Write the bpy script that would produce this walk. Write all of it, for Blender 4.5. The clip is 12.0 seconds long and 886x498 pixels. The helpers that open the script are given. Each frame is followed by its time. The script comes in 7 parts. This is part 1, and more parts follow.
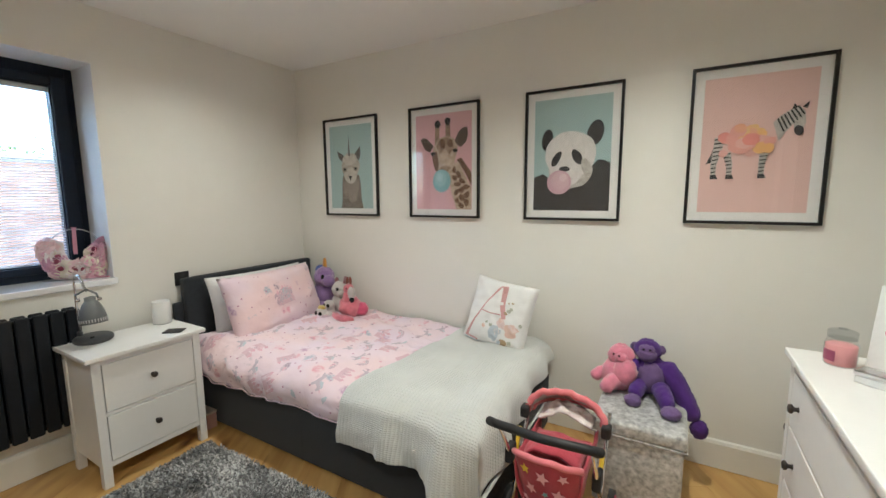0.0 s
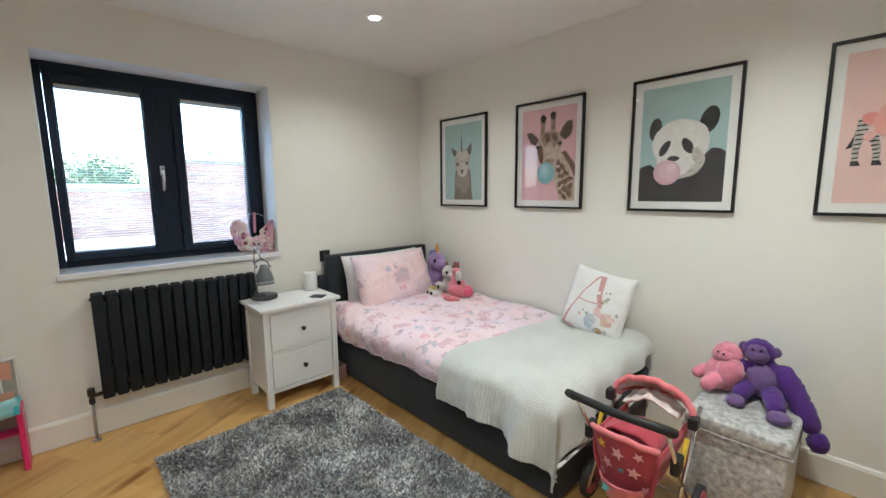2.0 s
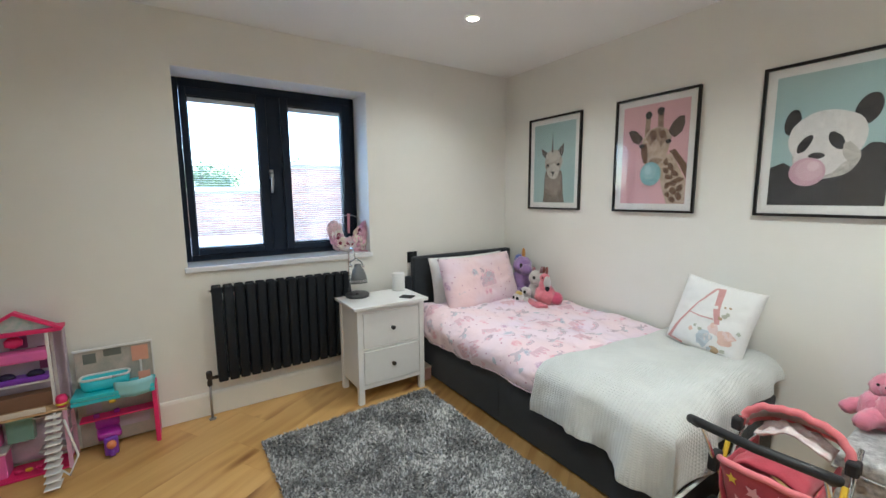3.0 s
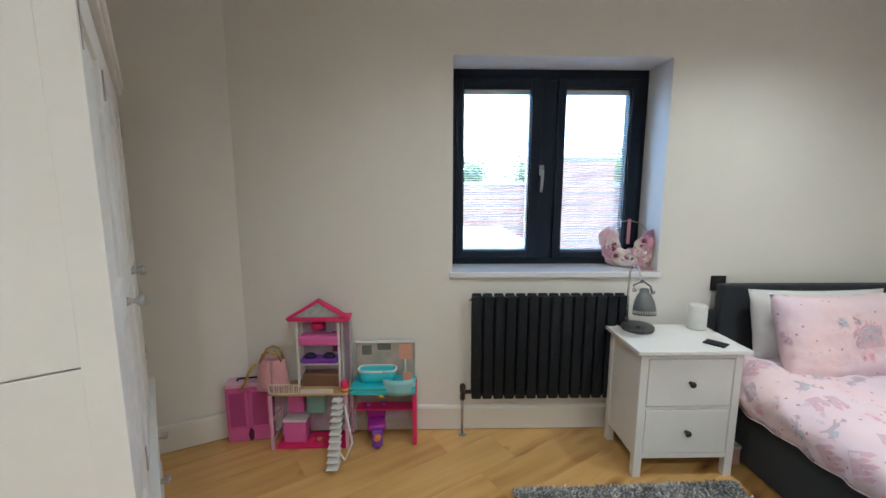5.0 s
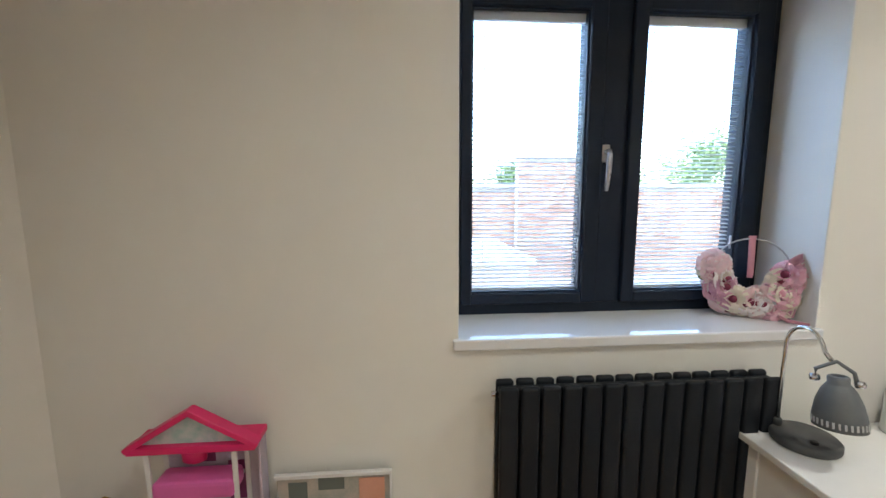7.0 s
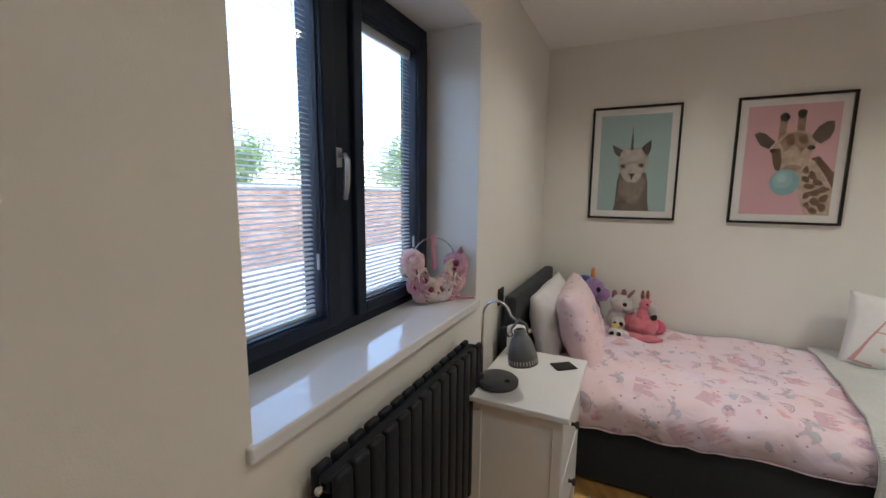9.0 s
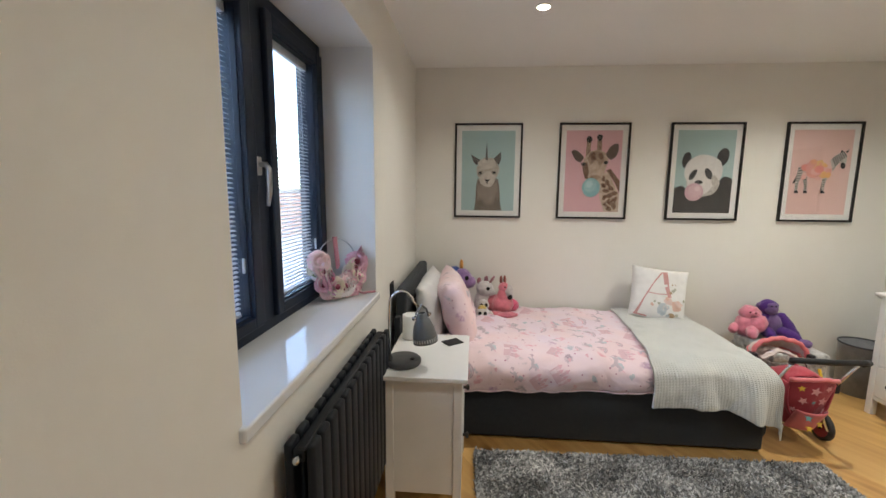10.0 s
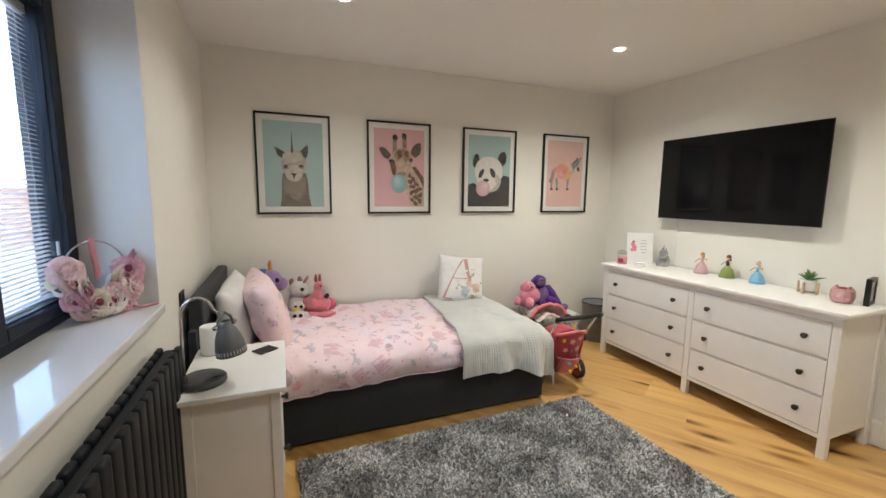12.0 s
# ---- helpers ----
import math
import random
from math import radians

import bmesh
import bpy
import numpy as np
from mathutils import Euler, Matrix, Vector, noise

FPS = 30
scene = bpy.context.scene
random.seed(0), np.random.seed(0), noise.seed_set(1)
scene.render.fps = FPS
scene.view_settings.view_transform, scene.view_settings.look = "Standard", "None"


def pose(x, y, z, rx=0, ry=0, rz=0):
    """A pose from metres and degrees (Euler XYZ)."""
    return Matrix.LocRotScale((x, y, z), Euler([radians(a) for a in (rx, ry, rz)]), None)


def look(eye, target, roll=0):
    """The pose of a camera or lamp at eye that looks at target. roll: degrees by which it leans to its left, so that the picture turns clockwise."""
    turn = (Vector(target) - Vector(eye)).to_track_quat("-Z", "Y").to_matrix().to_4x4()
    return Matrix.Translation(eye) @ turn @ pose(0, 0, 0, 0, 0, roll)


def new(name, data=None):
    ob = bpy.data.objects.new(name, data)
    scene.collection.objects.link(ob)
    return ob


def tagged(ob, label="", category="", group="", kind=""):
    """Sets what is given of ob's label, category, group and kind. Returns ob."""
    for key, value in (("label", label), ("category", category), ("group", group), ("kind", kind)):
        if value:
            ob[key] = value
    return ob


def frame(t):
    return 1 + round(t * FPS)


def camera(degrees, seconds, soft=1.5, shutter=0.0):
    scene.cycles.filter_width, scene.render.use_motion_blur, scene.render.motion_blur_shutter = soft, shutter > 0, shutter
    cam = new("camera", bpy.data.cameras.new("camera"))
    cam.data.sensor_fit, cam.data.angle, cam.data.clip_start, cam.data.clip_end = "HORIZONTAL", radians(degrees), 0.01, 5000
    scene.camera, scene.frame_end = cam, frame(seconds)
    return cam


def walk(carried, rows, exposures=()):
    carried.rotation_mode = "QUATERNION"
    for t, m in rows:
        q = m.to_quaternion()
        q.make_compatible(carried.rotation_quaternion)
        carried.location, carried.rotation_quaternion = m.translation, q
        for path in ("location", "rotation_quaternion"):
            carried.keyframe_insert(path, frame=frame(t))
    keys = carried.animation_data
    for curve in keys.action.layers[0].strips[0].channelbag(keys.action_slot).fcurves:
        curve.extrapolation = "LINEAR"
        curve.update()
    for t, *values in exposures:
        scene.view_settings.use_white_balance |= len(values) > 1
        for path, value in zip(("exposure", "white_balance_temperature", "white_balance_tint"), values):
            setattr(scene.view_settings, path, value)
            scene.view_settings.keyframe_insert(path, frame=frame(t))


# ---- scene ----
cam = camera(95.1, 12.0)
PATH = [
    (0, (2.725, -2.353, 1.38), (1.732, -0.636, 1.125), -0.4),
    (0.5, (2.831, -2.389, 1.367), (1.772, -0.71, 1.119), -0.4),
    (1, (2.932, -2.39, 1.348), (1.697, -0.835, 1.107), -0.4),
    (1.5, (2.968, -2.436, 1.357), (1.609, -0.991, 1.096), -0.4),
    (2, (2.94, -2.463, 1.359), (1.496, -1.108, 1.083), -0.5),
    (2.5, (2.878, -2.502, 1.346), (1.343, -1.248, 1.078), -0.5),
    (4.5, (2.471, -2.592, 1.406), (0.512, -2.299, 1.129), 0.0),
    (5, (2.225, -2.604, 1.404), (0.247, -2.559, 1.11), 0.1),
    (5.5, (1.921, -2.641, 1.398), (-0.058, -2.678, 1.11), 0.3),
    (6, (1.66, -2.646, 1.351), (-0.321, -2.71, 1.083), -0.0),
    (6.5, (1.361, -2.634, 1.378), (-0.619, -2.676, 1.101), -0.1),
    (6.7, (1.282, -2.63, 1.371), (-0.7, -2.631, 1.102), -0.1),
    (8.3, (0.725, -2.807, 1.4), (-0.668, -1.406, 1.096), 0.4),
    (8.5, (0.701, -2.835, 1.396), (-0.537, -1.29, 1.111), 0.5),
    (9, (0.619, -2.981, 1.411), (-0.233, -1.193, 1.133), 0.5),
    (9.5, (0.524, -3.153, 1.439), (0.077, -1.224, 1.159), 0.5),
    (10, (0.479, -3.261, 1.432), (0.325, -1.286, 1.159), 0.5),
    (10.5, (0.448, -3.272, 1.426), (0.571, -1.295, 1.15), 0.5),
    (11, (0.44, -3.26, 1.41), (0.811, -1.312, 1.144), 0.6),
    (11.5, (0.455, -3.245, 1.387), (1.02, -1.344, 1.128), 0.6),
    (12, (0.469, -3.241, 1.391), (1.205, -1.4, 1.13), 0.6),
]
SKY, SPOT_W, SPOT_COL, GLOW = 0.15, 6.4, (1.0, 0.95, 0.82), 7.0
EXPOSURES = [(0.0, 3.5, 6000, 6), (2.5, 3.6, 5600, 5), (5.0, 3.55, 5500, 6), (6.5, 3.7, 5900, 7), (8.5, 2.8, 6200, 13), (9.5, 3.15, 6200, 11), (10.5, 3.55, 6200, 10), (12.0, 3.55, 6250, 10)]
walk(cam, [(t, look(eye, target, roll)) for t, eye, target, roll in PATH], EXPOSURES)

# ---- world, sun and lamps ----
world = bpy.data.worlds.new("sky")
scene.world = world
world.use_nodes = True
wn = world.node_tree.nodes
sky = wn.new("ShaderNodeTexSky")
sky.sky_type, sky.sun_disc = "NISHITA", False
sky.sun_elevation, sky.sun_rotation = radians(51), radians(146)
sky.air_density, sky.dust_density, sky.ozone_density = 1.0, 1.2, 1.2
wn["Background"].inputs["Strength"].default_value = SKY
world.node_tree.links.new(sky.outputs[0], wn["Background"].inputs[0])
sun = new("sun", bpy.data.lights.new("sun", "SUN"))
sun.data.energy, sun.data.angle, sun.data.color = 0.9, radians(10), (1.0, 0.96, 0.9)
sun.matrix_world = look((8, -12, 18), (0, 0, 0))

# The last spot is unseen, added as fill for the chest and back walls.
SPOTS = [(0.81, -1.0), (2.63, -1.0), (0.97, -2.5), (2.65, -2.6), (2.65, -3.9)]
POWER = [0.8, 1.6, 0.45, 1.25, 0.2]
CEIL = 2.385
for (sx, sy), power in zip(SPOTS, POWER):
    lamp = new("spot_lamp", bpy.data.lights.new("spot_lamp", "SPOT"))
    lamp.data.energy, lamp.data.color = SPOT_W * power, SPOT_COL
    lamp.data.spot_size, lamp.data.spot_blend, lamp.data.shadow_soft_size = radians(152), 1.0, 0.04
    lamp.matrix_world = pose(sx, sy, CEIL - 0.012)


# ---- materials ----
def ramp_set(node, stops):
    els = node.color_ramp.elements
    while len(els) < len(stops):
        els.new(0.5)
    for e, (p, c) in zip(els, stops):
        e.position, e.color = p, (*c, 1)


def mat(name, c1, c2=None, scale=8.0, rough=0.5, bump=0.0, bscale=120.0, metal=0.0, coat=0.0, sheen=0.0, detail=4.0, per_object=0.0, rvar=0.08, stretch=(1, 1, 1)):
    """Principled surface whose colour wanders between c1 and c2 at two sizes, with fine relief and uneven gloss."""
    c2 = c2 or tuple(c * 0.88 for c in c1)
    m = bpy.data.materials.new(name)
    m.use_nodes = True
    n, l = m.node_tree.nodes, m.node_tree.links
    p = n["Principled BSDF"]
    tc = n.new("ShaderNodeTexCoord")
    mp = n.new("ShaderNodeMapping")
    mp.inputs["Scale"].default_value = stretch
    l.new(tc.outputs["Object"], mp.inputs[0])
    a, b = n.new("ShaderNodeTexNoise"), n.new("ShaderNodeTexNoise")
    a.inputs["Scale"].default_value, a.inputs["Detail"].default_value = scale, detail
    b.inputs["Scale"].default_value, b.inputs["Detail"].default_value = scale * 9, 3
    l.new(mp.outputs[0], a.inputs[0])
    l.new(mp.outputs[0], b.inputs[0])
    add = n.new("ShaderNodeMath")
    add.operation = "MULTIPLY_ADD"
    l.new(b.outputs[0], add.inputs[0])
    add.inputs[1].default_value = 0.4
    l.new(a.outputs[0], add.inputs[2])
    r = n.new("ShaderNodeValToRGB")
    ramp_set(r, [(0.45, c1), (0.95, c2)])
    l.new(add.outputs[0], r.inputs[0])
    col = r.outputs[0]
    if per_object:
        oi, hs = n.new("ShaderNodeObjectInfo"), n.new("ShaderNodeHueSaturation")
        mr = n.new("ShaderNodeMapRange")
        mr.inputs["To Min"].default_value, mr.inputs["To Max"].default_value = 1 - per_object, 1 + per_object
        l.new(oi.outputs["Random"], mr.inputs[0])
        l.new(mr.outputs[0], hs.inputs["Value"])
        l.new(col, hs.inputs["Color"])
        col = hs.outputs[0]
    l.new(col, p.inputs["Base Color"])
    rr = n.new("ShaderNodeMapRange")
    rr.inputs["To Min"].default_value, rr.inputs["To Max"].default_value = max(0.02, rough - rvar), min(1, rough + rvar)
    l.new(a.outputs[0], rr.inputs[0])
    l.new(rr.outputs[0], p.inputs["Roughness"])
    p.inputs["Metallic"].default_value = metal
    p.inputs["Coat Weight"].default_value = coat
    p.inputs["Sheen Weight"].default_value = sheen
    if bump:
        f, bp = n.new("ShaderNodeTexNoise"), n.new("ShaderNodeBump")
        f.inputs["Scale"].default_value, f.inputs["Detail"].default_value = bscale, 3
        bp.inputs["Strength"].default_value, bp.inputs["Distance"].default_value = bump, 0.004
        l.new(mp.outputs[0], f.inputs[0])
        l.new(f.outputs[0], bp.inputs["Height"])
        l.new(bp.outputs[0], p.inputs["Normal"])
    return m


def glass_mat(name, tint=(1, 1, 1), base=0.035, rough=0.0):
    """Thin clear sheet: passes light straight, mirrors by its angle."""
    m = bpy.data.materials.new(name)
    m.use_nodes = True
    n, l = m.node_tree.nodes, m.node_tree.links
    n.remove(n["Principled BSDF"])
    t, g, f, x = n.new("ShaderNodeBsdfTransparent"), n.new("ShaderNodeBsdfGlossy"), n.new("ShaderNodeLayerWeight"), n.new("ShaderNodeMixShader")
    t.inputs[0].default_value = (*tint, 1)
    g.inputs["Roughness"].default_value = rough
    f.inputs[0].default_value = 0.5
    k5, sc = n.new("ShaderNodeMath"), n.new("ShaderNodeMath")
    k5.operation, sc.operation = "POWER", "MULTIPLY_ADD"
    k5.inputs[1].default_value, sc.inputs[1].default_value, sc.inputs[2].default_value = 4.5, 0.9, base
    l.new(f.outputs["Facing"], k5.inputs[0])
    l.new(k5.outputs[0], sc.inputs[0])
    l.new(sc.outputs[0], x.inputs[0])
    l.new(t.outputs[0], x.inputs[1])
    l.new(g.outputs[0], x.inputs[2])
    l.new(x.outputs[0], n["Material Output"].inputs[0])
    return m


def emit_mat(name, col, strength):
    m = bpy.data.materials.new(name)
    m.use_nodes = True
    p = m.node_tree.nodes["Principled BSDF"]
    p.inputs["Base Color"].default_value = (*col, 1)
    p.inputs["Emission Color"].default_value = (*col, 1)
    p.inputs["Emission Strength"].default_value = strength
    return m


def oak_mat():
    """Oiled oak: long grain, streaks and dark knots, each board its own tone."""
    m = bpy.data.materials.new("oiled_oak")
    m.use_nodes = True
    n, l = m.node_tree.nodes, m.node_tree.links
    p = n["Principled BSDF"]
    tc, oi = n.new("ShaderNodeTexCoord"), n.new("ShaderNodeObjectInfo")
    off = n.new("ShaderNodeVectorMath")
    off.operation = "MULTIPLY_ADD"
    comb = n.new("ShaderNodeCombineXYZ")
    for i in range(3):
        l.new(oi.outputs["Random"], comb.inputs[i])
    l.new(comb.outputs[0], off.inputs[0])
    off.inputs[1].default_value = (31, 17, 5)
    l.new(tc.outputs["Object"], off.inputs[2])
    warp = n.new("ShaderNodeTexNoise")
    warp.inputs["Scale"].default_value = 2.5
    l.new(off.outputs[0], warp.inputs[0])
    wv = n.new("ShaderNodeVectorMath")
    wv.operation = "MULTIPLY_ADD"
    l.new(warp.outputs["Color"], wv.inputs[0])
    wv.inputs[1].default_value = (0.06, 0.06, 0)
    l.new(off.outputs[0], wv.inputs[2])
    st = n.new("ShaderNodeMapping")
    st.inputs["Scale"].default_value = (0.45, 5.5, 1)
    l.new(wv.outputs[0], st.inputs[0])
    grain = n.new("ShaderNodeTexNoise")
    grain.inputs["Scale"].default_value, grain.inputs["Detail"].default_value = 2.2, 8
    l.new(st.outputs[0], grain.inputs[0])
    r = n.new("ShaderNodeValToRGB")
    ramp_set(r, [(0.25, (0.40, 0.21, 0.062)), (0.43, (0.54, 0.315, 0.105)), (0.60, (0.62, 0.385, 0.14)), (0.8, (0.69, 0.445, 0.18))])
    l.new(grain.outputs[0], r.inputs[0])
    kn = n.new("ShaderNodeTexVoronoi")
    km = n.new("ShaderNodeMapping")
    km.inputs["Scale"].default_value = (0.9, 3.2, 1)
    l.new(wv.outputs[0], km.inputs[0])
    l.new(km.outputs[0], kn.inputs[0])
    kn.inputs["Scale"].default_value = 2.1
    kr = n.new("ShaderNodeValToRGB")
    ramp_set(kr, [(0.05, (0.10, 0.055, 0.035)), (0.10, (0.42, 0.30, 0.21)), (0.27, (1, 1, 1))])
    l.new(kn.outputs["Distance"], kr.inputs[0])
    mul = n.new("ShaderNodeMix")
    mul.data_type, mul.blend_type = "RGBA", "MULTIPLY"
    mul.inputs[0].default_value = 1
    l.new(r.outputs[0], mul.inputs[6])
    l.new(kr.outputs[0], mul.inputs[7])
    hs, mr = n.new("ShaderNodeHueSaturation"), n.new("ShaderNodeMapRange")
    mr.inputs["To Min"].default_value, mr.inputs["To Max"].default_value = 0.94, 1.05
    l.new(oi.outputs["Random"], mr.inputs[0])
    l.new(mr.outputs[0], hs.inputs["Value"])
    l.new(mul.outputs[2], hs.inputs["Color"])
    l.new(hs.outputs[0], p.inputs["Base Color"])
    rm = n.new("ShaderNodeMapRange")
    rm.inputs["To Min"].default_value, rm.inputs["To Max"].default_value = 0.28, 0.5
    l.new(grain.outputs[0], rm.inputs[0])
    l.new(rm.outputs[0], p.inputs["Roughness"])
    bp = n.new("ShaderNodeBump")
    bp.inputs["Strength"].default_value, bp.inputs["Distance"].default_value = 0.12, 0.002
    l.new(grain.outputs[0], bp.inputs["Height"])
    l.new(bp.outputs[0], p.inputs["Normal"])
    return m


def print_cloth_mat(name, base, motif_scale, thresh=0.36, dots=22.0):
    """Cotton printed with scattered pastel motifs and small dots, fine weave and creases."""
    m = bpy.data.materials.new(name)
    m.use_nodes = True
    n, l = m.node_tree.nodes, m.node_tree.links
    p = n["Principled BSDF"]
    tc = n.new("ShaderNodeTexCoord")
    warp = n.new("ShaderNodeTexNoise")
    warp.inputs["Scale"].default_value, warp.inputs["Detail"].default_value = 24, 4
    l.new(tc.outputs["Object"], warp.inputs[0])
    wv = n.new("ShaderNodeVectorMath")
    wv.operation = "MULTIPLY_ADD"
    wv.inputs[1].default_value = (0.10, 0.10, 0.10)
    l.new(warp.outputs["Color"], wv.inputs[0])
    l.new(tc.outputs["Object"], wv.inputs[2])
    v = n.new("ShaderNodeTexVoronoi")
    v.inputs["Scale"].default_value, v.inputs["Randomness"].default_value = motif_scale, 0.95
    l.new(wv.outputs[0], v.inputs[0])
    inside = n.new("ShaderNodeValToRGB")
    ramp_set(inside, [(thresh - 0.14, (1, 1, 1)), (thresh, (0, 0, 0))])
    l.new(v.outputs["Distance"], inside.inputs[0])
    bits = n.new("ShaderNodeTexNoise")
    bits.inputs["Scale"].default_value, bits.inputs["Detail"].default_value = 70, 3
    l.new(tc.outputs["Object"], bits.inputs[0])
    br = n.new("ShaderNodeValToRGB")
    ramp_set(br, [(0.36, (0.35, 0.35, 0.35)), (0.56, (1, 1, 1))])
    l.new(bits.outputs[0], br.inputs[0])
    fac = n.new("ShaderNodeMath")
    fac.operation = "MULTIPLY"
    l.new(inside.outputs[0], fac.inputs[0])
    l.new(br.outputs[0], fac.inputs[1])
    sep = n.new("ShaderNodeSeparateColor")
    l.new(v.outputs["Color"], sep.inputs[0])
    pal = n.new("ShaderNodeValToRGB")
    pal.color_ramp.interpolation = "CONSTANT"
    ramp_set(pal, [(0.0, (0.42, 0.30, 0.37)), (0.2, (0.74, 0.36, 0.45)), (0.38, (0.42, 0.45, 0.53)), (0.52, (0.56, 0.36, 0.50)), (0.68, (0.76, 0.40, 0.46)), (0.84, (0.44, 0.37, 0.42))])
    l.new(sep.outputs[0], pal.inputs[0])
    mix = n.new("ShaderNodeMix")
    mix.data_type = "RGBA"
    l.new(fac.outputs[0], mix.inputs[0])
    soft = n.new("ShaderNodeTexNoise")
    soft.inputs["Scale"].default_value = 3
    l.new(tc.outputs["Object"], soft.inputs[0])
    sr = n.new("ShaderNodeValToRGB")
    ramp_set(sr, [(0.38, base), (0.55, (base[0] * 0.97, base[1] * 1.03, base[2] * 1.09)), (0.72, (base[0] * 0.93, base[1] * 0.98, base[2] * 1.12))])
    l.new(soft.outputs[0], sr.inputs[0])
    l.new(sr.outputs[0], mix.inputs[6])
    l.new(pal.outputs[0], mix.inputs[7])
    d = n.new("ShaderNodeTexVoronoi")
    d.inputs["Scale"].default_value = dots
    l.new(tc.outputs["Object"], d.inputs[0])
    dr = n.new("ShaderNodeValToRGB")
    ramp_set(dr, [(0.10, (1, 1, 1)), (0.13, (0, 0, 0))])
    l.new(d.outputs["Distance"], dr.inputs[0])
    mix2 = n.new("ShaderNodeMix")
    mix2.data_type = "RGBA"
    l.new(dr.outputs[0], mix2.inputs[0])
    l.new(mix.outputs[2], mix2.inputs[6])
    mix2.inputs[7].default_value = (0.52, 0.26, 0.36, 1)
    l.new(mix2.outputs[2], p.inputs["Base Color"])
    p.inputs["Roughness"].default_value = 0.85
    p.inputs["Sheen Weight"].default_value = 0.15
    wr, bp = n.new("ShaderNodeTexNoise"), n.new("ShaderNodeBump")
    wr.inputs["Scale"].default_value, wr.inputs["Detail"].default_value, wr.inputs["Distortion"].default_value = 7, 3, 0.3
    l.new(tc.outputs["Object"], wr.inputs[0])
    bp.inputs["Strength"].default_value, bp.inputs["Distance"].default_value = 0.6, 0.03
    l.new(wr.outputs[0], bp.inputs["Height"])
    l.new(bp.outputs[0], p.inputs["Normal"])
    return m


def waffle_mat(name, c1, c2, cell=0.011):
    """Waffle-knit throw: a grid of small square cells."""
    m = mat(name, c1, c2, 5, 0.9, 0, sheen=0.4)
    n, l = m.node_tree.nodes, m.node_tree.links
    p = n["Principled BSDF"]
    uv, sep = n.new("ShaderNodeUVMap"), n.new("ShaderNodeSeparateXYZ")
    l.new(uv.outputs[0], sep.inputs[0])
    waves = []
    for i in (0, 1):
        k, s = n.new("ShaderNodeMath"), n.new("ShaderNodeMath")
        k.operation, s.operation = "MULTIPLY", "SINE"
        k.inputs[1].default_value = 2 * math.pi / cell
        l.new(sep.outputs[i], k.inputs[0])
        l.new(k.outputs[0], s.inputs[0])
        waves.append(s)
    mx = n.new("ShaderNodeMath")
    mx.operation = "MAXIMUM"
    l.new(waves[0].outputs[0], mx.inputs[0])
    l.new(waves[1].outputs[0], mx.inputs[1])
    bp = n.new("ShaderNodeBump")
    bp.inputs["Strength"].default_value, bp.inputs["Distance"].default_value = 0.55, 0.004
    l.new(mx.outputs[0], bp.inputs["Height"])
    l.new(bp.outputs[0], p.inputs["Normal"])
    return m


def island_mat(name, cols, rough=0.85, patch=4.0, sheen=0.3):
    """Many small pieces in one mesh, each with its own tone, in patches."""
    m = bpy.data.materials.new(name)
    m.use_nodes = True
    n, l = m.node_tree.nodes, m.node_tree.links
    p = n["Principled BSDF"]
    geo, tc, no = n.new("ShaderNodeNewGeometry"), n.new("ShaderNodeTexCoord"), n.new("ShaderNodeTexNoise")
    no.inputs["Scale"].default_value, no.inputs["Detail"].default_value = patch, 3
    l.new(tc.outputs["Object"], no.inputs[0])
    md = n.new("ShaderNodeMath")
    md.operation = "MULTIPLY_ADD"
    l.new(geo.outputs["Random Per Island"], md.inputs[0])
    md.inputs[1].default_value = 0.75
    sh = n.new("ShaderNodeMath")
    sh.operation = "MULTIPLY_ADD"
    l.new(no.outputs[0], sh.inputs[0])
    sh.inputs[1].default_value, sh.inputs[2].default_value = 1.6, -0.7
    l.new(sh.outputs[0], md.inputs[2])
    r = n.new("ShaderNodeValToRGB")
    ramp_set(r, [(i / (len(cols) - 1), c) for i, c in enumerate(cols)])
    l.new(md.outputs[0], r.inputs[0])
    l.new(r.outputs[0], p.inputs["Base Color"])
    p.inputs["Roughness"].default_value = rough
    p.inputs["Sheen Weight"].default_value = sheen
    return m


M = {}
M["wall"] = mat("wall_paint", (0.81, 0.79, 0.735), (0.785, 0.765, 0.71), 1.2, 0.75, 0.06, 260)
M["ceiling"] = mat("ceiling_paint", (0.86, 0.85, 0.82), (0.84, 0.83, 0.80), 1.0, 0.85, 0.05, 200)
M["reveal"] = mat("reveal_paint", (0.80, 0.80, 0.79), (0.77, 0.77, 0.76), 1.5, 0.6, 0.04, 220)
M["trim"] = mat("satin_trim", (0.80, 0.78, 0.72), (0.76, 0.74, 0.68), 3, 0.4, 0.03, 150)
M["white"] = mat("white_furniture_paint", (0.82, 0.81, 0.79), (0.78, 0.77, 0.75), 4, 0.38, 0.04, 180)
M["sill"] = mat("gloss_sill", (0.80, 0.81, 0.82), (0.78, 0.79, 0.80), 3, 0.1, 0.0, coat=0.4, rvar=0.03)
M["anthracite"] = mat("anthracite_frame", (0.009, 0.016, 0.032), (0.013, 0.021, 0.039), 6, 0.42, 0.08, 500)
M["radiator"] = mat("radiator_enamel", (0.009, 0.0115, 0.016), (0.013, 0.016, 0.021), 5, 0.45, 0.1, 600)
M["chrome"] = mat("chrome", (0.75, 0.75, 0.76), (0.65, 0.65, 0.66), 12, 0.18, metal=1)
M["steel"] = mat("brushed_steel", (0.55, 0.55, 0.56), (0.42, 0.42, 0.43), 30, 0.3, metal=1)
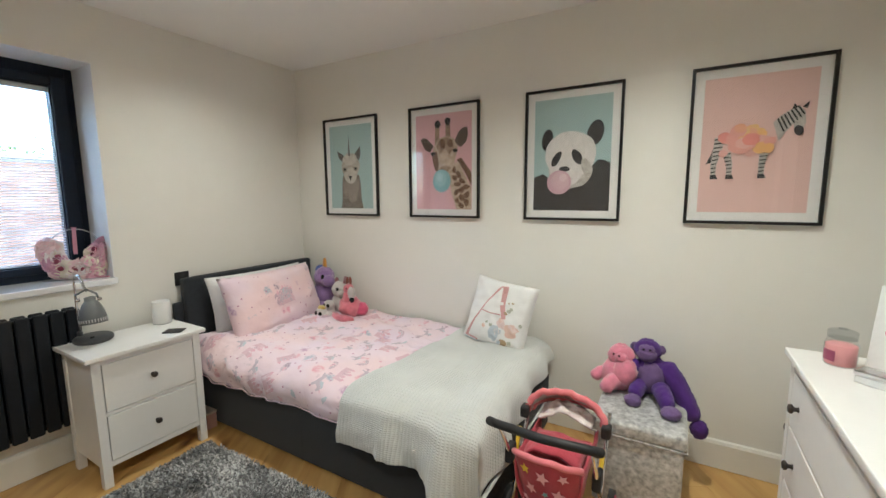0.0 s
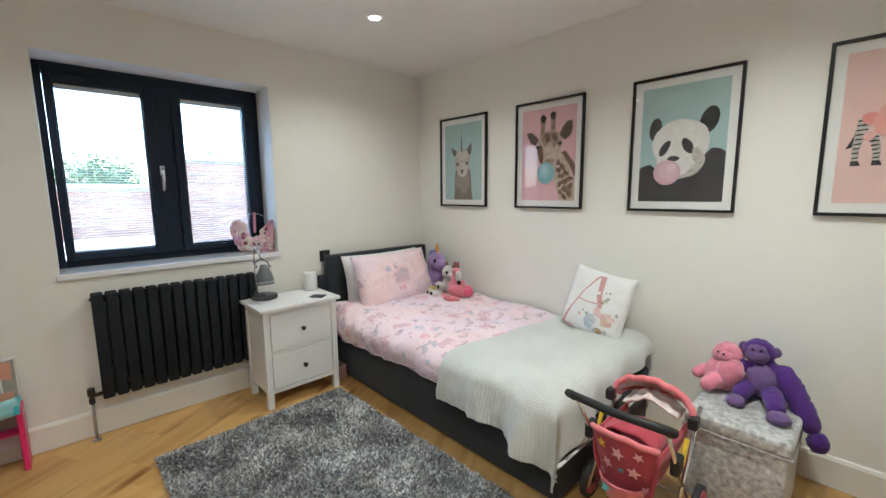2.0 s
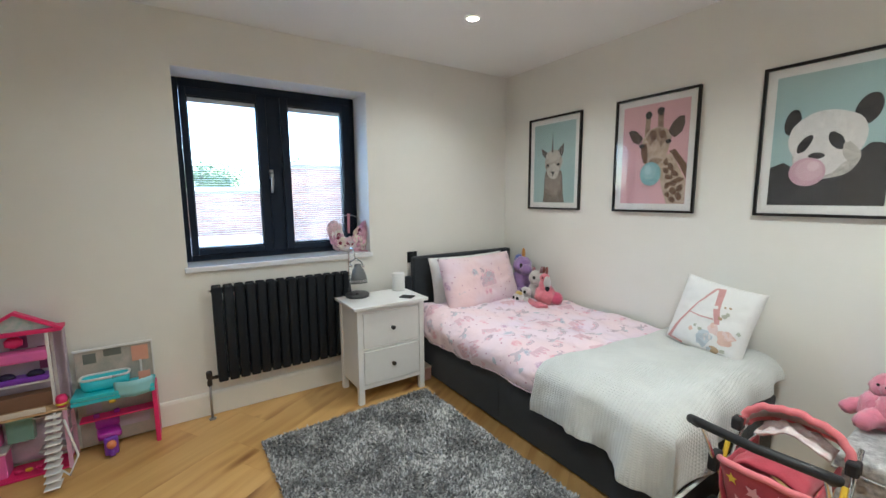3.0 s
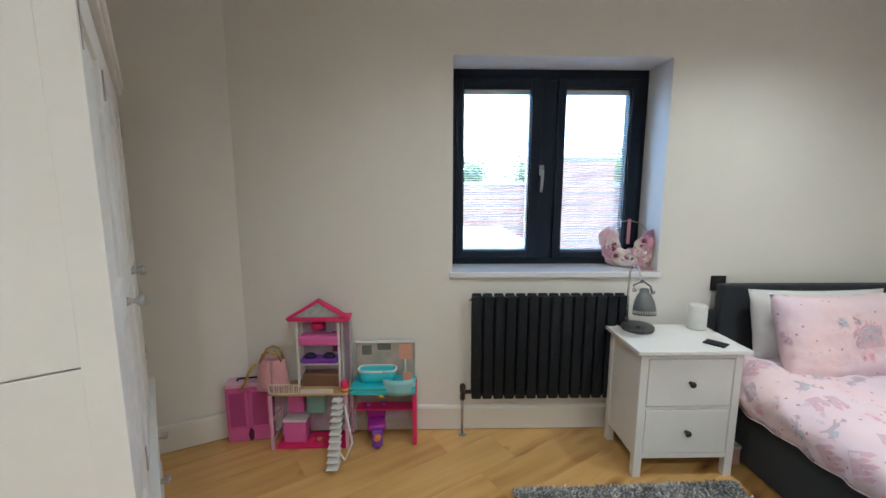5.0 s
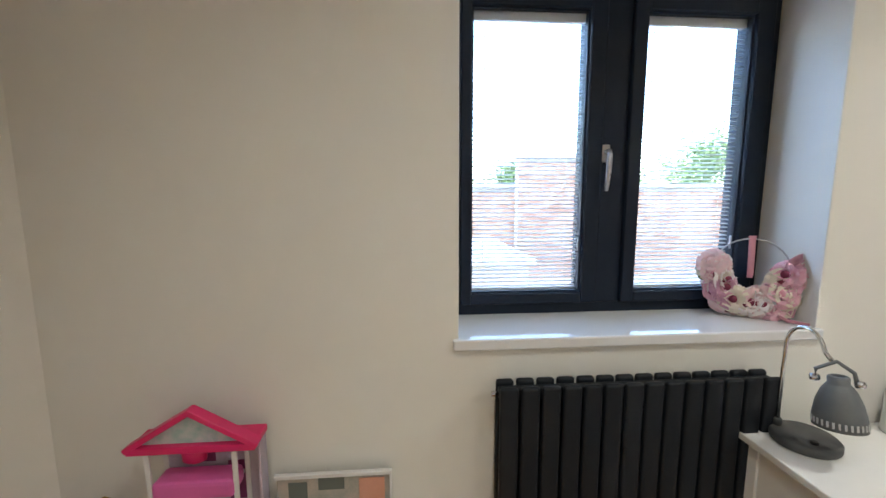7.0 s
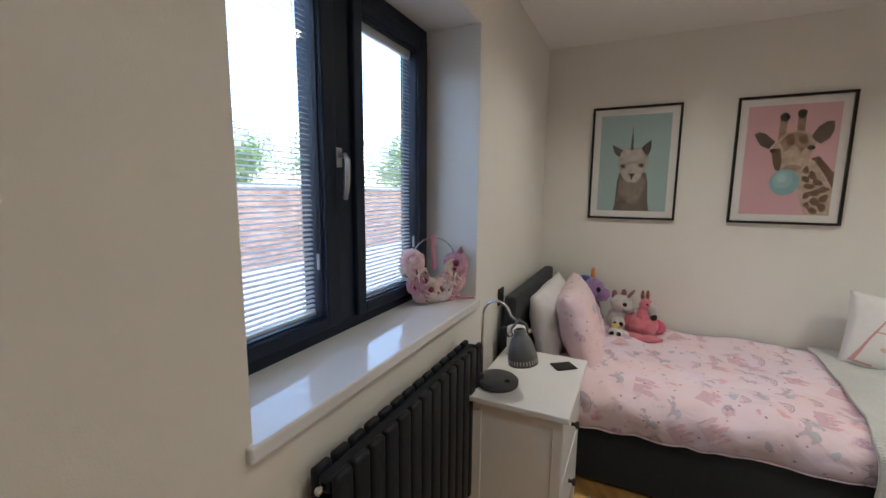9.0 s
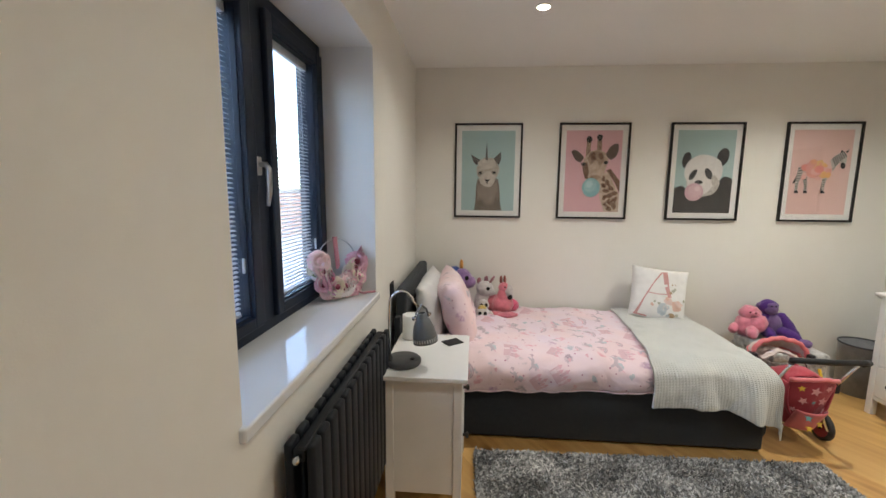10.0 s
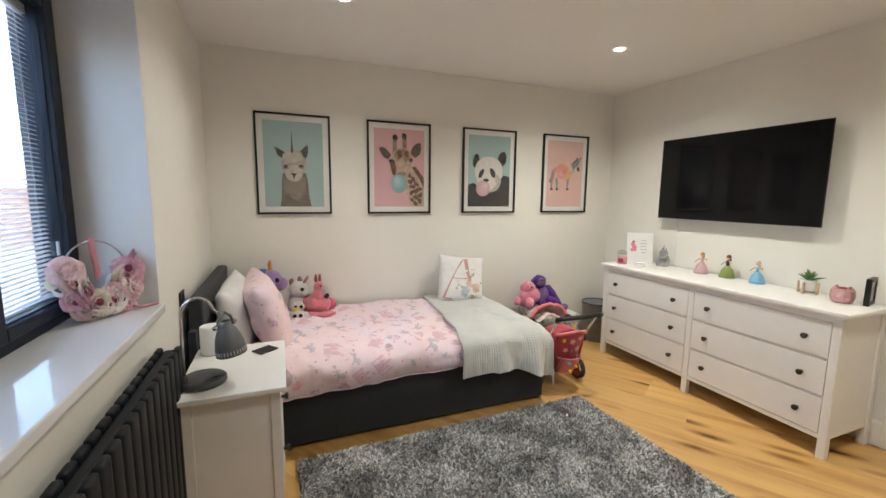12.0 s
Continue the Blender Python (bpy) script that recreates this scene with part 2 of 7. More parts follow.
M["bronze"] = mat("dark_bronze", (0.035, 0.03, 0.028), (0.06, 0.05, 0.045), 40, 0.4, metal=0.6)
M["black"] = mat("black_plastic", (0.018, 0.018, 0.02), (0.03, 0.03, 0.032), 20, 0.45, 0.05, 300)
M["frame_black"] = mat("black_picture_frame", (0.012, 0.011, 0.011), (0.025, 0.024, 0.024), 18, 0.35)
M["rubber"] = mat("black_rubber", (0.02, 0.02, 0.02), (0.04, 0.04, 0.04), 60, 0.75, 0.3, 300)
M["oak"] = oak_mat()
M["charcoal"] = mat("charcoal_upholstery", (0.016, 0.020, 0.026), (0.027, 0.032, 0.039), 40, 0.9, 0.5, 900, sheen=0.1)
M["duvet"] = print_cloth_mat("printed_duvet_cotton", (0.84, 0.66, 0.69), 8.5, 0.30, 21.0)
M["pillow_pink"] = print_cloth_mat("printed_pillow_cotton", (0.84, 0.63, 0.64), 8.0, 0.28, 21.0)
M["pillow_white"] = mat("white_cotton", (0.78, 0.77, 0.75), (0.66, 0.66, 0.68), 7, 0.9, 0.3, 60, sheen=0.1)
M["throw"] = waffle_mat("grey_waffle_throw", (0.66, 0.67, 0.64), (0.56, 0.57, 0.55), 0.014)
M["pile"] = island_mat("silver_shag", [(0.05, 0.05, 0.053), (0.17, 0.17, 0.172), (0.42, 0.42, 0.42), (0.74, 0.74, 0.73)])
M["rug_base"] = mat("rug_backing", (0.12, 0.12, 0.125), (0.2, 0.2, 0.2), 20, 0.95, 0.6, 90)
M["mat_card"] = mat("white_mount_card", (0.80, 0.79, 0.77), (0.77, 0.76, 0.74), 3, 0.8)
M["glazing"] = glass_mat("picture_glazing")
M["pane"] = glass_mat("window_pane", (0.97, 0.98, 0.98))
M["screen"] = mat("dark_screen", (0.004, 0.004, 0.005), (0.006, 0.006, 0.007), 2, 0.08, rvar=0.02)
M["lamp_grey"] = mat("grey_lamp_enamel", (0.11, 0.12, 0.125), (0.14, 0.15, 0.155), 10, 0.45)
M["lamp_base"] = mat("dark_grey_lamp_base", (0.05, 0.052, 0.055), (0.07, 0.072, 0.075), 10, 0.5)
M["cyl_white"] = mat("white_speaker_cloth", (0.78, 0.78, 0.77), (0.74, 0.74, 0.73), 20, 0.7, 0.2, 800)
M["velvet"] = island_mat("crushed_silver_velvet", [(0.20, 0.20, 0.20), (0.38, 0.38, 0.38), (0.52, 0.52, 0.51)], 0.45, 30)
for k in ("anthracite", "radiator", "screen", "black", "frame_black"):
    M[k].node_tree.nodes["Principled BSDF"].inputs["Specular IOR Level"].default_value = 0.22
M["glow"] = emit_mat("lamp_glow", (1.0, 0.93, 0.8), GLOW)


def flat(name, c, rough=0.6):
    if name not in M:
        M[name] = mat(name, c, tuple(min(1, k * 0.9) for k in c), 12, rough)
    return M[name]


# ---- mesh helpers ----
def part(name, bm, material, parent=None, label="", smooth=False, kind=""):
    """Link a bmesh as one mesh object, under a thing or a part."""
    me = bpy.data.meshes.new(name)
    bm.normal_update()
    bm.to_mesh(me)
    bm.free()
    for m in material if isinstance(material, (list, tuple)) else [material]:
        me.materials.append(m)
    if smooth:
        for f in me.polygons:
            f.use_smooth = True
    ob = new(name, me)
    if parent:
        ob.parent = parent
    return tagged(ob, label, "", "", kind)


def thing(name, label, category, m=None, group="", kind=""):
    ob = new(name)
    ob.empty_display_size = 0.1
    ob.matrix_basis = m or Matrix()
    return tagged(ob, label, category, group, kind)


def bev(bm, width, segments=2):
    if width:
        bmesh.ops.bevel(bm, geom=list(bm.edges), offset=width, segments=segments, profile=0.5, affect="EDGES", clamp_overlap=True)
    return bm


def add_box(bm, x0, x1, y0, y1, z0, z1, mi=0):
    r = bmesh.ops.create_cube(bm, size=1)
    bmesh.ops.transform(bm, matrix=Matrix.Translation(((x0 + x1) / 2, (y0 + y1) / 2, (z0 + z1) / 2)) @ Matrix.Diagonal((abs(x1 - x0), abs(y1 - y0), abs(z1 - z0), 1)), verts=r["verts"])
    for v in r["verts"]:
        for f in v.link_faces:
            f.material_index = mi
    return r["verts"]


def box(x0, x1, y0, y1, z0, z1, b=0.003, seg=2):
    bm = bmesh.new()
    add_box(bm, x0, x1, y0, y1, z0, z1)
    return bev(bm, min(b, 0.45 * min(abs(x1 - x0), abs(y1 - y0), abs(z1 - z0))), seg)


def boxes(rows, b=0.0):
    bm = bmesh.new()
    for r in rows:
        add_box(bm, *r)
    return bev(bm, b)


def add_cyl(bm, p, q, r1, r2=None, seg=16, mi=0, caps=True):
    p, q = Vector(p), Vector(q)
    d = q - p
    m = Matrix.Translation((p + q) / 2) @ d.to_track_quat("Z", "Y").to_matrix().to_4x4()
    r = bmesh.ops.create_cone(bm, cap_ends=caps, segments=seg, radius1=r1, radius2=r1 if r2 is None else r2, depth=d.length, matrix=m)
    for v in r["verts"]:
        for f in v.link_faces:
            f.material_index = mi
    return r["verts"]


def cyl(p, q, r1, r2=None, seg=16):
    bm = bmesh.new()
    add_cyl(bm, p, q, r1, r2, seg)
    return bm


def add_ball(bm, c, r, rot=(0, 0, 0), u=14, v=10, mi=0, fuzz=0.0):
    r = (r, r, r) if isinstance(r, (int, float)) else r
    res = bmesh.ops.create_uvsphere(bm, u_segments=u, v_segments=v, radius=1)
    if fuzz:
        for k in res["verts"]:
            k.co *= 1 + fuzz * (noise.noise(k.co * 2.1 + Vector(c) * 40) + 0.8 * noise.noise(k.co * 8 + Vector(c) * 40))
    bmesh.ops.transform(bm, matrix=pose(*c, *rot) @ Matrix.Diagonal((*r, 1)), verts=res["verts"])
    for k in res["verts"]:
        for f in k.link_faces:
            f.material_index = mi
    return res["verts"]


def turned(profile, seg=28, c=(0, 0, 0)):
    """A turned body from (radius, height) pairs."""
    bm = bmesh.new()
    rings = []
    for r, z in profile:
        rings.append([bm.verts.new((c[0] + max(r, 1e-4) * math.cos(2 * math.pi * i / seg), c[1] + max(r, 1e-4) * math.sin(2 * math.pi * i / seg), c[2] + z)) for i in range(seg)])
    for a, b in zip(rings, rings[1:]):
        for i in range(seg):
            bm.faces.new((a[i], a[(i + 1) % seg], b[(i + 1) % seg], b[i]))
    bm.faces.new(list(reversed(rings[0])))
    bm.faces.new(rings[-1])
    return bm


def add_tube(bm, pts, r, seg=10, mi=0):
    """A round bar along a line of points."""
    pts = [Vector(p) for p in pts]
    rings, up = [], Vector((0.3, 0.2, 1)).normalized()
    for i, p in enumerate(pts):
        d = (pts[min(i + 1, len(pts) - 1)] - pts[max(i - 1, 0)]).normalized()
        a = d.cross(up)
        a = a.normalized() if a.length > 1e-3 else d.orthogonal().normalized()
        b = d.cross(a)
        k = r[i] if isinstance(r, (list, tuple)) else r
        rings.append([bm.verts.new(p + k * (a * math.cos(2 * math.pi * j / seg) + b * math.sin(2 * math.pi * j / seg))) for j in range(seg)])
    for u, v in zip(rings, rings[1:]):
        for j in range(seg):
            f = bm.faces.new((u[j], u[(j + 1) % seg], v[(j + 1) % seg], v[j]))
            f.material_index = mi
    for ring in (rings[0], rings[-1]):
        f = bm.faces.new(ring)
        f.material_index = mi


def tube(pts, r, seg=10):
    bm = bmesh.new()
    add_tube(bm, pts, r, seg)
    bmesh.ops.recalc_face_normals(bm, faces=bm.faces)
    return bm


def arc(c, r, a0, a1, n, ax=(1, 0, 0), ay=(0, 0, 1)):
    c, ax, ay = Vector(c), Vector(ax), Vector(ay)
    return [c + r * (ax * math.cos(radians(a0 + (a1 - a0) * i / n)) + ay * math.sin(radians(a0 + (a1 - a0) * i / n))) for i in range(n + 1)]


def plate(poly, z0, z1, b=0.0):
    """A flat piece with the outline poly, from z0 to z1."""
    bm = bmesh.new()
    f = bm.faces.new([bm.verts.new((x, y, z0)) for x, y in poly])
    r = bmesh.ops.extrude_face_region(bm, geom=[f])
    bmesh.ops.translate(bm, vec=(0, 0, z1 - z0), verts=[v for v in r["geom"] if isinstance(v, bmesh.types.BMVert)])
    bmesh.ops.recalc_face_normals(bm, faces=bm.faces)
    return bev(bm, b)


def grid_sheet(nu, nv, fn, uv=None):
    """An open sheet of nu x nv cells from fn(u, v); uv gives metres of cloth."""
    bm = bmesh.new()
    vs = [[bm.verts.new(fn(i / nu, j / nv)) for j in range(nv + 1)] for i in range(nu + 1)]
    lay = bm.loops.layers.uv.new("UVMap")
    for i in range(nu):
        for j in range(nv):
            f = bm.faces.new((vs[i][j], vs[i + 1][j], vs[i + 1][j + 1], vs[i][j + 1]))
            for lp, (a, b) in zip(f.loops, ((i, j), (i + 1, j), (i + 1, j + 1), (i, j + 1))):
                lp[lay].uv = uv(a / nu, b / nv) if uv else (a / nu, b / nv)
    return bm


def thicken(bm, t):
    bmesh.ops.recalc_face_normals(bm, faces=bm.faces)
    bmesh.ops.solidify(bm, geom=list(bm.faces), thickness=t)
    return bm


# ---- structure ----
RX, RY = 3.58, -4.5
ROOM = [(0, 0), (0, -3.67), (0.427, RY), (RX, RY), (RX, 0)]
WY0, WY1, WZ0, WZ1 = -2.504, -1.337, 0.94, 2.093


def structure(name, bm, material, label="", category=""):
    return tagged(part(name, bm, material), label, category, "", "structure")


structure("wall_north", box(-0.36, RX + 0.12, 0, 0.12, -0.12, CEIL + 0.1, 0), M["wall"], "warm white painted plaster wall with framed prints", "wall")
wall_east = structure("wall_east", boxes([(RX, RX + 0.12, -2.26, 0, -0.12, CEIL + 0.1), (RX, RX + 0.12, RY, -3.06, -0.12, CEIL + 0.1), (RX, RX + 0.12, -3.06, -2.26, 2.02, CEIL + 0.1)]), M["wall"], "warm white painted plaster wall behind the television", "wall")
structure("wall_south", box(0.2, RX + 0.12, RY - 0.12, RY, -0.12, CEIL + 0.1, 0), M["wall"], "warm white painted plaster wall", "wall")
structure("wall_west", boxes([(-0.36, 0, -3.9, WY0, -0.12, CEIL + 0.1), (-0.36, 0, WY1, 0, -0.12, CEIL + 0.1), (-0.36, 0, WY0, WY1, -0.12, WZ0), (-0.36, 0, WY0, WY1, WZ1, CEIL + 0.1)]), M["wall"], "warm white painted plaster wall with a deep window opening", "wall")
diag = Matrix.Translation((0, -3.67, 0)) @ pose(0, 0, 0, 0, 0, -62.8)
o = structure("wall_southwest", box(-0.02, 1.1, -0.14, 0, -0.12, CEIL + 0.1, 0), M["wall"], "warm white painted plaster wall turning off beside the wardrobe", "wall")
o.matrix_basis = diag
# lining of the window opening, a little proud of the masonry
structure("window_reveal", boxes([(-0.24, -0.001, WY1 - 0.003, WY1 + 0.01, WZ0, WZ1), (-0.24, -0.001, WY0 - 0.01, WY0 + 0.003, WZ0, WZ1), (-0.24, -0.001, WY0, WY1, WZ1 - 0.003, WZ1 + 0.01)]), M["reveal"], "white painted plaster lining of the window opening", "window reveal")

bm = bmesh.new()
add_box(bm, -0.36, RX + 0.12, RY - 0.12, 0.12, CEIL, CEIL + 0.12)
structure("ceiling", bm, M["ceiling"], "plain white painted ceiling with recessed downlights", "ceiling")
floor = structure("floor", box(-0.3, RX + 0.1, RY - 0.1, 0.1, -0.12, -0.0145, 0), M["rug_base"], "wide oiled oak floorboards laid at an angle to the walls", "floor")


def skirt(name, length, m):
    bm = bmesh.new()
    prof = [(0, 0.004), (0.018, 0.004), (0.018, 0.132), (0.012, 0.146), (0.004, 0.150), (0, 0.150)]
    a, b = [bm.verts.new((0, -y, z)) for y, z in prof], [bm.verts.new((length, -y, z)) for y, z in prof]
    for i in range(len(prof)):
        j = (i + 1) % len(prof)
        bm.faces.new((a[i], b[i], b[j], a[j]))
    bm.faces.new(a)
    bm.faces.new(b)
    bmesh.ops.recalc_face_normals(bm, faces=bm.faces)
    o = structure(name, bm, M["trim"], "off-white painted skirting board along the wall foot", "skirting board")
    o.matrix_basis = m


skirt("baseboard", RX - 0.02, pose(0.02, -0.0005, 0))
skirt("baseboard", 3.65, pose(0.0005, -3.665, 0, 0, 0, 90))
skirt("baseboard", 0.9, diag @ pose(0.92, 0.0005, 0, 0, 0, 180))
skirt("baseboard", 2.16, pose(RX - 0.0005, -0.02, 0, 0, 0, -90))

# door beside the chest of drawers
door = thing("door_1", "closed white painted door in a moulded white architrave", "door", Matrix(), "", "structure")
part("architrave", boxes([(RX - 0.02, RX, -2.26, -2.18, 0, 2.10), (RX - 0.02, RX, -3.14, -3.06, 0, 2.10), (RX - 0.02, RX, -3.06, -2.26, 2.02, 2.10)], 0.004), M["trim"], door)
leaf = part("door_leaf", box(RX + 0.03, RX + 0.07, -3.05, -2.27, 0.006, 2.01), M["trim"], door)
for z0, z1 in ((0.2, 0.95), (1.1, 1.88)):
    part("panel", box(RX + 0.022, RX + 0.031, -2.93, -2.39, z0, z1, 0.004), M["trim"], leaf)

# ---- window ----
win = thing("window_1", "dark grey double casement window with blinds inside the panes", "window", Matrix(), "", "structure")
part("window_frame", boxes([(-0.33, -0.25, WY0, WY0 + 0.035, WZ0, WZ1), (-0.33, -0.25, WY1 - 0.035, WY1, WZ0, WZ1), (-0.33, -0.25, WY0 + 0.035, WY1 - 0.035, WZ0, WZ0 + 0.04), (-0.33, -0.25, WY0 + 0.035, WY1 - 0.035, WZ1 - 0.06, WZ1), (-0.33, -0.245, -1.968, -1.878, WZ0 + 0.04, WZ1 - 0.06)], 0.003), M["anthracite"], win)
part("window_sill", box(-0.25, 0.016, WY0 - 0.014, WY1 + 0.013, 0.909, 0.944, 0.006, 3), M["sill"], win, "glossy white window board")
slat_me = None
for g0, g1, s0, s1 in ((-2.430, -2.028, -2.467, -1.970), (-1.828, -1.438, -1.876, -1.372)):
    z0, z1 = 1.022, 1.988
    sash = part("sash", boxes([(-0.325, -0.228, s0, g0, 0.982, 2.038), (-0.325, -0.228, g1, s1, 0.982, 2.038), (-0.325, -0.228, g0, g1, 0.982, z0), (-0.325, -0.228, g0, g1, z1, 2.038)], 0.005), M["anthracite"], win)
    part("bead", boxes([(-0.264, -0.244, g0, g0 + 0.006, z0, z1), (-0.264, -0.244, g1 - 0.006, g1, z0, z1), (-0.264, -0.244, g0 + 0.006, g1 - 0.006, z0, z0 + 0.006), (-0.264, -0.244, g0 + 0.006, g1 - 0.006, z1 - 0.006, z1)], 0.002), M["anthracite"], sash)
    for x in (-0.266, -0.298):
        pane = part("pane", box(x - 0.002, x + 0.002, g0, g1, z0, z1, 0), M["pane"], sash)
        pane.visible_shadow = False
    blind = part("integral_blind", boxes([(-0.290, -0.274, g0 + 0.003, g1 - 0.003, z1 - 0.03, z1 - 0.001), (-0.288, -0.276, g0 + 0.003, g1 - 0.003, z0 + 0.002, z0 + 0.012)], 0.001), flat("blind_white", (0.75, 0.76, 0.77), 0.4), win, "white slatted blind sealed between the panes")
    part("cord", boxes([(-0.2825, -0.2815, y - 0.0008, y + 0.0008, z0 + 0.01, z1 - 0.02) for y in (g0 + 0.05, g1 - 0.05)]), M["blind_white"], blind)
    part("slider", box(-0.262, -0.252, g1 - 0.010, g1 - 0.002, 1.17, 1.22), flat("clear_grip", (0.5, 0.52, 0.54), 0.3), blind)
    n = 62
    bmS = bmesh.new()
    a = radians(24)
    w = (g1 - g0) / 2 - 0.004
    c, s = 0.006 * math.cos(a), 0.006 * math.sin(a)
    lo = [bmS.verts.new(v) for v in ((-c, -w, s), (0, -w, 0.0009), (c, -w, -s), (-c, w, s), (0, w, 0.0009), (c, w, -s))]
    for q in ((0, 1, 4, 3), (1, 2, 5, 4)):
        bmS.faces.new([lo[i] for i in q])
    thicken(bmS, 0.0003)
    first = part("slat", bmS, M["blind_white"], blind)
    for i in range(n):
        ob = first if i == 0 else new("slat", first.data)
        ob.parent = blind
        ob.location = (-0.282, (g0 + g1) / 2, z0 + 0.018 + i * (z1 - z0 - 0.055) / (n - 1))
handle = part("handle", boxes([(-0.245, -0.226, -1.973, -1.945, 1.485, 1.545)], 0.004), M["steel"], win, "brushed steel window handle")
part("lever", tube([(-0.232, -1.959, 1.52), (-0.206, -1.959, 1.52), (-0.197, -1.960, 1.505), (-0.197, -1.962, 1.435), (-0.203, -1.965, 1.385)], [0.009, 0.009, 0.010, 0.010, 0.007], 10), M["steel"], handle, "", True)

# ---- radiator ----
rad = thing("radiator", "dark grey vertical-column radiator under the window", "radiator", pose(0, 0, 0.0))
NCOL, RY0, PITCH = 14, -2.397, 0.0618
for i in range(NCOL):
    y = RY0 + i * PITCH
    for x0, x1 in ((0.028, 0.050), (0.085, 0.107)):
        part("column", box(x0, x1, y + 0.003, y + PITCH - 0.005, 0.235, 0.830, 0.009, 3), M["radiator"], rad, "", True)
for z in (0.262, 0.800):
    part("header_pipe", box(0.050, 0.085, RY0 + 0.004, RY0 + NCOL * PITCH - 0.006, z - 0.018, z + 0.018, 0.008), M["radiator"], rad)
for y in (RY0 + 0.16, RY0 + 0.68):
    part("bracket", box(0.002, 0.030, y, y + 0.03, 0.30, 0.34), M["radiator"], rad)
    part("bracket", box(0.002, 0.030, y, y + 0.03, 0.74, 0.78), M["radiator"], rad)
part("air_vent", cyl((0.0675, RY0 + 0.004, 0.800), (0.0675, RY0 - 0.016, 0.800), 0.008), M["chrome"], rad, "small bright bleed plug", True)
valve = part("valve", turned([(0.010, 0), (0.014, 0.004), (0.014, 0.03), (0.011, 0.034), (0.011, 0.045), (0.017, 0.05), (0.017, 0.085), (0.013, 0.092)], 16, (0.0675, RY0 - 0.045, 0.215)), M["bronze"], rad, "dark bronze radiator valve", True)
part("valve_tail", cyl((0.0675, RY0 - 0.045, 0.262), (0.0675, RY0 + 0.01, 0.262), 0.011), M["bronze"], valve, "", True)
part("feed_pipe", cyl((0.0675, RY0 - 0.045, 0.0), (0.0675, RY0 - 0.045, 0.216), 0.0075), M["steel"], valve, "bare metal feed pipe", True)
part("collar", turned([(0.022, 0.001), (0.022, 0.004), (0.012, 0.009)], 16, (0.0675, RY0 - 0.045, 0)), M["steel"], valve)

# ---- downlights ----
# One fitting per spot; the fifth belongs to the added, unseen fill lamp.
for sx, sy in SPOTS:
    dl = thing("downlight", "lit round recessed ceiling downlight with white rim", "ceiling light", pose(sx, sy, CEIL), "ceiling downlights")
    part("rim", turned([(0.030, -0.001), (0.043, -0.001), (0.042, -0.005), (0.034, -0.007), (0.030, -0.004)], 28), M["white"], dl, "", True)
    part("lens", turned([(0.029, -0.004), (0.029, -0.002)], 24), M["glow"], dl, "glowing lens")


# ---- bed ----
def lerp_table(x, rows):
    return float(np.interp(x, [r[0] for r in rows], [r[1] for r in rows]))


def bed_z(x, y):
    z = 0.515 + 0.010 * noise.noise((x * 2.6, y * 3.0, 0.3)) + 0.006 * noise.noise((x * 7, y * 6, 1.7))
    return z + 0.004 * noise.noise((x * 16, y * 13, 5.1)) - 0.03 * max(0, x - 1.9) + 0.02 * math.exp(-((x - 0.5) / 0.2) ** 2)


def over_edge(s, flat_w, r):
    """Distance s across the bed: how far out, how far down."""
    if s < flat_w:
        return s, 0.0
    q = (s - flat_w) / (r * math.pi / 2)
    if q < 1:
        return flat_w + r * math.sin(q * math.pi / 2), r * (1 - math.cos(q * math.pi / 2))
    return flat_w + r, r + (s - flat_w - r * math.pi / 2)


bed = thing("bed", "dark grey upholstered single bed made up with pink bedding", "bed", pose(0, 0, 0))
part("base", box(0.095, 2.115, -1.025, -0.03, 0.012, 0.335, 0.018, 4), M["charcoal"], bed, "", True)
part("headboard", box(0.032, 0.096, -1.02, -0.012, 0.01, 0.885, 0.016, 4), M["charcoal"], bed, "", True)
part("side_wing", box(0.035, 0.07, -1.075, -1.022, 0.02, 0.735, 0.008), M["charcoal"], bed)
for x in (0.2, 2.0):
    for y in (-0.95, -0.1):
        part("foot", cyl((x, y, 0), (x, y, 0.02), 0.02), M["black"], bed)
part("seam", boxes([(1.10, 1.103, -1.0262, -1.024, 0.02, 0.33)]), M["black"], bed)
part("mattress", box(0.10, 2.10, -1.0, -0.04, 0.336, 0.49, 0.04, 4), M["pillow_white"], bed, "white mattress", True)

HEM = [(0.2, 0.315), (0.45, 0.300), (0.75, 0.305), (1.05, 0.325), (1.5, 0.330), (2.1, 0.33)]


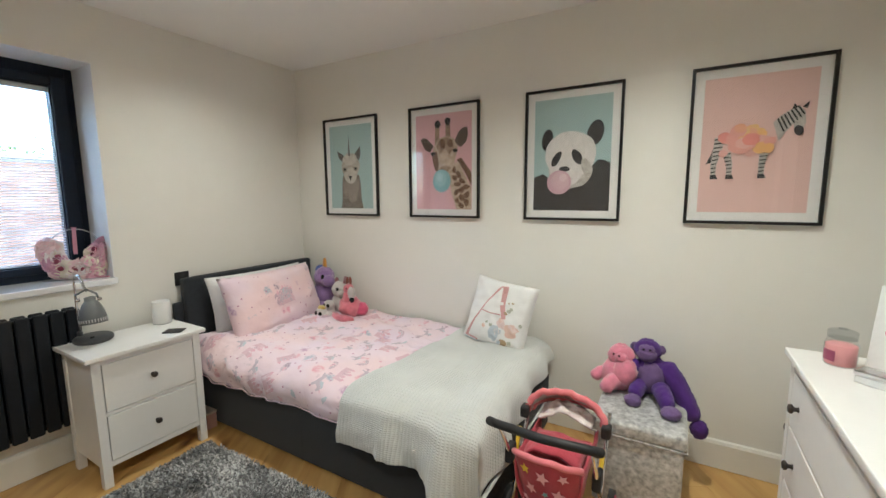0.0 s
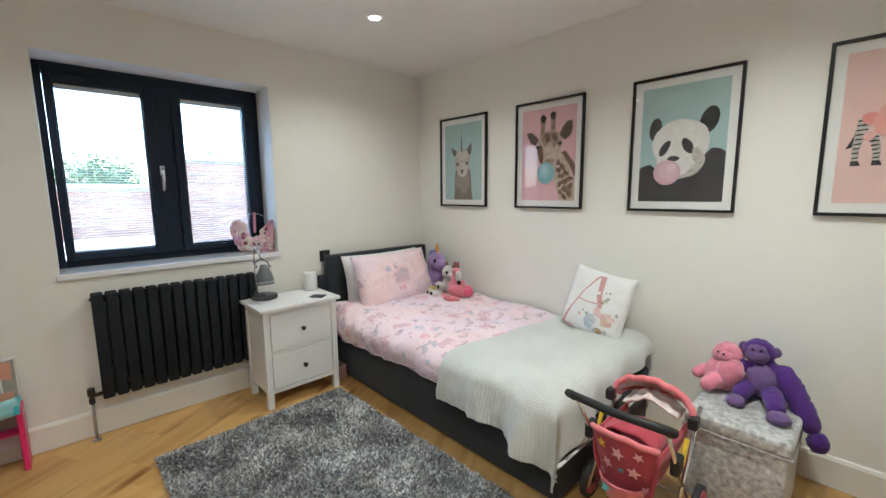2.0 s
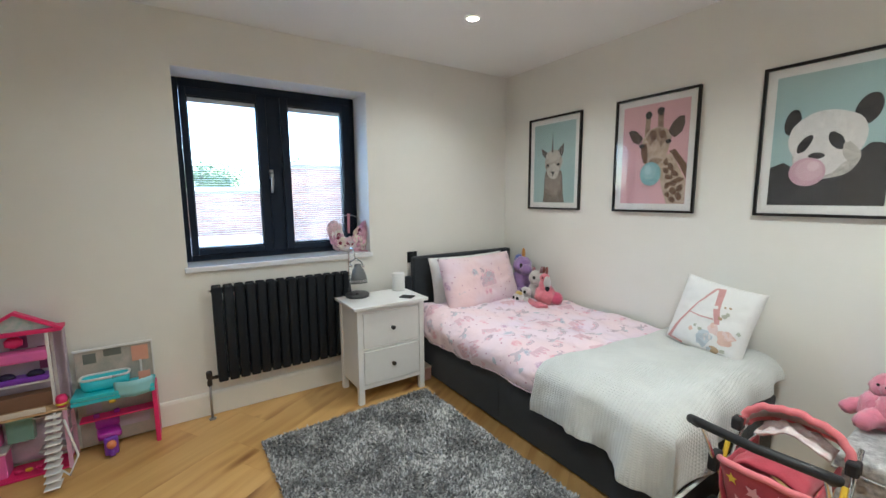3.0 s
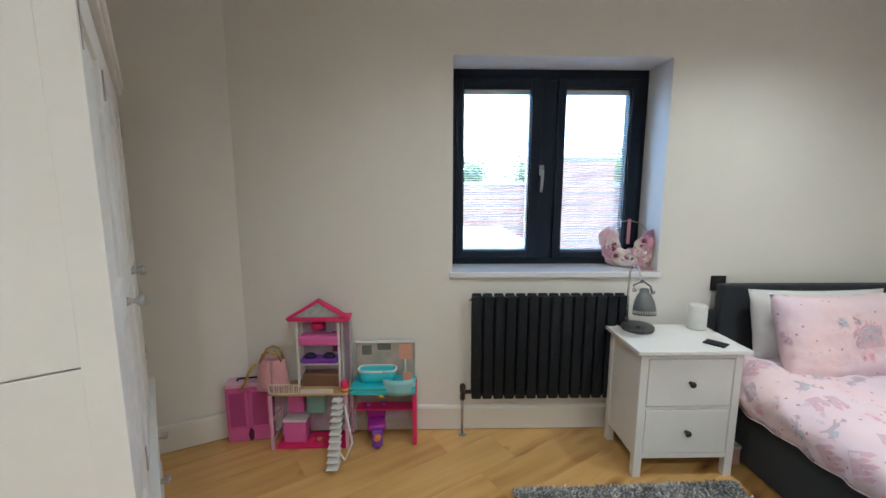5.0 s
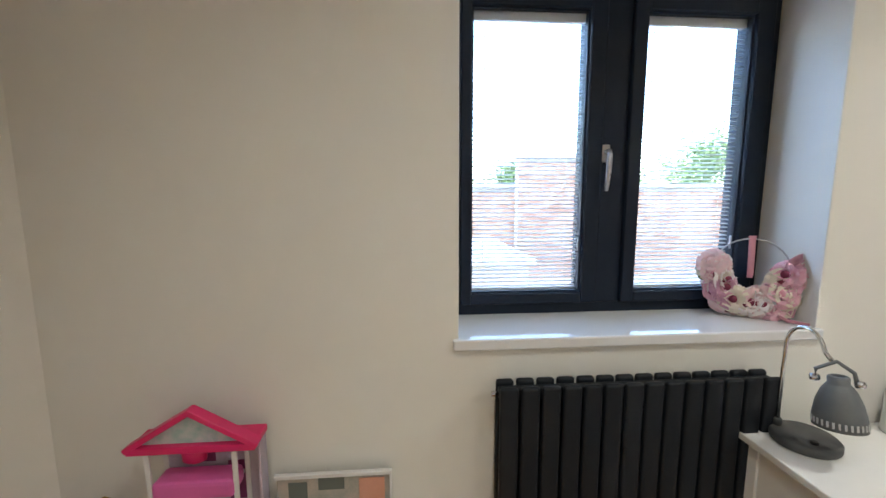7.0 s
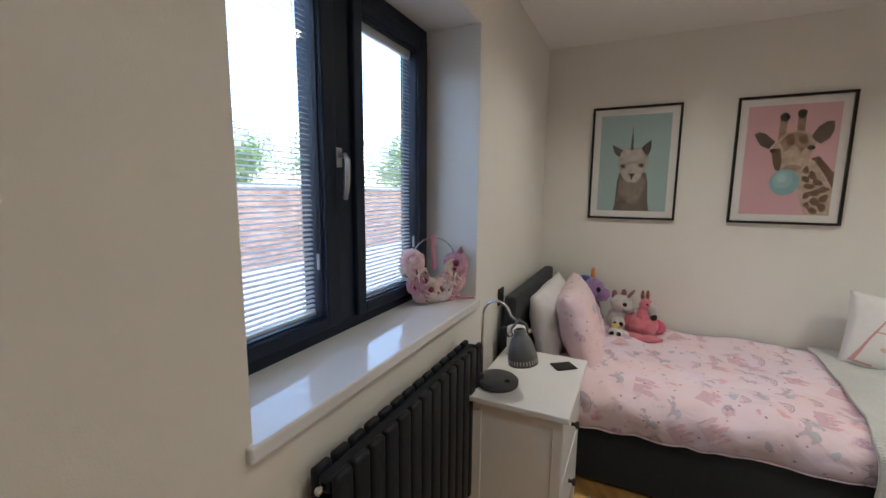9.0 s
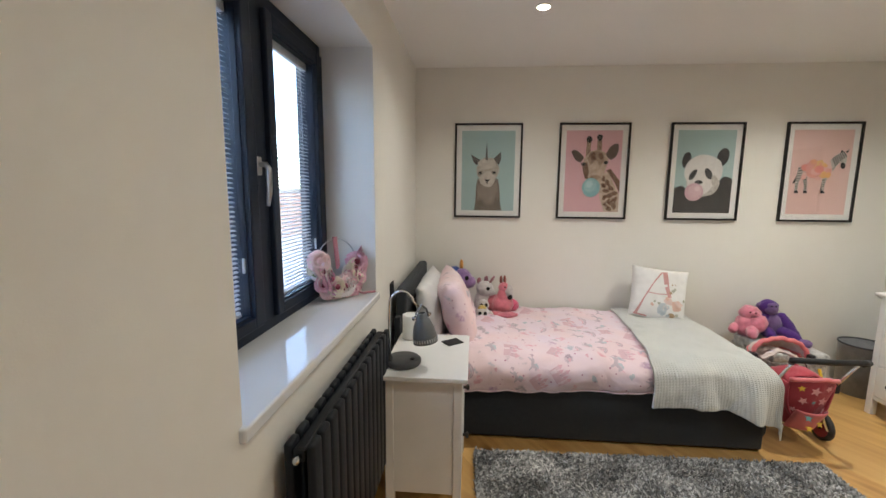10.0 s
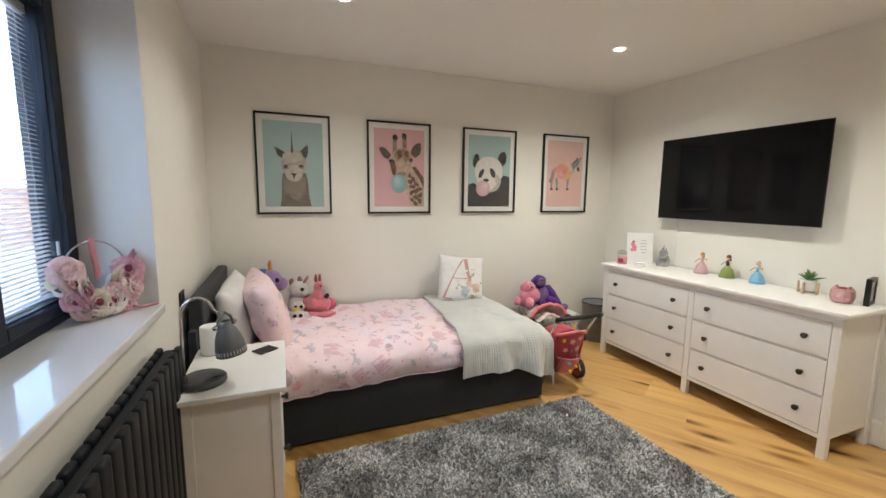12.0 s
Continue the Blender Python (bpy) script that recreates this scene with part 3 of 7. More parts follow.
def duvet_fn(u, v):
    x = 0.16 + u * 1.84
    s = v * 1.22
    out, down = over_edge(s, 0.93, 0.085)
    y = -0.045 - out
    calm = 1.0 if x < 1.3 else max(0.15, 1 - (x - 1.3) / 0.2)
    top = bed_z(x, y) + calm * (0.018 * noise.noise((x * 4.2, y * 5, 21)) + 0.020 * (0.42 - abs(noise.noise((x * 3 + y * 2.5, y * 4.5 - x * 2, 22)))) + 0.014 * (0.4 - abs(noise.noise((x * 7 - y * 5, y * 8 + x * 3, 31)))) + 0.006 * (0.4 - abs(noise.noise((x * 15 + y * 6, y * 14 - x * 8, 33)))))
    total = 0.085 + (1.22 - 0.93 - 0.085 * math.pi / 2)
    k = down / total
    z = top - k * (top - lerp_table(x, HEM) - 0.012 * noise.noise((x * 5, 0, 9)))
    fold = noise.noise((x * 4 + 2 * s, s * 9 - 3 * x, 7.3))
    z += 0.022 * (0.5 - abs(fold)) * (1 - k)
    puff = (0.014 + 0.022 * calm) * math.sin(math.pi * min(1, k)) * (1 + 0.9 * noise.noise((x * 5, s * 3, 2)))
    y -= puff + 0.026 * calm * k * noise.noise((x * 11, s * 4, 4)) + 0.020 * calm * min(1, 3 * k) * abs(noise.noise((x * 8 + s * 5, s * 7 - x * 6, 41)))
    if v > 0.985:
        y += 0.02
    return x, y, z


duvet = thing("duvet", "pink printed cotton duvet spread over the single bed", "duvet", pose(0, 0, 0))
part("cover", thicken(grid_sheet(150, 84, duvet_fn), 0.006), M["duvet"], duvet, "", True)
part("hem", tube([Vector(duvet_fn(i / 90, 0.985)) + Vector((0, -0.004, 0.002)) for i in range(91)], 0.003, 6), M["duvet"], duvet, "sewn hem", True)



def motif_outlines(kind):
    """Small printed pictures as plain outlines, about one unit wide, with a tone each."""
    def band(r0, r1):
        a = [radians(180 * i / 12) for i in range(13)]
        return [(r1 * math.cos(q), r1 * math.sin(q)) for q in a] + [(r0 * math.cos(q), r0 * math.sin(q)) for q in reversed(a)]
    if kind == "rainbow":
        return [(0, band(0.42, 0.5)), (3, band(0.30, 0.38)), (1, band(0.18, 0.26))]
    if kind == "castle":
        out = [(2, [(-0.5, -0.35), (0.5, -0.35), (0.5, 0.02), (-0.5, 0.02)])]
        for x, h in ((-0.42, 0.25), (0.0, 0.42), (0.42, 0.25), (-0.2, 0.15), (0.2, 0.15)):
            out += [(2, [(x - 0.08, 0.02), (x + 0.08, 0.02), (x + 0.08, h), (x - 0.08, h)]), (1, [(x - 0.12, h), (x + 0.12, h), (x, h + 0.24)])]
        return out + [(4, band(0.0, 0.10))]
    if kind == "pony":
        return [(3, [(-0.45, 0.0), (-0.3, 0.16), (0.05, 0.14), (0.2, 0.38), (0.3, 0.45), (0.46, 0.26), (0.42, 0.2), (0.3, 0.22), (0.24, 0.02), (0.44, -0.2), (0.36, -0.24), (0.14, -0.08), (-0.16, -0.06), (-0.42, -0.32), (-0.48, -0.26), (-0.32, -0.06)]),
                (0, [(-0.46, 0.02), (-0.62, 0.14), (-0.72, -0.02), (-0.64, -0.22), (-0.58, -0.06), (-0.5, -0.08)]), (5, [(0.0, 0.15), (-0.06, 0.34), (0.14, 0.5), (0.28, 0.46), (0.16, 0.36), (0.1, 0.16)]), (1, [(0.3, 0.45), (0.42, 0.66), (0.36, 0.4)])]
    if kind == "heart":
        return [(1, [(0, -0.3), (0.3, 0.02), (0.28, 0.2), (0.14, 0.26), (0, 0.14), (-0.14, 0.26), (-0.28, 0.2), (-0.3, 0.02)])]
    if kind == "cloud":
        return [(5, disc_poly(0, 0, 0.45, 0.22, 22, 0, 0.5, 3))]
    return [(0, [((0.4 if k % 2 == 0 else 0.17) * math.sin(radians(36 * k)), (0.4 if k % 2 == 0 else 0.17) * math.cos(radians(36 * k))) for k in range(10)])]


def motif_bm(kind, size, turn_deg):
    """One motif as flat faces in a plane, finely cut so that it can lie on a bulging cloth."""
    bm = bmesh.new()
    for tone, poly in motif_outlines(kind):
        f = bm.faces.new([bm.verts.new((a, b, 0)) for a, b in poly])
        f.material_index = tone
    bmesh.ops.triangulate(bm, faces=bm.faces)
    bmesh.ops.subdivide_edges(bm, edges=[e for e in bm.edges if e.calc_length() > 0.2], cuts=2, use_grid_fill=True)
    bmesh.ops.transform(bm, matrix=pose(0, 0, 0, 0, 0, turn_deg) @ Matrix.Scale(size, 4), verts=bm.verts)
    return bm


MOTIF_TONES = [mat("print_" + nm, c, tuple(k * 0.92 for k in c), 60, 0.85) for nm, c in (("mauve", (0.60, 0.44, 0.51)), ("rose", (0.78, 0.48, 0.55)), ("dusty_pink", (0.74, 0.51, 0.57)), ("grey_lilac", (0.60, 0.50, 0.56)), ("plum", (0.50, 0.34, 0.42)), ("soft_blue", (0.56, 0.58, 0.63)))]
MOTIF_KINDS = ("castle", "pony", "rainbow", "heart", "cloud", "pony", "star", "castle", "rainbow", "heart", "pony", "star")


def print_on_duvet(count):
    """Scatter motifs over the cover, following its folds."""
    rm, laid = random.Random(14), []
    for _ in range(count * 30):
        if len(laid) == count:
            break
        u, v = rm.uniform(0.05, 0.74), rm.uniform(0.03, 0.93)
        if any((1.84 * (u - a)) ** 2 + (1.22 * (v - b)) ** 2 < 0.0095 for a, b in laid):
            continue
        laid.append((u, v))
        kind = MOTIF_KINDS[len(laid) % len(MOTIF_KINDS)]
        size = {"castle": 0.095, "pony": 0.085, "rainbow": 0.085, "heart": 0.035, "cloud": 0.06, "star": 0.032}[kind] * rm.uniform(0.85, 1.15)
        bm = motif_bm(kind, size, -90 + rm.uniform(-35, 35))
        for w in bm.verts:
            a, b = u + w.co.x / 1.84, min(0.97, v - w.co.y / 1.22)
            p = Vector(duvet_fn(a, b))
            n = (Vector(duvet_fn(a + 0.006, b)) - p).cross(Vector(duvet_fn(a, b - 0.008)) - p).normalized()
            w.co = p + n * 0.0016
        part("printed_motif", bm, MOTIF_TONES, duvet, "", True)


THEM = [(1.40, 0.295), (1.55, 0.300), (1.72, 0.295), (1.85, 0.280), (1.98, 0.240), (2.08, 0.200), (2.2, 0.21)]


def throw_fn(u, v):
    s = v * 1.40
    outy, downy = over_edge(s, 0.90, 0.13)
    x0 = 1.56 - 0.10 * min(1.0, s) ** 2 + 0.012 * noise.noise((s * 4, 3.3, 0))
    reach = 0.07 + 0.20 * min(1.0, s / 0.95) ** 1.6
    a = u * (2.13 + reach - x0)
    outx, downx = over_edge(a, 2.04 - x0, 0.10)
    x, y = x0 + outx, -0.05 - outy
    total = 0.13 + (1.40 - 0.90 - 0.13 * math.pi / 2)
    k = downy / total
    top = bed_z(min(x, 2.1), y) + 0.024 + 0.012 * noise.noise((x * 6, y * 5, 11)) + 0.005 * noise.noise((x * 14, y * 11, 13)) + 0.010 * (0.5 - abs(noise.noise((x * 5 - y * 3, y * 4 + x * 2, 12))))
    hem = lerp_table(x, THEM) + 0.010 * noise.noise((x * 9, 1.5, 0))
    zy = k * (top - hem)
    swing = min(1.25, 0.3 + max(0.0, x - 1.58) * 2.6)
    wave = math.sin(x * 23 + 2.2 * noise.noise((x * 5, s * 1.5, 0)))
    fold = 0.027 * k ** 0.7 * swing * (math.copysign(abs(wave) ** 0.8, wave) + 0.7 * noise.noise((x * 17, s * 2, 6))) + 0.008 * k * noise.noise((x * 30, s * 9, 3))
    kx = min(1.0, downx / 0.24)
    fx = 0.03 * kx * math.sin(y * 21 + 0.8 + noise.noise((y * 4, 0, 2)))
    y -= 0.050 * math.sin(math.pi * min(1, k) * 0.5) + fold
    z = top - max(zy, downx) - 0.25 * min(zy, downx)
    return x + fx + 0.015 * kx, y, z


throw = thing("throw_blanket", "pale grey waffle-knit throw draped over the foot of the bed", "blanket", pose(0, 0, 0))
part("cloth", thicken(grid_sheet(130, 150, throw_fn, lambda u, v: (u * 0.82, v * 1.40)), 0.011), M["throw"], throw, "", True)


def pillow_bm(w, h, t, seed=0, n=26):
    """A stuffed cushion, lying in its own x-y plane."""
    bm = bmesh.new()

    def side(sign):
        rows = []
        for i in range(n + 1):
            row = []
            for j in range(n + 1):
                a, b = 2 * i / n - 1, 2 * j / n - 1
                f = ((1 - abs(a) ** 2.6) * (1 - abs(b) ** 2.6)) ** 0.42
                px = a * w / 2 * (1 - 0.05 * (1 - b * b))
                py = b * h / 2 * (1 - 0.06 * (1 - a * a))
                z = sign * t / 2 * f * (1 + 0.16 * noise.noise((a * 2.2 + seed, b * 2.2, sign)))
                z += (0.006 * noise.noise((a * 5 + seed, b * 5, 2)) + sign * 0.07 * t * (0.4 - abs(noise.noise((a * 2.4 + b * 1.8 + seed, b * 3.2 - a, 5))))) * min(1, f * 2)
                row.append(bm.verts.new((px, py, z)))
            rows.append(row)
        for i in range(n):
            for j in range(n):
                q = [rows[i][j], rows[i + 1][j], rows[i + 1][j + 1], rows[i][j + 1]]
                bm.faces.new(q if sign > 0 else q[::-1])
    side(1)
    side(-1)
    bmesh.ops.remove_doubles(bm, verts=bm.verts, dist=0.0015)
    return bm


# standing pillows: own x across the bed, own y up the lean
p = thing("white_pillow", "white cotton pillow leaning on the headboard", "pillow", pose(0.205, -0.565, 0.68, 78, 0, 90))
part("pillow_case", pillow_bm(0.74, 0.41, 0.17, 1), M["pillow_white"], p, "", True)
p = thing("pink_pillow", "pink pillow printed with pastel motifs leaning on another pillow", "pillow", pose(0.365, -0.575, 0.685, 70, 0, 94))
part("pillow_case", pillow_bm(0.74, 0.44, 0.20, 4), M["pillow_pink"], p, "", True)
part("flange", box(-0.33, 0.33, -0.245, -0.215, -0.004, 0.004, 0.003), M["pillow_pink"], p)


# scatter cushion with its letter and painted flowers
def wedge_strip(pts, w, z0, z1):
    """A flat ribbon along points in the x-y plane."""
    bm = bmesh.new()
    P = [Vector((a, b, 0)) for a, b in pts]
    L, R = [], []
    for i, q in enumerate(P):
        d = (P[min(i + 1, len(P) - 1)] - P[max(i - 1, 0)]).normalized()
        nrm = Vector((-d.y, d.x, 0))
        ww = w[i] if isinstance(w, (list, tuple)) else w
        L.append(q + nrm * ww / 2)
        R.append(q - nrm * ww / 2)
    vs = [bm.verts.new((q.x, q.y, z0)) for q in L + R[::-1]]
    f = bm.faces.new(vs)
    r = bmesh.ops.extrude_face_region(bm, geom=[f])
    bmesh.ops.translate(bm, vec=(0, 0, z1 - z0), verts=[v for v in r["geom"] if isinstance(v, bmesh.types.BMVert)])
    bmesh.ops.recalc_face_normals(bm, faces=bm.faces)
    return bm


def disc_poly(cx, cy, rx, ry, n=20, rot=0.0, wob=0.0, seed=0):
    c, s = math.cos(radians(rot)), math.sin(radians(rot))
    out = []
    for i in range(n):
        a = 2 * math.pi * i / n
        k = 1 + wob * noise.noise((math.cos(a) * 1.7 + seed, math.sin(a) * 1.7, seed))
        px, py = rx * k * math.cos(a), ry * k * math.sin(a)
        out.append((cx + c * px - s * py, cy + s * px + c * py))
    return out


def on_pillow(bm, w, h, t, seed, lift):
    """Lay a flat cut-out onto the bulging front of a cushion."""
    bmesh.ops.triangulate(bm, faces=bm.faces)
    bmesh.ops.subdivide_edges(bm, edges=[e for e in bm.edges if e.calc_length() > 0.02], cuts=2, use_grid_fill=True)
    for v in bm.verts:
        a, b = max(-0.98, min(0.98, 2 * v.co.x / w)), max(-0.98, min(0.98, 2 * v.co.y / h))
        f = ((1 - abs(a) ** 2.6) * (1 - abs(b) ** 2.6)) ** 0.42
        v.co.z += t / 2 * f * (1 + 0.16 * noise.noise((a * 2.2 + seed, b * 2.2, 1))) + (0.006 * noise.noise((a * 5 + seed, b * 5, 2)) + 0.07 * t * (0.4 - abs(noise.noise((a * 2.4 + b * 1.8 + seed, b * 3.2 - a, 5))))) * min(1, f * 2) + lift
    return bm


print_on_duvet(95)
for k, (mx, my, kind, size, turn_deg) in enumerate([(-0.27, 0.10, "pony", 0.12, 20), (-0.20, -0.07, "pony", 0.13, -15), (-0.08, 0.13, "cloud", 0.08, 0), (-0.03, 0.02, "rainbow", 0.12, 8), (0.08, -0.10, "pony", 0.10, 0), (0.10, 0.09, "star", 0.045, 0), (0.22, 0.03, "castle", 0.13, 4), (0.19, 0.15, "heart", 0.05, 10), (-0.06, -0.13, "rainbow", 0.09, 30), (0.28, -0.10, "star", 0.05, 0), (-0.14, 0.05, "star", 0.04, 15), (0.30, 0.14, "pony", 0.09, 30)]):
    part("printed_motif", on_pillow(motif_bm(kind, size, turn_deg), 0.74, 0.44, 0.20, 4, 0.0025), MOTIF_TONES, p, "", True)

cu = thing("scatter_cushion", "white square cushion with a pink letter and painted flowers", "cushion", pose(1.855, -0.185, 0.695, 72, 0, -4) @ pose(0, 0, 0, 0, 0, -7))
part("cushion_cover", pillow_bm(0.40, 0.40, 0.13, 8), mat("cushion_cotton", (0.80, 0.79, 0.77), (0.74, 0.73, 0.72), 5, 0.9, 0.2, 70), cu, "", True)
CUSH = (0.40, 0.40, 0.13, 8)
rose = flat("rose_print", (0.62, 0.34, 0.33), 0.85)
A_ = [(([(-0.16, -0.17), (-0.12, -0.06), (-0.065, 0.06), (-0.01, 0.15)]), [0.020, 0.010, 0.007, 0.012]), ([(-0.01, 0.155), (0.02, 0.16), (0.035, 0.05), (0.06, -0.02)], [0.010, 0.034, 0.030, 0.024]), ([(-0.10, -0.0), (-0.03, -0.005), (0.035, 0.0)], 0.006), ([(-0.17, -0.165), (-0.08, -0.175)], 0.010)]
for pts, w in A_:
    part("letter_stroke", on_pillow(wedge_strip(pts, w, 0, 0.0010), *CUSH, 0.001), rose, cu, "dusty pink printed stroke")
tones = [flat("peach_print", (0.72, 0.50, 0.42), 0.85), flat("grey_blue_print", (0.52, 0.57, 0.62), 0.85), flat("blush_print", (0.76, 0.60, 0.57), 0.85), flat("leaf_print", (0.45, 0.46, 0.38), 0.85), flat("stem_print", (0.45, 0.32, 0.20), 0.85), flat("pale_print", (0.70, 0.66, 0.64), 0.85)]
rnd = random.Random(9)
for k, (cx, cy, r, ti) in enumerate([(0.115, -0.07, 0.042, 0), (0.125, -0.06, 0.028, 2), (0.105, -0.085, 0.022, 0), (0.02, -0.11, 0.040, 1), (0.035, -0.10, 0.022, 5), (0.0, -0.125, 0.018, 1), (0.055, -0.05, 0.030, 2), (0.045, -0.03, 0.016, 0), (0.08, 0.03, 0.014, 3), (0.09, 0.045, 0.010, 3), (0.065, 0.015, 0.010, 4), (-0.055, -0.085, 0.012, 0), (-0.04, -0.06, 0.008, 3), (0.085, -0.15, 0.022, 4), (0.12, -0.14, 0.012, 3), (0.06, -0.15, 0.012, 1), (0.07, 0.075, 0.006, 4), (0.09, 0.08, 0.006, 4), (-0.01, -0.07, 0.010, 3), (0.16, -0.03, 0.010, 3)]):
    part("flower_print", on_pillow(plate(disc_poly(cx, cy, r, r * rnd.uniform(0.7, 1.0), 18, rnd.uniform(0, 180), 0.5, k * 1.7), 0, 0.0008), *CUSH, 0.0010 + 0.00012 * k), tones[ti], cu)


# ---- plush toys: one plain mesh each ----
def plush(name, label, balls, mats, m, category="plush toy", fuzz=0.085):
    bm = bmesh.new()
    for b in balls:
        if b[0] == "limb":
            _, p0, p1, r0, r1, mi = b
            n = 12
            ease = [math.sqrt(max(0.02, 1 - (2 * abs(i / n - 0.5)) ** 8)) for i in range(n + 1)]
            add_tube(bm, [Vector(p0).lerp(Vector(p1), i / n) + Vector((0, 0, 0.012 * math.sin(math.pi * i / n))) for i in range(n + 1)], [(r0 + (r1 - r0) * i / n) * ease[i] * (1 + 0.12 * noise.noise((i * 0.9, r0 * 90, p0[0] * 50))) for i in range(n + 1)], 16, mi)
            continue
        add_ball(bm, b[0], b[1], b[3] if len(b) > 3 else (0, 0, 0), 22, 15, b[2], fuzz if max(b[1]) > 0.016 else 0)
    tufts = random.Random(len(balls))
    bm.normal_update()
    for k in bmesh.ops.poke(bm, faces=[f for f in bm.faces if f.material_index != mats.index(eye)])["verts"]:
        k.co += k.normal * tufts.uniform(0.0, 0.006) - Vector((0, 0, tufts.uniform(0, 0.002)))
    o = part(name, bm, mats, None, label, True)
    tagged(o, "", category, "plush toys")
    o.matrix_basis = m
    return o


fur = lambda nm, c: M.setdefault(nm, mat(nm, c, tuple(k * 0.72 for k in c), 30, 0.95, 1.0, 210, sheen=0.6))
limb = lambda p, q, r0, r1, mi: [("limb", p, q, r0, r1, mi)]
eye = flat("toy_eye", (0.01, 0.01, 0.012), 0.15)
lil, whi, pnk = fur("lilac_plush", (0.36, 0.22, 0.48)), fur("white_plush", (0.72, 0.68, 0.66)), fur("pink_plush", (0.82, 0.24, 0.30))
hotp, purp, purl = fur("bubblegum_plush", (0.82, 0.26, 0.36)), fur("purple_plush", (0.085, 0.022, 0.22)), fur("pale_purple_plush", (0.20, 0.12, 0.30))
gold, mane = fur("orange_felt", (0.80, 0.36, 0.06)), fur("rainbow_felt", (0.06, 0.12, 0.42))
plush("lilac_plush_toy", "lilac plush toy with an orange horn propped in the bed corner", [((0, 0, 0.10), (0.075, 0.07, 0.11), 0), ((0.02, -0.01, 0.235), (0.075, 0.065, 0.07), 0), ((0.075, -0.03, 0.215), (0.05, 0.045, 0.042), 0), ((0.06, -0.065, 0.245), (0.014, 0.010, 0.018), 1), ((0.02, 0.0, 0.325), (0.012, 0.012, 0.045), 2), ((-0.03, 0.01, 0.28), (0.045, 0.035, 0.035), 3), ((0.05, -0.07, 0.04), (0.03, 0.05, 0.03), 0), ((0.06, 0.05, 0.04), (0.03, 0.05, 0.03), 0)], [lil, eye, gold, mane], pose(0.36, -0.13, 0.52) @ Matrix.Scale(1.08, 4))
plush("white_plush_toy", "white plush toy with a pink horn leaning on the wall", [((0, 0, 0.07), (0.06, 0.055, 0.08), 0), ((0.01, -0.01, 0.165), (0.058, 0.052, 0.052), 0), ((0.045, -0.035, 0.15), (0.035, 0.03, 0.026), 0), ((0.03, -0.06, 0.175), (0.012, 0.007, 0.012), 1), ((0.055, -0.01, 0.225), (0.008, 0.008, 0.035), 2, (0, 35, 0)), ((-0.03, 0, 0.215), (0.014, 0.008, 0.025), 2), ((0.02, 0.03, 0.22), (0.014, 0.008, 0.025), 2)], [whi, eye, fur("horn_pink", (0.45, 0.2, 0.22))], pose(0.555, -0.15, 0.515) @ Matrix.Scale(1.12, 4))
plush("small_plush_toy", "small cream plush toy with big dark eyes", [((0, 0, 0.035), (0.038, 0.035, 0.04), 0), ((0, -0.005, 0.085), (0.042, 0.038, 0.038), 0), ((-0.014, -0.038, 0.09), (0.013, 0.008, 0.014), 1), ((0.02, -0.037, 0.09), (0.013, 0.008, 0.014), 1), ((0.0, -0.04, 0.075), (0.008, 0.006, 0.006), 2)], [whi, eye, gold], pose(0.555, -0.265, 0.515))
plush("small_plush_toy", "small cream and yellow plush toy lying on the duvet", [((0, 0, 0.04), (0.048, 0.042, 0.042), 0), ((-0.016, -0.038, 0.045), (0.014, 0.008, 0.016), 1), ((0.022, -0.037, 0.045), (0.014, 0.008, 0.016), 1), ((0.0, 0.0, 0.08), (0.03, 0.02, 0.018), 2), ((0.05, 0.02, 0.03), (0.03, 0.03, 0.025), 0)], [whi, eye, fur("yellow_plush", (0.75, 0.55, 0.15))], pose(0.545, -0.335, 0.515))
plush("pink_bird_toy", "coral pink long-necked plush bird sitting on the duvet", [((0, 0, 0.065), (0.075, 0.065, 0.07), 0), ((-0.055, 0.025, 0.065), (0.055, 0.045, 0.055), 0), ((0.062, 0.025, 0.055), (0.05, 0.04, 0.042), 4), ((0.0, -0.02, 0.125), (0.035, 0.03, 0.06), 0), ((0.005, -0.02, 0.185), (0.032, 0.03, 0.032), 0), ((0.04, -0.035, 0.165), (0.026, 0.016, 0.038), 1), ((0.048, -0.04, 0.125), (0.017, 0.013, 0.018), 2), ((0.012, -0.047, 0.192), (0.006, 0.005, 0.006), 2), ((-0.012, -0.01, 0.232), (0.008, 0.008, 0.028), 3), ((0.012, -0.01, 0.234), (0.008, 0.008, 0.028), 3), ((0.03, -0.10, 0.02), (0.07, 0.022, 0.02), 0, (0, 0, 15)), ((-0.04, -0.09, 0.02), (0.07, 0.022, 0.02), 0, (0, 0, -20))], [pnk, whi, eye, fur("rust_felt", (0.36, 0.10, 0.07)), fur("hot_pink_plush", (0.80, 0.12, 0.24))], pose(0.70, -0.20, 0.515) @ Matrix.Scale(1.15, 4))

# ---- bedside table ----
ns = thing("bedside_table", "white painted two-drawer bedside table", "bedside table", pose(0, 0, 0))
NX0, NX1, NY0, NY1, NZ = 0.082, 0.462, -1.655, -1.114, 0.660
part("tabletop", box(NX0, NX1, NY0, NY1, NZ - 0.022, NZ, 0.004), M["white"], ns)
bx0, bx1, by0, by1 = NX0 + 0.02, NX1 - 0.022, NY0 + 0.025, NY1 - 0.025
for x in (bx0, bx1 - 0.038):
    for y in (by0, by1 - 0.038):
        part("leg", box(x, x + 0.038, y, y + 0.038, 0, NZ - 0.023, 0.003), M["white"], ns)
for y in (by0 + 0.006, by1 - 0.022):
    part("side_panel", box(bx0 + 0.038, bx1 - 0.038, y, y + 0.016, 0.10, NZ - 0.023, 0.002), M["white"], ns)
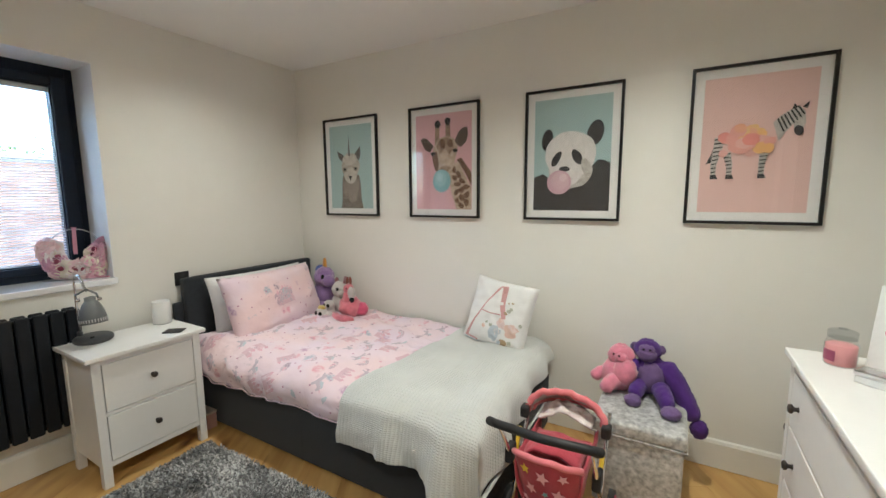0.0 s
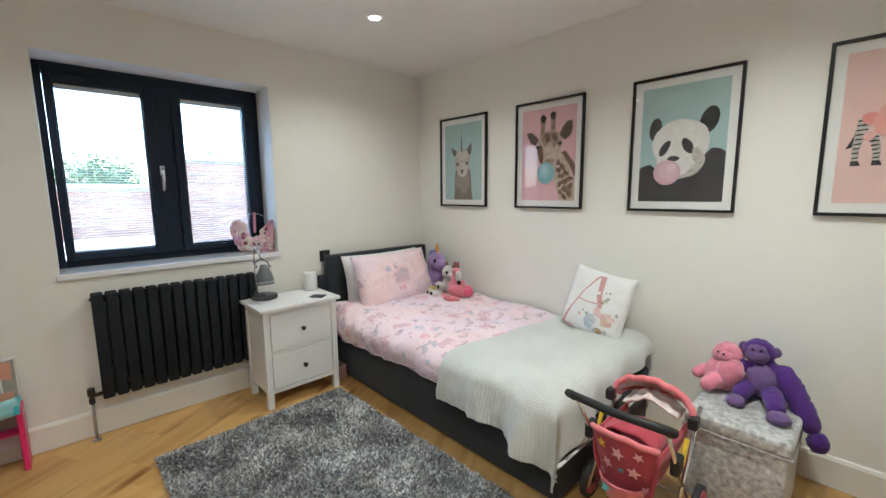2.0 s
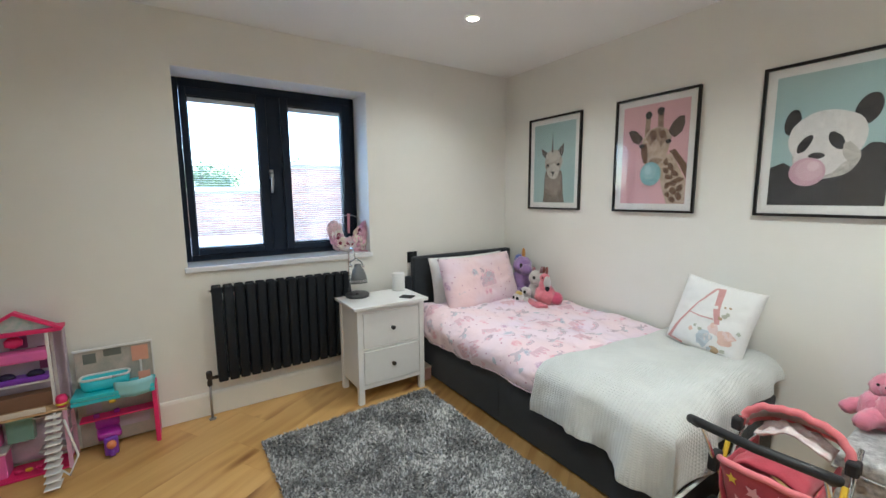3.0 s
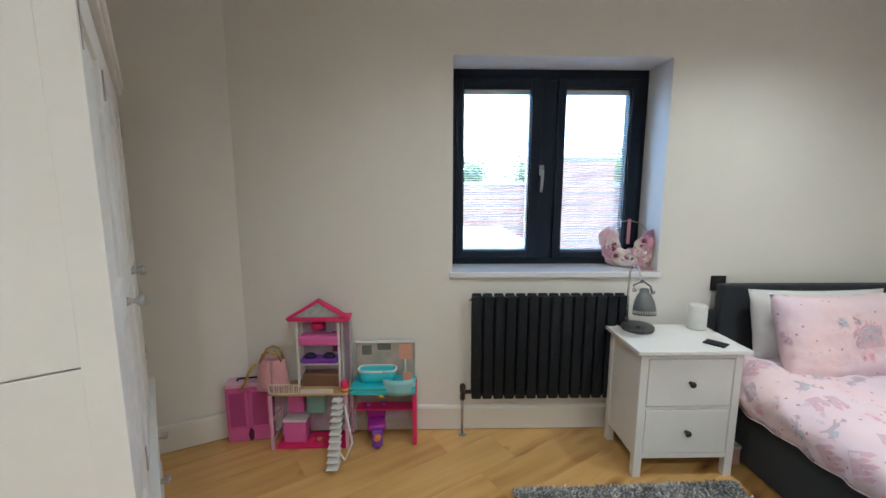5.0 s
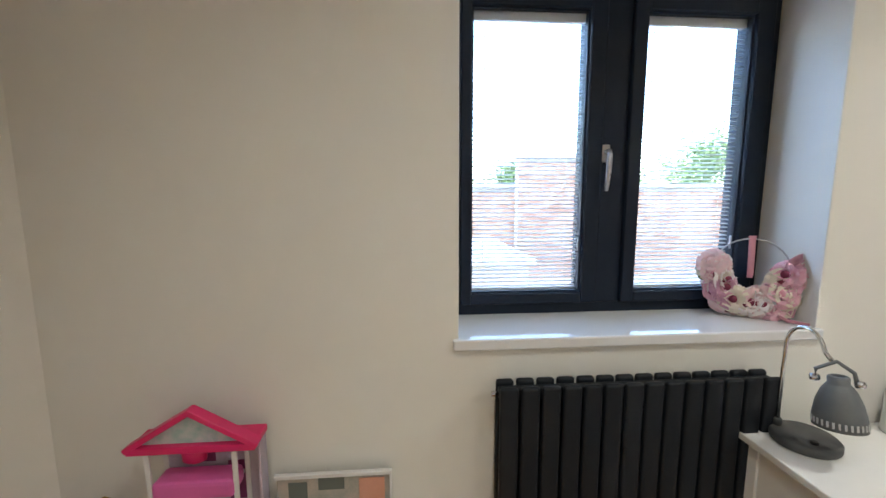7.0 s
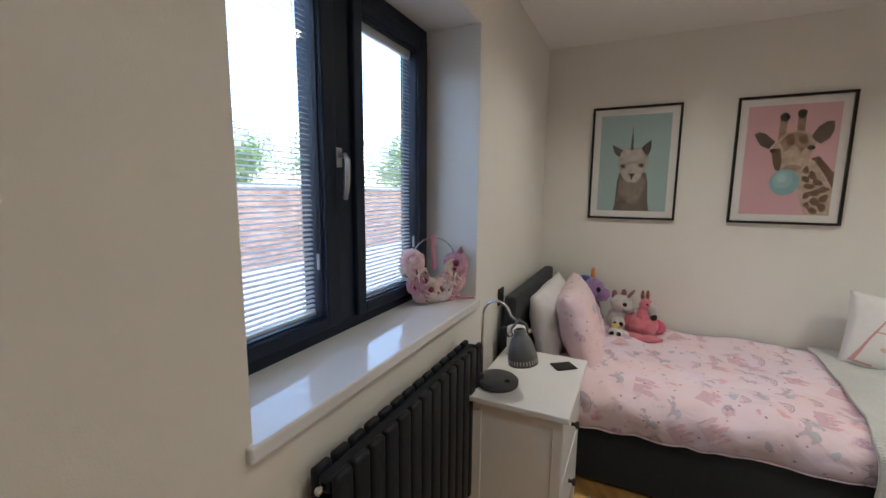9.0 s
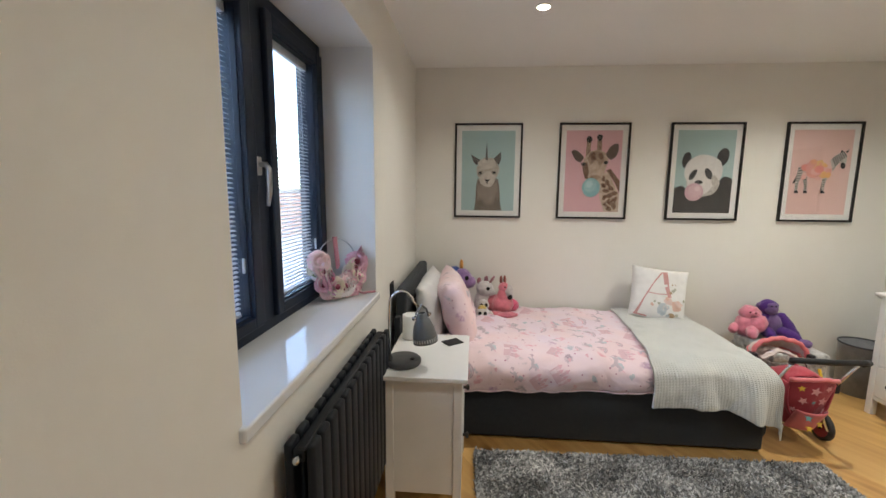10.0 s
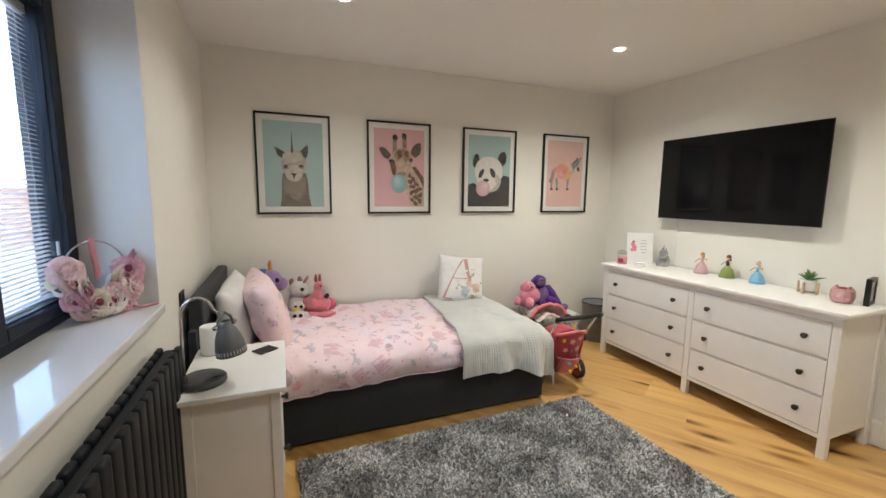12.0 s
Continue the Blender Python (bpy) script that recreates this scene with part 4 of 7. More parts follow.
part("back_panel", box(bx0 + 0.006, bx0 + 0.016, by0 + 0.038, by1 - 0.038, 0.10, NZ - 0.023, 0), M["white"], ns)
for z0, z1 in ((0.10, 0.128), (0.355, 0.372), (0.612, NZ - 0.023)):
    part("rail", box(bx1 - 0.03, bx1 - 0.004, by0 + 0.038, by1 - 0.038, z0, z1, 0.002), M["white"], ns)
part("bottom_shelf", box(bx0 + 0.016, bx1 - 0.03, by0 + 0.022, by1 - 0.022, 0.105, 0.118, 0), M["white"], ns)


def round_knob(parent, p, d, r=0.015, material=None):
    """A turned knob on a short neck, standing out along d."""
    q = Vector(d).to_track_quat("Z", "Y").to_matrix().to_4x4()
    bm = turned([(r * 0.62, 0), (r * 0.42, 0.006), (r * 0.5, 0.013), (r * 0.98, 0.018), (r, 0.024), (r * 0.75, 0.029), (r * 0.1, 0.030)], 16)
    bmesh.ops.transform(bm, matrix=Matrix.Translation(p) @ q, verts=bm.verts)
    return part("knob", bm, material or M["bronze"], parent, "dark metal knob", True)


for z0, z1 in ((0.375, 0.609), (0.131, 0.352)):
    d = part("drawer", box(bx1 - 0.022, bx1 - 0.001, by0 + 0.042, by1 - 0.042, z0, z1, 0.0025), M["white"], ns)
    round_knob(d, (bx1 - 0.001, (by0 + by1) / 2, (z0 + z1) / 2), (1, 0, 0))

# lamp on the bedside table
lp = thing("desk_lamp", "grey metal desk lamp with a bell shade and bent chrome stem", "table lamp", pose(0.165, -1.515, NZ + 0.001))
part("base", turned([(0.078, 0), (0.082, 0.006), (0.082, 0.020), (0.074, 0.027), (0.02, 0.029)], 40), M["lamp_base"], lp, "", True)
part("switch", turned([(0.010, 0.028), (0.010, 0.033), (0.007, 0.035)], 14, (0.045, -0.02, 0)), M["black"], lp)
stem_pts = [(-0.055, -0.035, 0.02), (-0.055, -0.035, 0.28)] + [(-0.055 + 0.055 * (1 - math.cos(radians(a))), -0.035 + 0.002 * (a / 180), 0.28 + 0.065 * math.sin(radians(a))) for a in range(15, 166, 15)] + [(0.080, -0.033, 0.275)]
part("stem", tube(stem_pts, 0.0055, 12), M["chrome"], lp, "", True)
part("stem_socket", turned([(0.012, 0.02), (0.012, 0.045), (0.009, 0.05)], 14, (-0.055, -0.035, 0)), M["lamp_base"], lp, "", True)
bm = turned([(0.0645, 0), (0.066, 0.0), (0.064, 0.03), (0.056, 0.065), (0.042, 0.095), (0.031, 0.108), (0.027, 0.112), (0.027, 0.128), (0.020, 0.132), (0.02, 0.128), (0.024, 0.110), (0.04, 0.092), (0.054, 0.064), (0.062, 0.03)], 40)
bmesh.ops.transform(bm, matrix=pose(0.106, -0.026, 0.116, 0, -8, 0) @ Matrix.Diagonal((0.84, 0.84, 1, 1)), verts=bm.verts)
shade = part("shade", bm, M["lamp_grey"], lp, "", True)
for i in range(30):
    a = 2 * math.pi * i / 30
    bm = bmesh.new()
    add_box(bm, -0.0022, 0.0022, -0.0009, 0.0009, 0, 0.015)
    bmesh.ops.transform(bm, matrix=pose(0.106, -0.026, 0.116, 0, -8, 0) @ pose(0.0552 * math.cos(a), 0.0552 * math.sin(a), 0.008, 0, 0, math.degrees(a) + 90), verts=bm.verts)
    part("vent_slot", bm, flat("slot_pale", (0.55, 0.56, 0.56)), shade)
part("yoke", tube([(0.064, -0.062, 0.226), (0.070, -0.074, 0.260), (0.088, -0.036, 0.285), (0.106, -0.004, 0.260), (0.114, 0.0, 0.230)], 0.005, 10), M["lamp_grey"], lp, "", True)
for s in (-1, 1):
    part("wing_nut", cyl((0.089 + 0.024 * s, -0.030 + 0.026 * s, 0.233), (0.089 + 0.03 * s, -0.030 + 0.042 * s, 0.233), 0.009), M["chrome"], lp, "", True)

sp = thing("white_cylinder", "small white cylindrical speaker on the bedside table", "speaker", pose(0.150, -1.185, NZ + 0.0005))
part("body", turned([(0.043, 0), (0.046, 0.004), (0.046, 0.125), (0.043, 0.130), (0.036, 0.130), (0.034, 0.126)], 36), M["cyl_white"], sp, "", True)
part("ring", turned([(0.0465, 0.0005), (0.0468, 0.002), (0.0465, 0.004)], 36), flat("ring_grey", (0.45, 0.45, 0.45)), sp)
cd = thing("black_card", "flat black charging pad lying on the table", "charging pad", pose(0.375, -1.235, NZ + 0.0005, 0, 0, 38))
part("pad", box(-0.047, 0.047, -0.036, 0.036, 0, 0.006, 0.0025), M["black"], cd)

# ---- wreath on the sill ----
wr = thing("flower_wreath", "metal hoop wreath of pink and cream silk roses", "wreath", pose(-0.135, -1.455, 0.941, 0, 0, -31) @ pose(0, 0, 0, 0, -8, 0))
HR = 0.114
part("hoop", tube([(0, HR * math.sin(radians(a)), 0.165 + HR * math.cos(radians(a))) for a in range(0, 361, 12)], 0.003, 8), M["steel"], wr, "", True)
ribbon = flat("ribbon_pink", (0.56, 0.25, 0.31), 0.5)
part("ribbon", boxes([(0.003, 0.005, -0.009, 0.009, 0.15, 0.287), (-0.005, -0.003, -0.010, 0.008, 0.14, 0.287), (-0.006, 0.006, -0.011, 0.011, 0.283, 0.289)], 0.001), ribbon, wr, "pink satin ribbon")
part("ribbon_tail", tube([(0.01, 0.06, 0.03), (0.04, 0.10, 0.006), (0.07, 0.15, 0.004)], [0.004, 0.006, 0.005], 6), ribbon, wr)


def silk_rose(r, seed):
    """A bloom of curled overlapping petals."""
    rnd = random.Random(seed)
    bm = bmesh.new()
    for ring, (count, rad, tilt) in enumerate(((3, 0.25, 75), (5, 0.5, 52), (6, 0.8, 24))):
        for i in range(count):
            a = 360 * i / count + rnd.uniform(-14, 14) + ring * 31
            g = []
            for u in range(4):
                row = []
                for v in range(4):
                    s, w = u / 3, v / 3 - 0.5
                    row.append(bm.verts.new(pose(0, 0, 0, 0, 0, a) @ Vector((r * (0.1 + rad * 0.3 + s * math.cos(radians(tilt)) * 0.9 - 0.5 * w * w), w * r * (0.8 + 0.5 * s), r * (s * math.sin(radians(tilt)) * 0.9 - 0.4 * s * s + 0.25 * w * w + 0.22 * s * noise.noise((a + 3 * w, 4 * w, seed + 2 * s)))))))
                g.append(row)
            for u in range(3):
                for v in range(3):
                    bm.faces.new((g[u][v], g[u + 1][v], g[u + 1][v + 1], g[u][v + 1]))
    add_ball(bm, (0, 0, 0.30 * r), (0.34 * r, 0.34 * r, 0.26 * r), (0, 0, 0), 8, 6, 1 if seed % 5 < 2 else 0)
    return bm


petals = [mat(nm, a, b, 55, 0.75, 0.3, 300) for nm, a, b in (("petal_blush", (0.80, 0.50, 0.55), (0.82, 0.68, 0.68)), ("petal_pink", (0.70, 0.30, 0.42), (0.82, 0.55, 0.62)), ("petal_cream", (0.80, 0.76, 0.62), (0.80, 0.70, 0.62)), ("petal_pale", (0.82, 0.72, 0.74), (0.84, 0.80, 0.78)), ("petal_mauve", (0.45, 0.20, 0.32), (0.68, 0.40, 0.50)))]
heart = flat("rose_heart", (0.22, 0.03, 0.07), 0.7)
leafm = flat("silk_leaf", (0.16, 0.24, 0.08), 0.6)
rnd = random.Random(5)
for i in range(74):
    a = radians(80 + 200 * (i + rnd.uniform(-0.5, 0.5)) / 73)
    swell = 0.75 + 0.25 * abs(math.cos(a * 1.5))
    rr = HR + 0.002 + rnd.uniform(-0.036, 0.038) * swell
    r = rnd.uniform(0.026, 0.046)
    y, z = rr * math.sin(a), 0.165 + rr * math.cos(a)
    lean = (rr - HR) / 0.034
    o = part("rose", silk_rose(r, i), [petals[rnd.choice((0, 0, 1, 1, 2, 2, 3, 3, 4))], heart], wr, "", True)
    o.matrix_basis = look((0.030 - 0.022 * abs(lean) + rnd.uniform(-0.006, 0.008), y, max(z, 0.022)), (-1.0, y - 0.8 * lean * math.sin(a) + rnd.uniform(-0.5, 0.5), z - 0.8 * lean * math.cos(a) + rnd.uniform(-0.5, 0.5)))
for i in range(14):
    a = radians(100 + 160 * i / 13)
    y, z = (HR + 0.035 * rnd.choice((-1, 1))) * math.sin(a), 0.165 + (HR + 0.03 * rnd.choice((-0.6, 0.8))) * math.cos(a)
    o = part("leaf", plate([(0, -0.026), (0.011, -0.008), (0.010, 0.008), (0, 0.026), (-0.010, 0.008), (-0.011, -0.008)], 0, 0.001), leafm, wr)
    o.matrix_basis = pose(0.018, y, max(z, 0.02), rnd.uniform(40, 100), rnd.uniform(40, 100), rnd.uniform(0, 360))

bx_ = thing("small_box", "small blush cardboard box on the floor behind the bedside table", "box", pose(0.30, -1.065, 0))
part("carton", box(-0.06, 0.06, -0.03, 0.03, 0, 0.09, 0.003), flat("blush_card", (0.60, 0.36, 0.32), 0.8), bx_)
part("carton_lid", box(-0.062, 0.062, -0.032, 0.032, 0.0905, 0.105, 0.003), flat("cream_card", (0.66, 0.56, 0.46), 0.8), bx_)
so = thing("wall_socket", "black square wall socket plate beside the headboard", "wall socket", pose(0.001, -0.985, 0.875))
part("plate", box(0, 0.008, -0.043, 0.043, -0.043, 0.043, 0.003), M["black"], so)
part("rocker", box(0.008, 0.011, -0.014, 0.014, 0.008, 0.03, 0.001), M["rubber"], so)

# ---- pictures ----
PX = [(0.313, 0.834), (1.112, 1.638), (1.932, 2.456), (2.749, 3.268)]
PZ0, PZ1 = 1.244, 1.969


def picture(i, label, ground):
    x0, x1 = PX[i]
    w, h = x1 - x0, PZ1 - PZ0
    # own x to the right along the wall, own y up, own z out into the room
    pic = thing("framed_picture", label, "picture", pose((x0 + x1) / 2, -0.003, (PZ0 + PZ1) / 2, 90, 0, 0), "framed prints on the wall")
    f = 0.014
    part("frame", boxes([(-w / 2, -w / 2 + f, -h / 2, h / 2, 0, 0.022), (w / 2 - f, w / 2, -h / 2, h / 2, 0, 0.022), (-w / 2 + f, w / 2 - f, -h / 2, -h / 2 + f, 0, 0.022), (-w / 2 + f, w / 2 - f, h / 2 - f, h / 2, 0, 0.022)], 0.0015), M["frame_black"], pic, "slim black frame")
    part("mount", box(-w / 2 + f, w / 2 - f, -h / 2 + f, h / 2 - f, 0.002, 0.007, 0), M["mat_card"], pic, "white card border")
    sheet = part("print", box(-w / 2 + 0.055, w / 2 - 0.055, -h / 2 + 0.055, h / 2 - 0.055, 0.007, 0.0085, 0), ground, pic)
    g = part("glazing", box(-w / 2 + f, w / 2 - f, -h / 2 + f, h / 2 - f, 0.0190, 0.0205, 0), M["glazing"], pic)
    g.visible_shadow = False
    return pic, sheet


def shapes(sheet, rows):
    """Plain cut-out shapes, each a step nearer the glass than the last."""
    z = 0.0087
    for nm, c, poly in rows:
        part("printed_shape", plate(poly, z, z + 0.0001), flat(nm, c, 0.7), sheet)
        z += 0.00014


E_ = disc_poly
for nm, a, b, sc in (("wool_dark", (0.10, 0.08, 0.065), (0.22, 0.18, 0.15), 30), ("wool_mid", (0.16, 0.13, 0.11), (0.34, 0.29, 0.24), 34), ("wool_light", (0.30, 0.26, 0.22), (0.52, 0.47, 0.41), 38), ("wool_pale", (0.38, 0.34, 0.30), (0.60, 0.55, 0.49), 34), ("hide_cream", (0.36, 0.26, 0.19), (0.62, 0.51, 0.41), 30), ("hide_brown", (0.09, 0.045, 0.025), (0.22, 0.12, 0.07), 40), ("hide_mid", (0.18, 0.11, 0.07), (0.42, 0.31, 0.23), 34), ("print_charcoal", (0.012, 0.011, 0.012), (0.045, 0.042, 0.044), 40), ("print_white", (0.60, 0.575, 0.555), (0.73, 0.70, 0.68), 40), ("print_stone", (0.34, 0.31, 0.28), (0.60, 0.57, 0.53), 50)):
    M[nm] = mat(nm, a, b, sc, 0.7, detail=6)
teal = mat("duck_egg_print", (0.37, 0.50, 0.50), (0.34, 0.475, 0.475), 3, 0.7)
pinkg = mat("pink_print", (0.70, 0.43, 0.47), (0.67, 0.40, 0.44), 3, 0.7)
peach = mat("peach_pink_print", (0.73, 0.50, 0.46), (0.70, 0.475, 0.435), 3, 0.7)
_, s = picture(0, "black framed print, brown woolly shape on duck-egg blue", teal)
blk = (0.02, 0.02, 0.02)
shapes(s, [
    ("wool_dark", (0.13, 0.105, 0.085), [(-0.105, -0.307), (0.115, -0.307), (0.10, -0.25), (0.092, -0.12), (0.08, -0.06), (-0.08, -0.06), (-0.09, -0.12), (-0.095, -0.25)]),
    ("wool_mid", (0.26, 0.215, 0.175), E_(0.0, -0.16, 0.082, 0.09, 26, 0, 0.35, 3)),
    ("ear_dark", (0.10, 0.085, 0.08), [(-0.085, 0.043), (-0.115, 0.07), (-0.133, 0.126), (-0.095, 0.105), (-0.055, 0.082)]),
    ("ear_dark", (0.10, 0.085, 0.08), [(0.082, 0.045), (0.10, 0.09), (0.098, 0.150), (0.065, 0.118), (0.035, 0.088)]),
    ("wool_light", (0.40, 0.35, 0.295), E_(-0.002, 0.0, 0.088, 0.100, 30, 0, 0.16, 5)),
    ("wool_pale", (0.50, 0.45, 0.39), E_(-0.002, -0.062, 0.062, 0.060, 22, 0, 0.15, 6)),
    ("wool_pale", (0.50, 0.45, 0.39), E_(-0.004, 0.055, 0.066, 0.040, 22, 0, 0.4, 9)),
    ("horn_print", (0.10, 0.08, 0.085), [(-0.021, 0.085), (-0.003, 0.085), (-0.012, 0.245)]),
    ("wool_mid", (0.26, 0.215, 0.175), E_(-0.060, -0.016, 0.022, 0.018, 14, 0, 0.3, 4)),
    ("wool_mid", (0.26, 0.215, 0.175), E_(0.048, -0.012, 0.022, 0.018, 14, 0, 0.3, 7)),
    ("print_black", blk, E_(-0.060, -0.016, 0.012, 0.010, 12)),
    ("print_black", blk, E_(0.048, -0.012, 0.012, 0.010, 12)),
    ("print_black", blk, [(-0.026, -0.064), (0.018, -0.064), (0.004, -0.082), (-0.001, -0.104), (-0.007, -0.104), (-0.011, -0.082)]),
])
_, s = picture(1, "black framed print, patched brown shape with a blue disc on pink", pinkg)
brown, cream, tan = (0.17, 0.085, 0.045), (0.55, 0.43, 0.33), (0.33, 0.22, 0.15)
rows = [
    ("hide_brown", brown, [(0.10, 0.01), (0.135, 0.02), (0.208, -0.075), (0.208, -0.16), (0.16, -0.07)]),
    ("hide_cream", cream, [(0.04, -0.03), (0.115, 0.0), (0.165, -0.09), (0.207, -0.17), (0.207, -0.307), (0.10, -0.307), (0.062, -0.20), (0.05, -0.12)]),
]
for k, (a, b, r) in enumerate([(0.085, -0.055, 0.016), (0.115, -0.085, 0.017), (0.085, -0.105, 0.017), (0.14, -0.125, 0.019), (0.105, -0.145, 0.018), (0.17, -0.165, 0.018), (0.135, -0.18, 0.019), (0.10, -0.195, 0.017), (0.175, -0.215, 0.019), (0.135, -0.23, 0.020), (0.105, -0.25, 0.014), (0.17, -0.265, 0.020), (0.135, -0.28, 0.018)]):
    rows.append(("hide_brown", brown, E_(a, b, r, r * 1.35, 8, 20 * k, 0.6, k)))
rows += [
    ("ear_brown", (0.12, 0.085, 0.07), [(-0.171, 0.150), (-0.150, 0.163), (-0.120, 0.155), (-0.069, 0.106), (-0.095, 0.066), (-0.135, 0.085)]),
    ("ear_brown", (0.12, 0.085, 0.07), [(0.179, 0.207), (0.150, 0.208), (0.115, 0.180), (0.085, 0.122), (0.130, 0.087), (0.168, 0.115), (0.184, 0.16)]),
    ("hide_mid", tan, [(-0.060, 0.10), (-0.028, 0.10), (-0.022, 0.245), (-0.055, 0.245)]),
    ("hide_mid", tan, [(0.022, 0.12), (0.060, 0.12), (0.055, 0.255), (0.022, 0.255)]),
    ("print_black", blk, E_(-0.039, 0.242, 0.023, 0.024, 14, 0, 0.3, 2)),
    ("print_black", blk, E_(0.038, 0.255, 0.022, 0.024, 14, 0, 0.3, 3)),
    ("hide_cream", cream, [(-0.070, 0.095), (-0.03, 0.150), (0.025, 0.165), (0.08, 0.148), (0.112, 0.095), (0.098, 0.025), (0.072, -0.05), (0.04, -0.09), (-0.03, -0.09), (-0.055, -0.05), (-0.080, 0.04)]),
    ("hide_mid", tan, [(-0.050, 0.10), (-0.02, 0.145), (0.025, 0.158), (0.07, 0.14), (0.085, 0.09), (0.05, 0.04), (0.02, 0.09), (-0.02, 0.05)]),
    ("hide_brown", brown, [(-0.082, 0.06), (-0.045, 0.07), (-0.030, 0.0), (-0.035, -0.06), (-0.058, -0.05), (-0.075, 0.0)]),
    ("hide_brown", brown, E_(0.0, 0.115, 0.022, 0.030, 10, 15, 0.5, 4)),
    ("hide_brown", brown, E_(0.055, 0.115, 0.020, 0.026, 10, 0, 0.5, 7)),
    ("hide_mid", tan, E_(0.02, -0.045, 0.04, 0.018, 14, 0, 0.4, 5)),
    ("print_black", blk, E_(-0.074, 0.055, 0.018, 0.013, 12)),
    ("print_black", blk, E_(0.094, 0.068, 0.018, 0.013, 12)),
    ("bubble_blue", (0.25, 0.47, 0.51), E_(-0.008, -0.122, 0.068, 0.074, 32)),
    ("bubble_blue_light", (0.34, 0.55, 0.58), E_(-0.016, -0.108, 0.046, 0.050, 24)),
    ("bubble_blue_pale", (0.44, 0.64, 0.66), E_(-0.022, -0.098, 0.024, 0.026, 20)),
]
shapes(s, rows)
_, s = picture(2, "black framed print, monochrome shape with pink disc on blue", teal)
charc, wht, grey = (0.022, 0.02, 0.022), (0.62, 0.59, 0.57), (0.36, 0.33, 0.31)
shapes(s, [
    ("print_charcoal", charc, [(-0.207, -0.307), (0.207, -0.307), (0.207, -0.055), (0.175, -0.036), (0.145, -0.032), (0.09, -0.09), (-0.10, -0.14), (-0.155, -0.10), (-0.207, -0.122)]),
    ("print_charcoal", charc, E_(-0.133, 0.088, 0.031, 0.060, 22, -8)),
    ("print_charcoal", charc, E_(0.125, 0.110, 0.042, 0.068, 22, -14)),
    ("print_stone", grey, E_(0.0, -0.085, 0.125, 0.095, 30, 0, 0.10, 4)),
    ("print_white", wht, E_(-0.005, 0.0, 0.140, 0.130, 34, 0, 0.06, 3)),
    ("print_white", wht, E_(-0.025, -0.09, 0.090, 0.080, 26, 0, 0.08, 6)),
    ("print_charcoal", charc, E_(-0.080, -0.020, 0.020, 0.044, 18, -30, 0.2, 1)),
    ("print_charcoal", charc, E_(0.032, -0.012, 0.024, 0.046, 18, 28, 0.2, 2)),
    ("print_stone", grey, E_(0.085, -0.075, 0.026, 0.05, 16, 20, 0.3, 5)),
    ("print_charcoal", charc, E_(-0.034, -0.076, 0.031, 0.015, 16, 0, 0.2, 2)),
    ("bubble_pink", (0.58, 0.36, 0.42), E_(-0.062, -0.150, 0.068, 0.067, 32)),
    ("bubble_pink_light", (0.64, 0.44, 0.49), E_(-0.055, -0.142, 0.050, 0.049, 28)),
    ("bubble_pink_pale", (0.72, 0.55, 0.58), E_(-0.040, -0.125, 0.022, 0.021, 20)),
])
_, s = picture(3, "black framed print, orange cloud shape with striped ends on peach pink", peach)
stone = (0.50, 0.47, 0.43)
rows = [("print_charcoal", charc, [(-0.140, 0.042), (-0.150, 0.02), (-0.160, -0.03), (-0.182, -0.082), (-0.160, -0.075), (-0.148, -0.03), (-0.132, 0.02)])]
for k, (top, z0, w0, foot) in enumerate(((-0.130, 0.04, 0.022, -0.150), (-0.103, -0.03, 0.016, -0.088), (0.040, -0.03, 0.018, 0.032))):
    rows.append(("print_stone", stone, [(top - w0, z0), (top + w0, z0), (foot + 0.012, -0.085), (foot + 0.010, -0.14), (foot - 0.010, -0.14), (foot - 0.012, -0.085)]))
    rows.append(("print_charcoal", charc, [(foot - 0.011, -0.132), (foot + 0.011, -0.132), (foot + 0.020, -0.152), (foot - 0.012, -0.152)]))
    count = 9 if k == 0 else 6
    for j in range(count):
        t = (j + 0.5) / count
        z, x, w = z0 + (-0.13 - z0) * t, top + (foot - top) * min(1, t * 1.3), w0 + (0.010 - w0) * min(1, t * 1.4)
        rows.append(("print_black", blk, [(x - w, z + 0.003), (x + w, z + 0.005), (x + w, z), (x - w, z - 0.003)]))
rows.append(("print_stone", (0.30, 0.29, 0.28), [(0.060, 0.090), (0.085, 0.118), (0.118, 0.142), (0.150, 0.150), (0.168, 0.125), (0.172, 0.080), (0.158, 0.038), (0.138, 0.042), (0.130, 0.078), (0.106, 0.045), (0.085, 0.008)]))
for j in range(7):
    a, b = 0.072 + j * 0.011, 0.104 + j * 0.008
    rows.append(("print_black", blk, [(a, b), (a + 0.005, b + 0.004), (a + 0.030, b - 0.052 + j * 0.003), (a + 0.025, b - 0.056 + j * 0.003)]))
rows += [
    ("print_black", blk, [(0.120, 0.140), (0.128, 0.166), (0.140, 0.148)]),
    ("print_black", blk, [(0.155, 0.148), (0.178, 0.170), (0.172, 0.140)]),
    ("print_charcoal", charc, E_(0.150, 0.050, 0.016, 0.022, 14, 15)),
]
puffs = random.Random(6)
cloud_tones = [("cloud_rose", (0.74, 0.36, 0.31)), ("cloud_red", (0.72, 0.28, 0.24)), ("cloud_amber", (0.79, 0.45, 0.18)), ("cloud_gold", (0.78, 0.50, 0.22)), ("cloud_blush", (0.74, 0.42, 0.38)), ("cloud_orange", (0.76, 0.38, 0.24))]
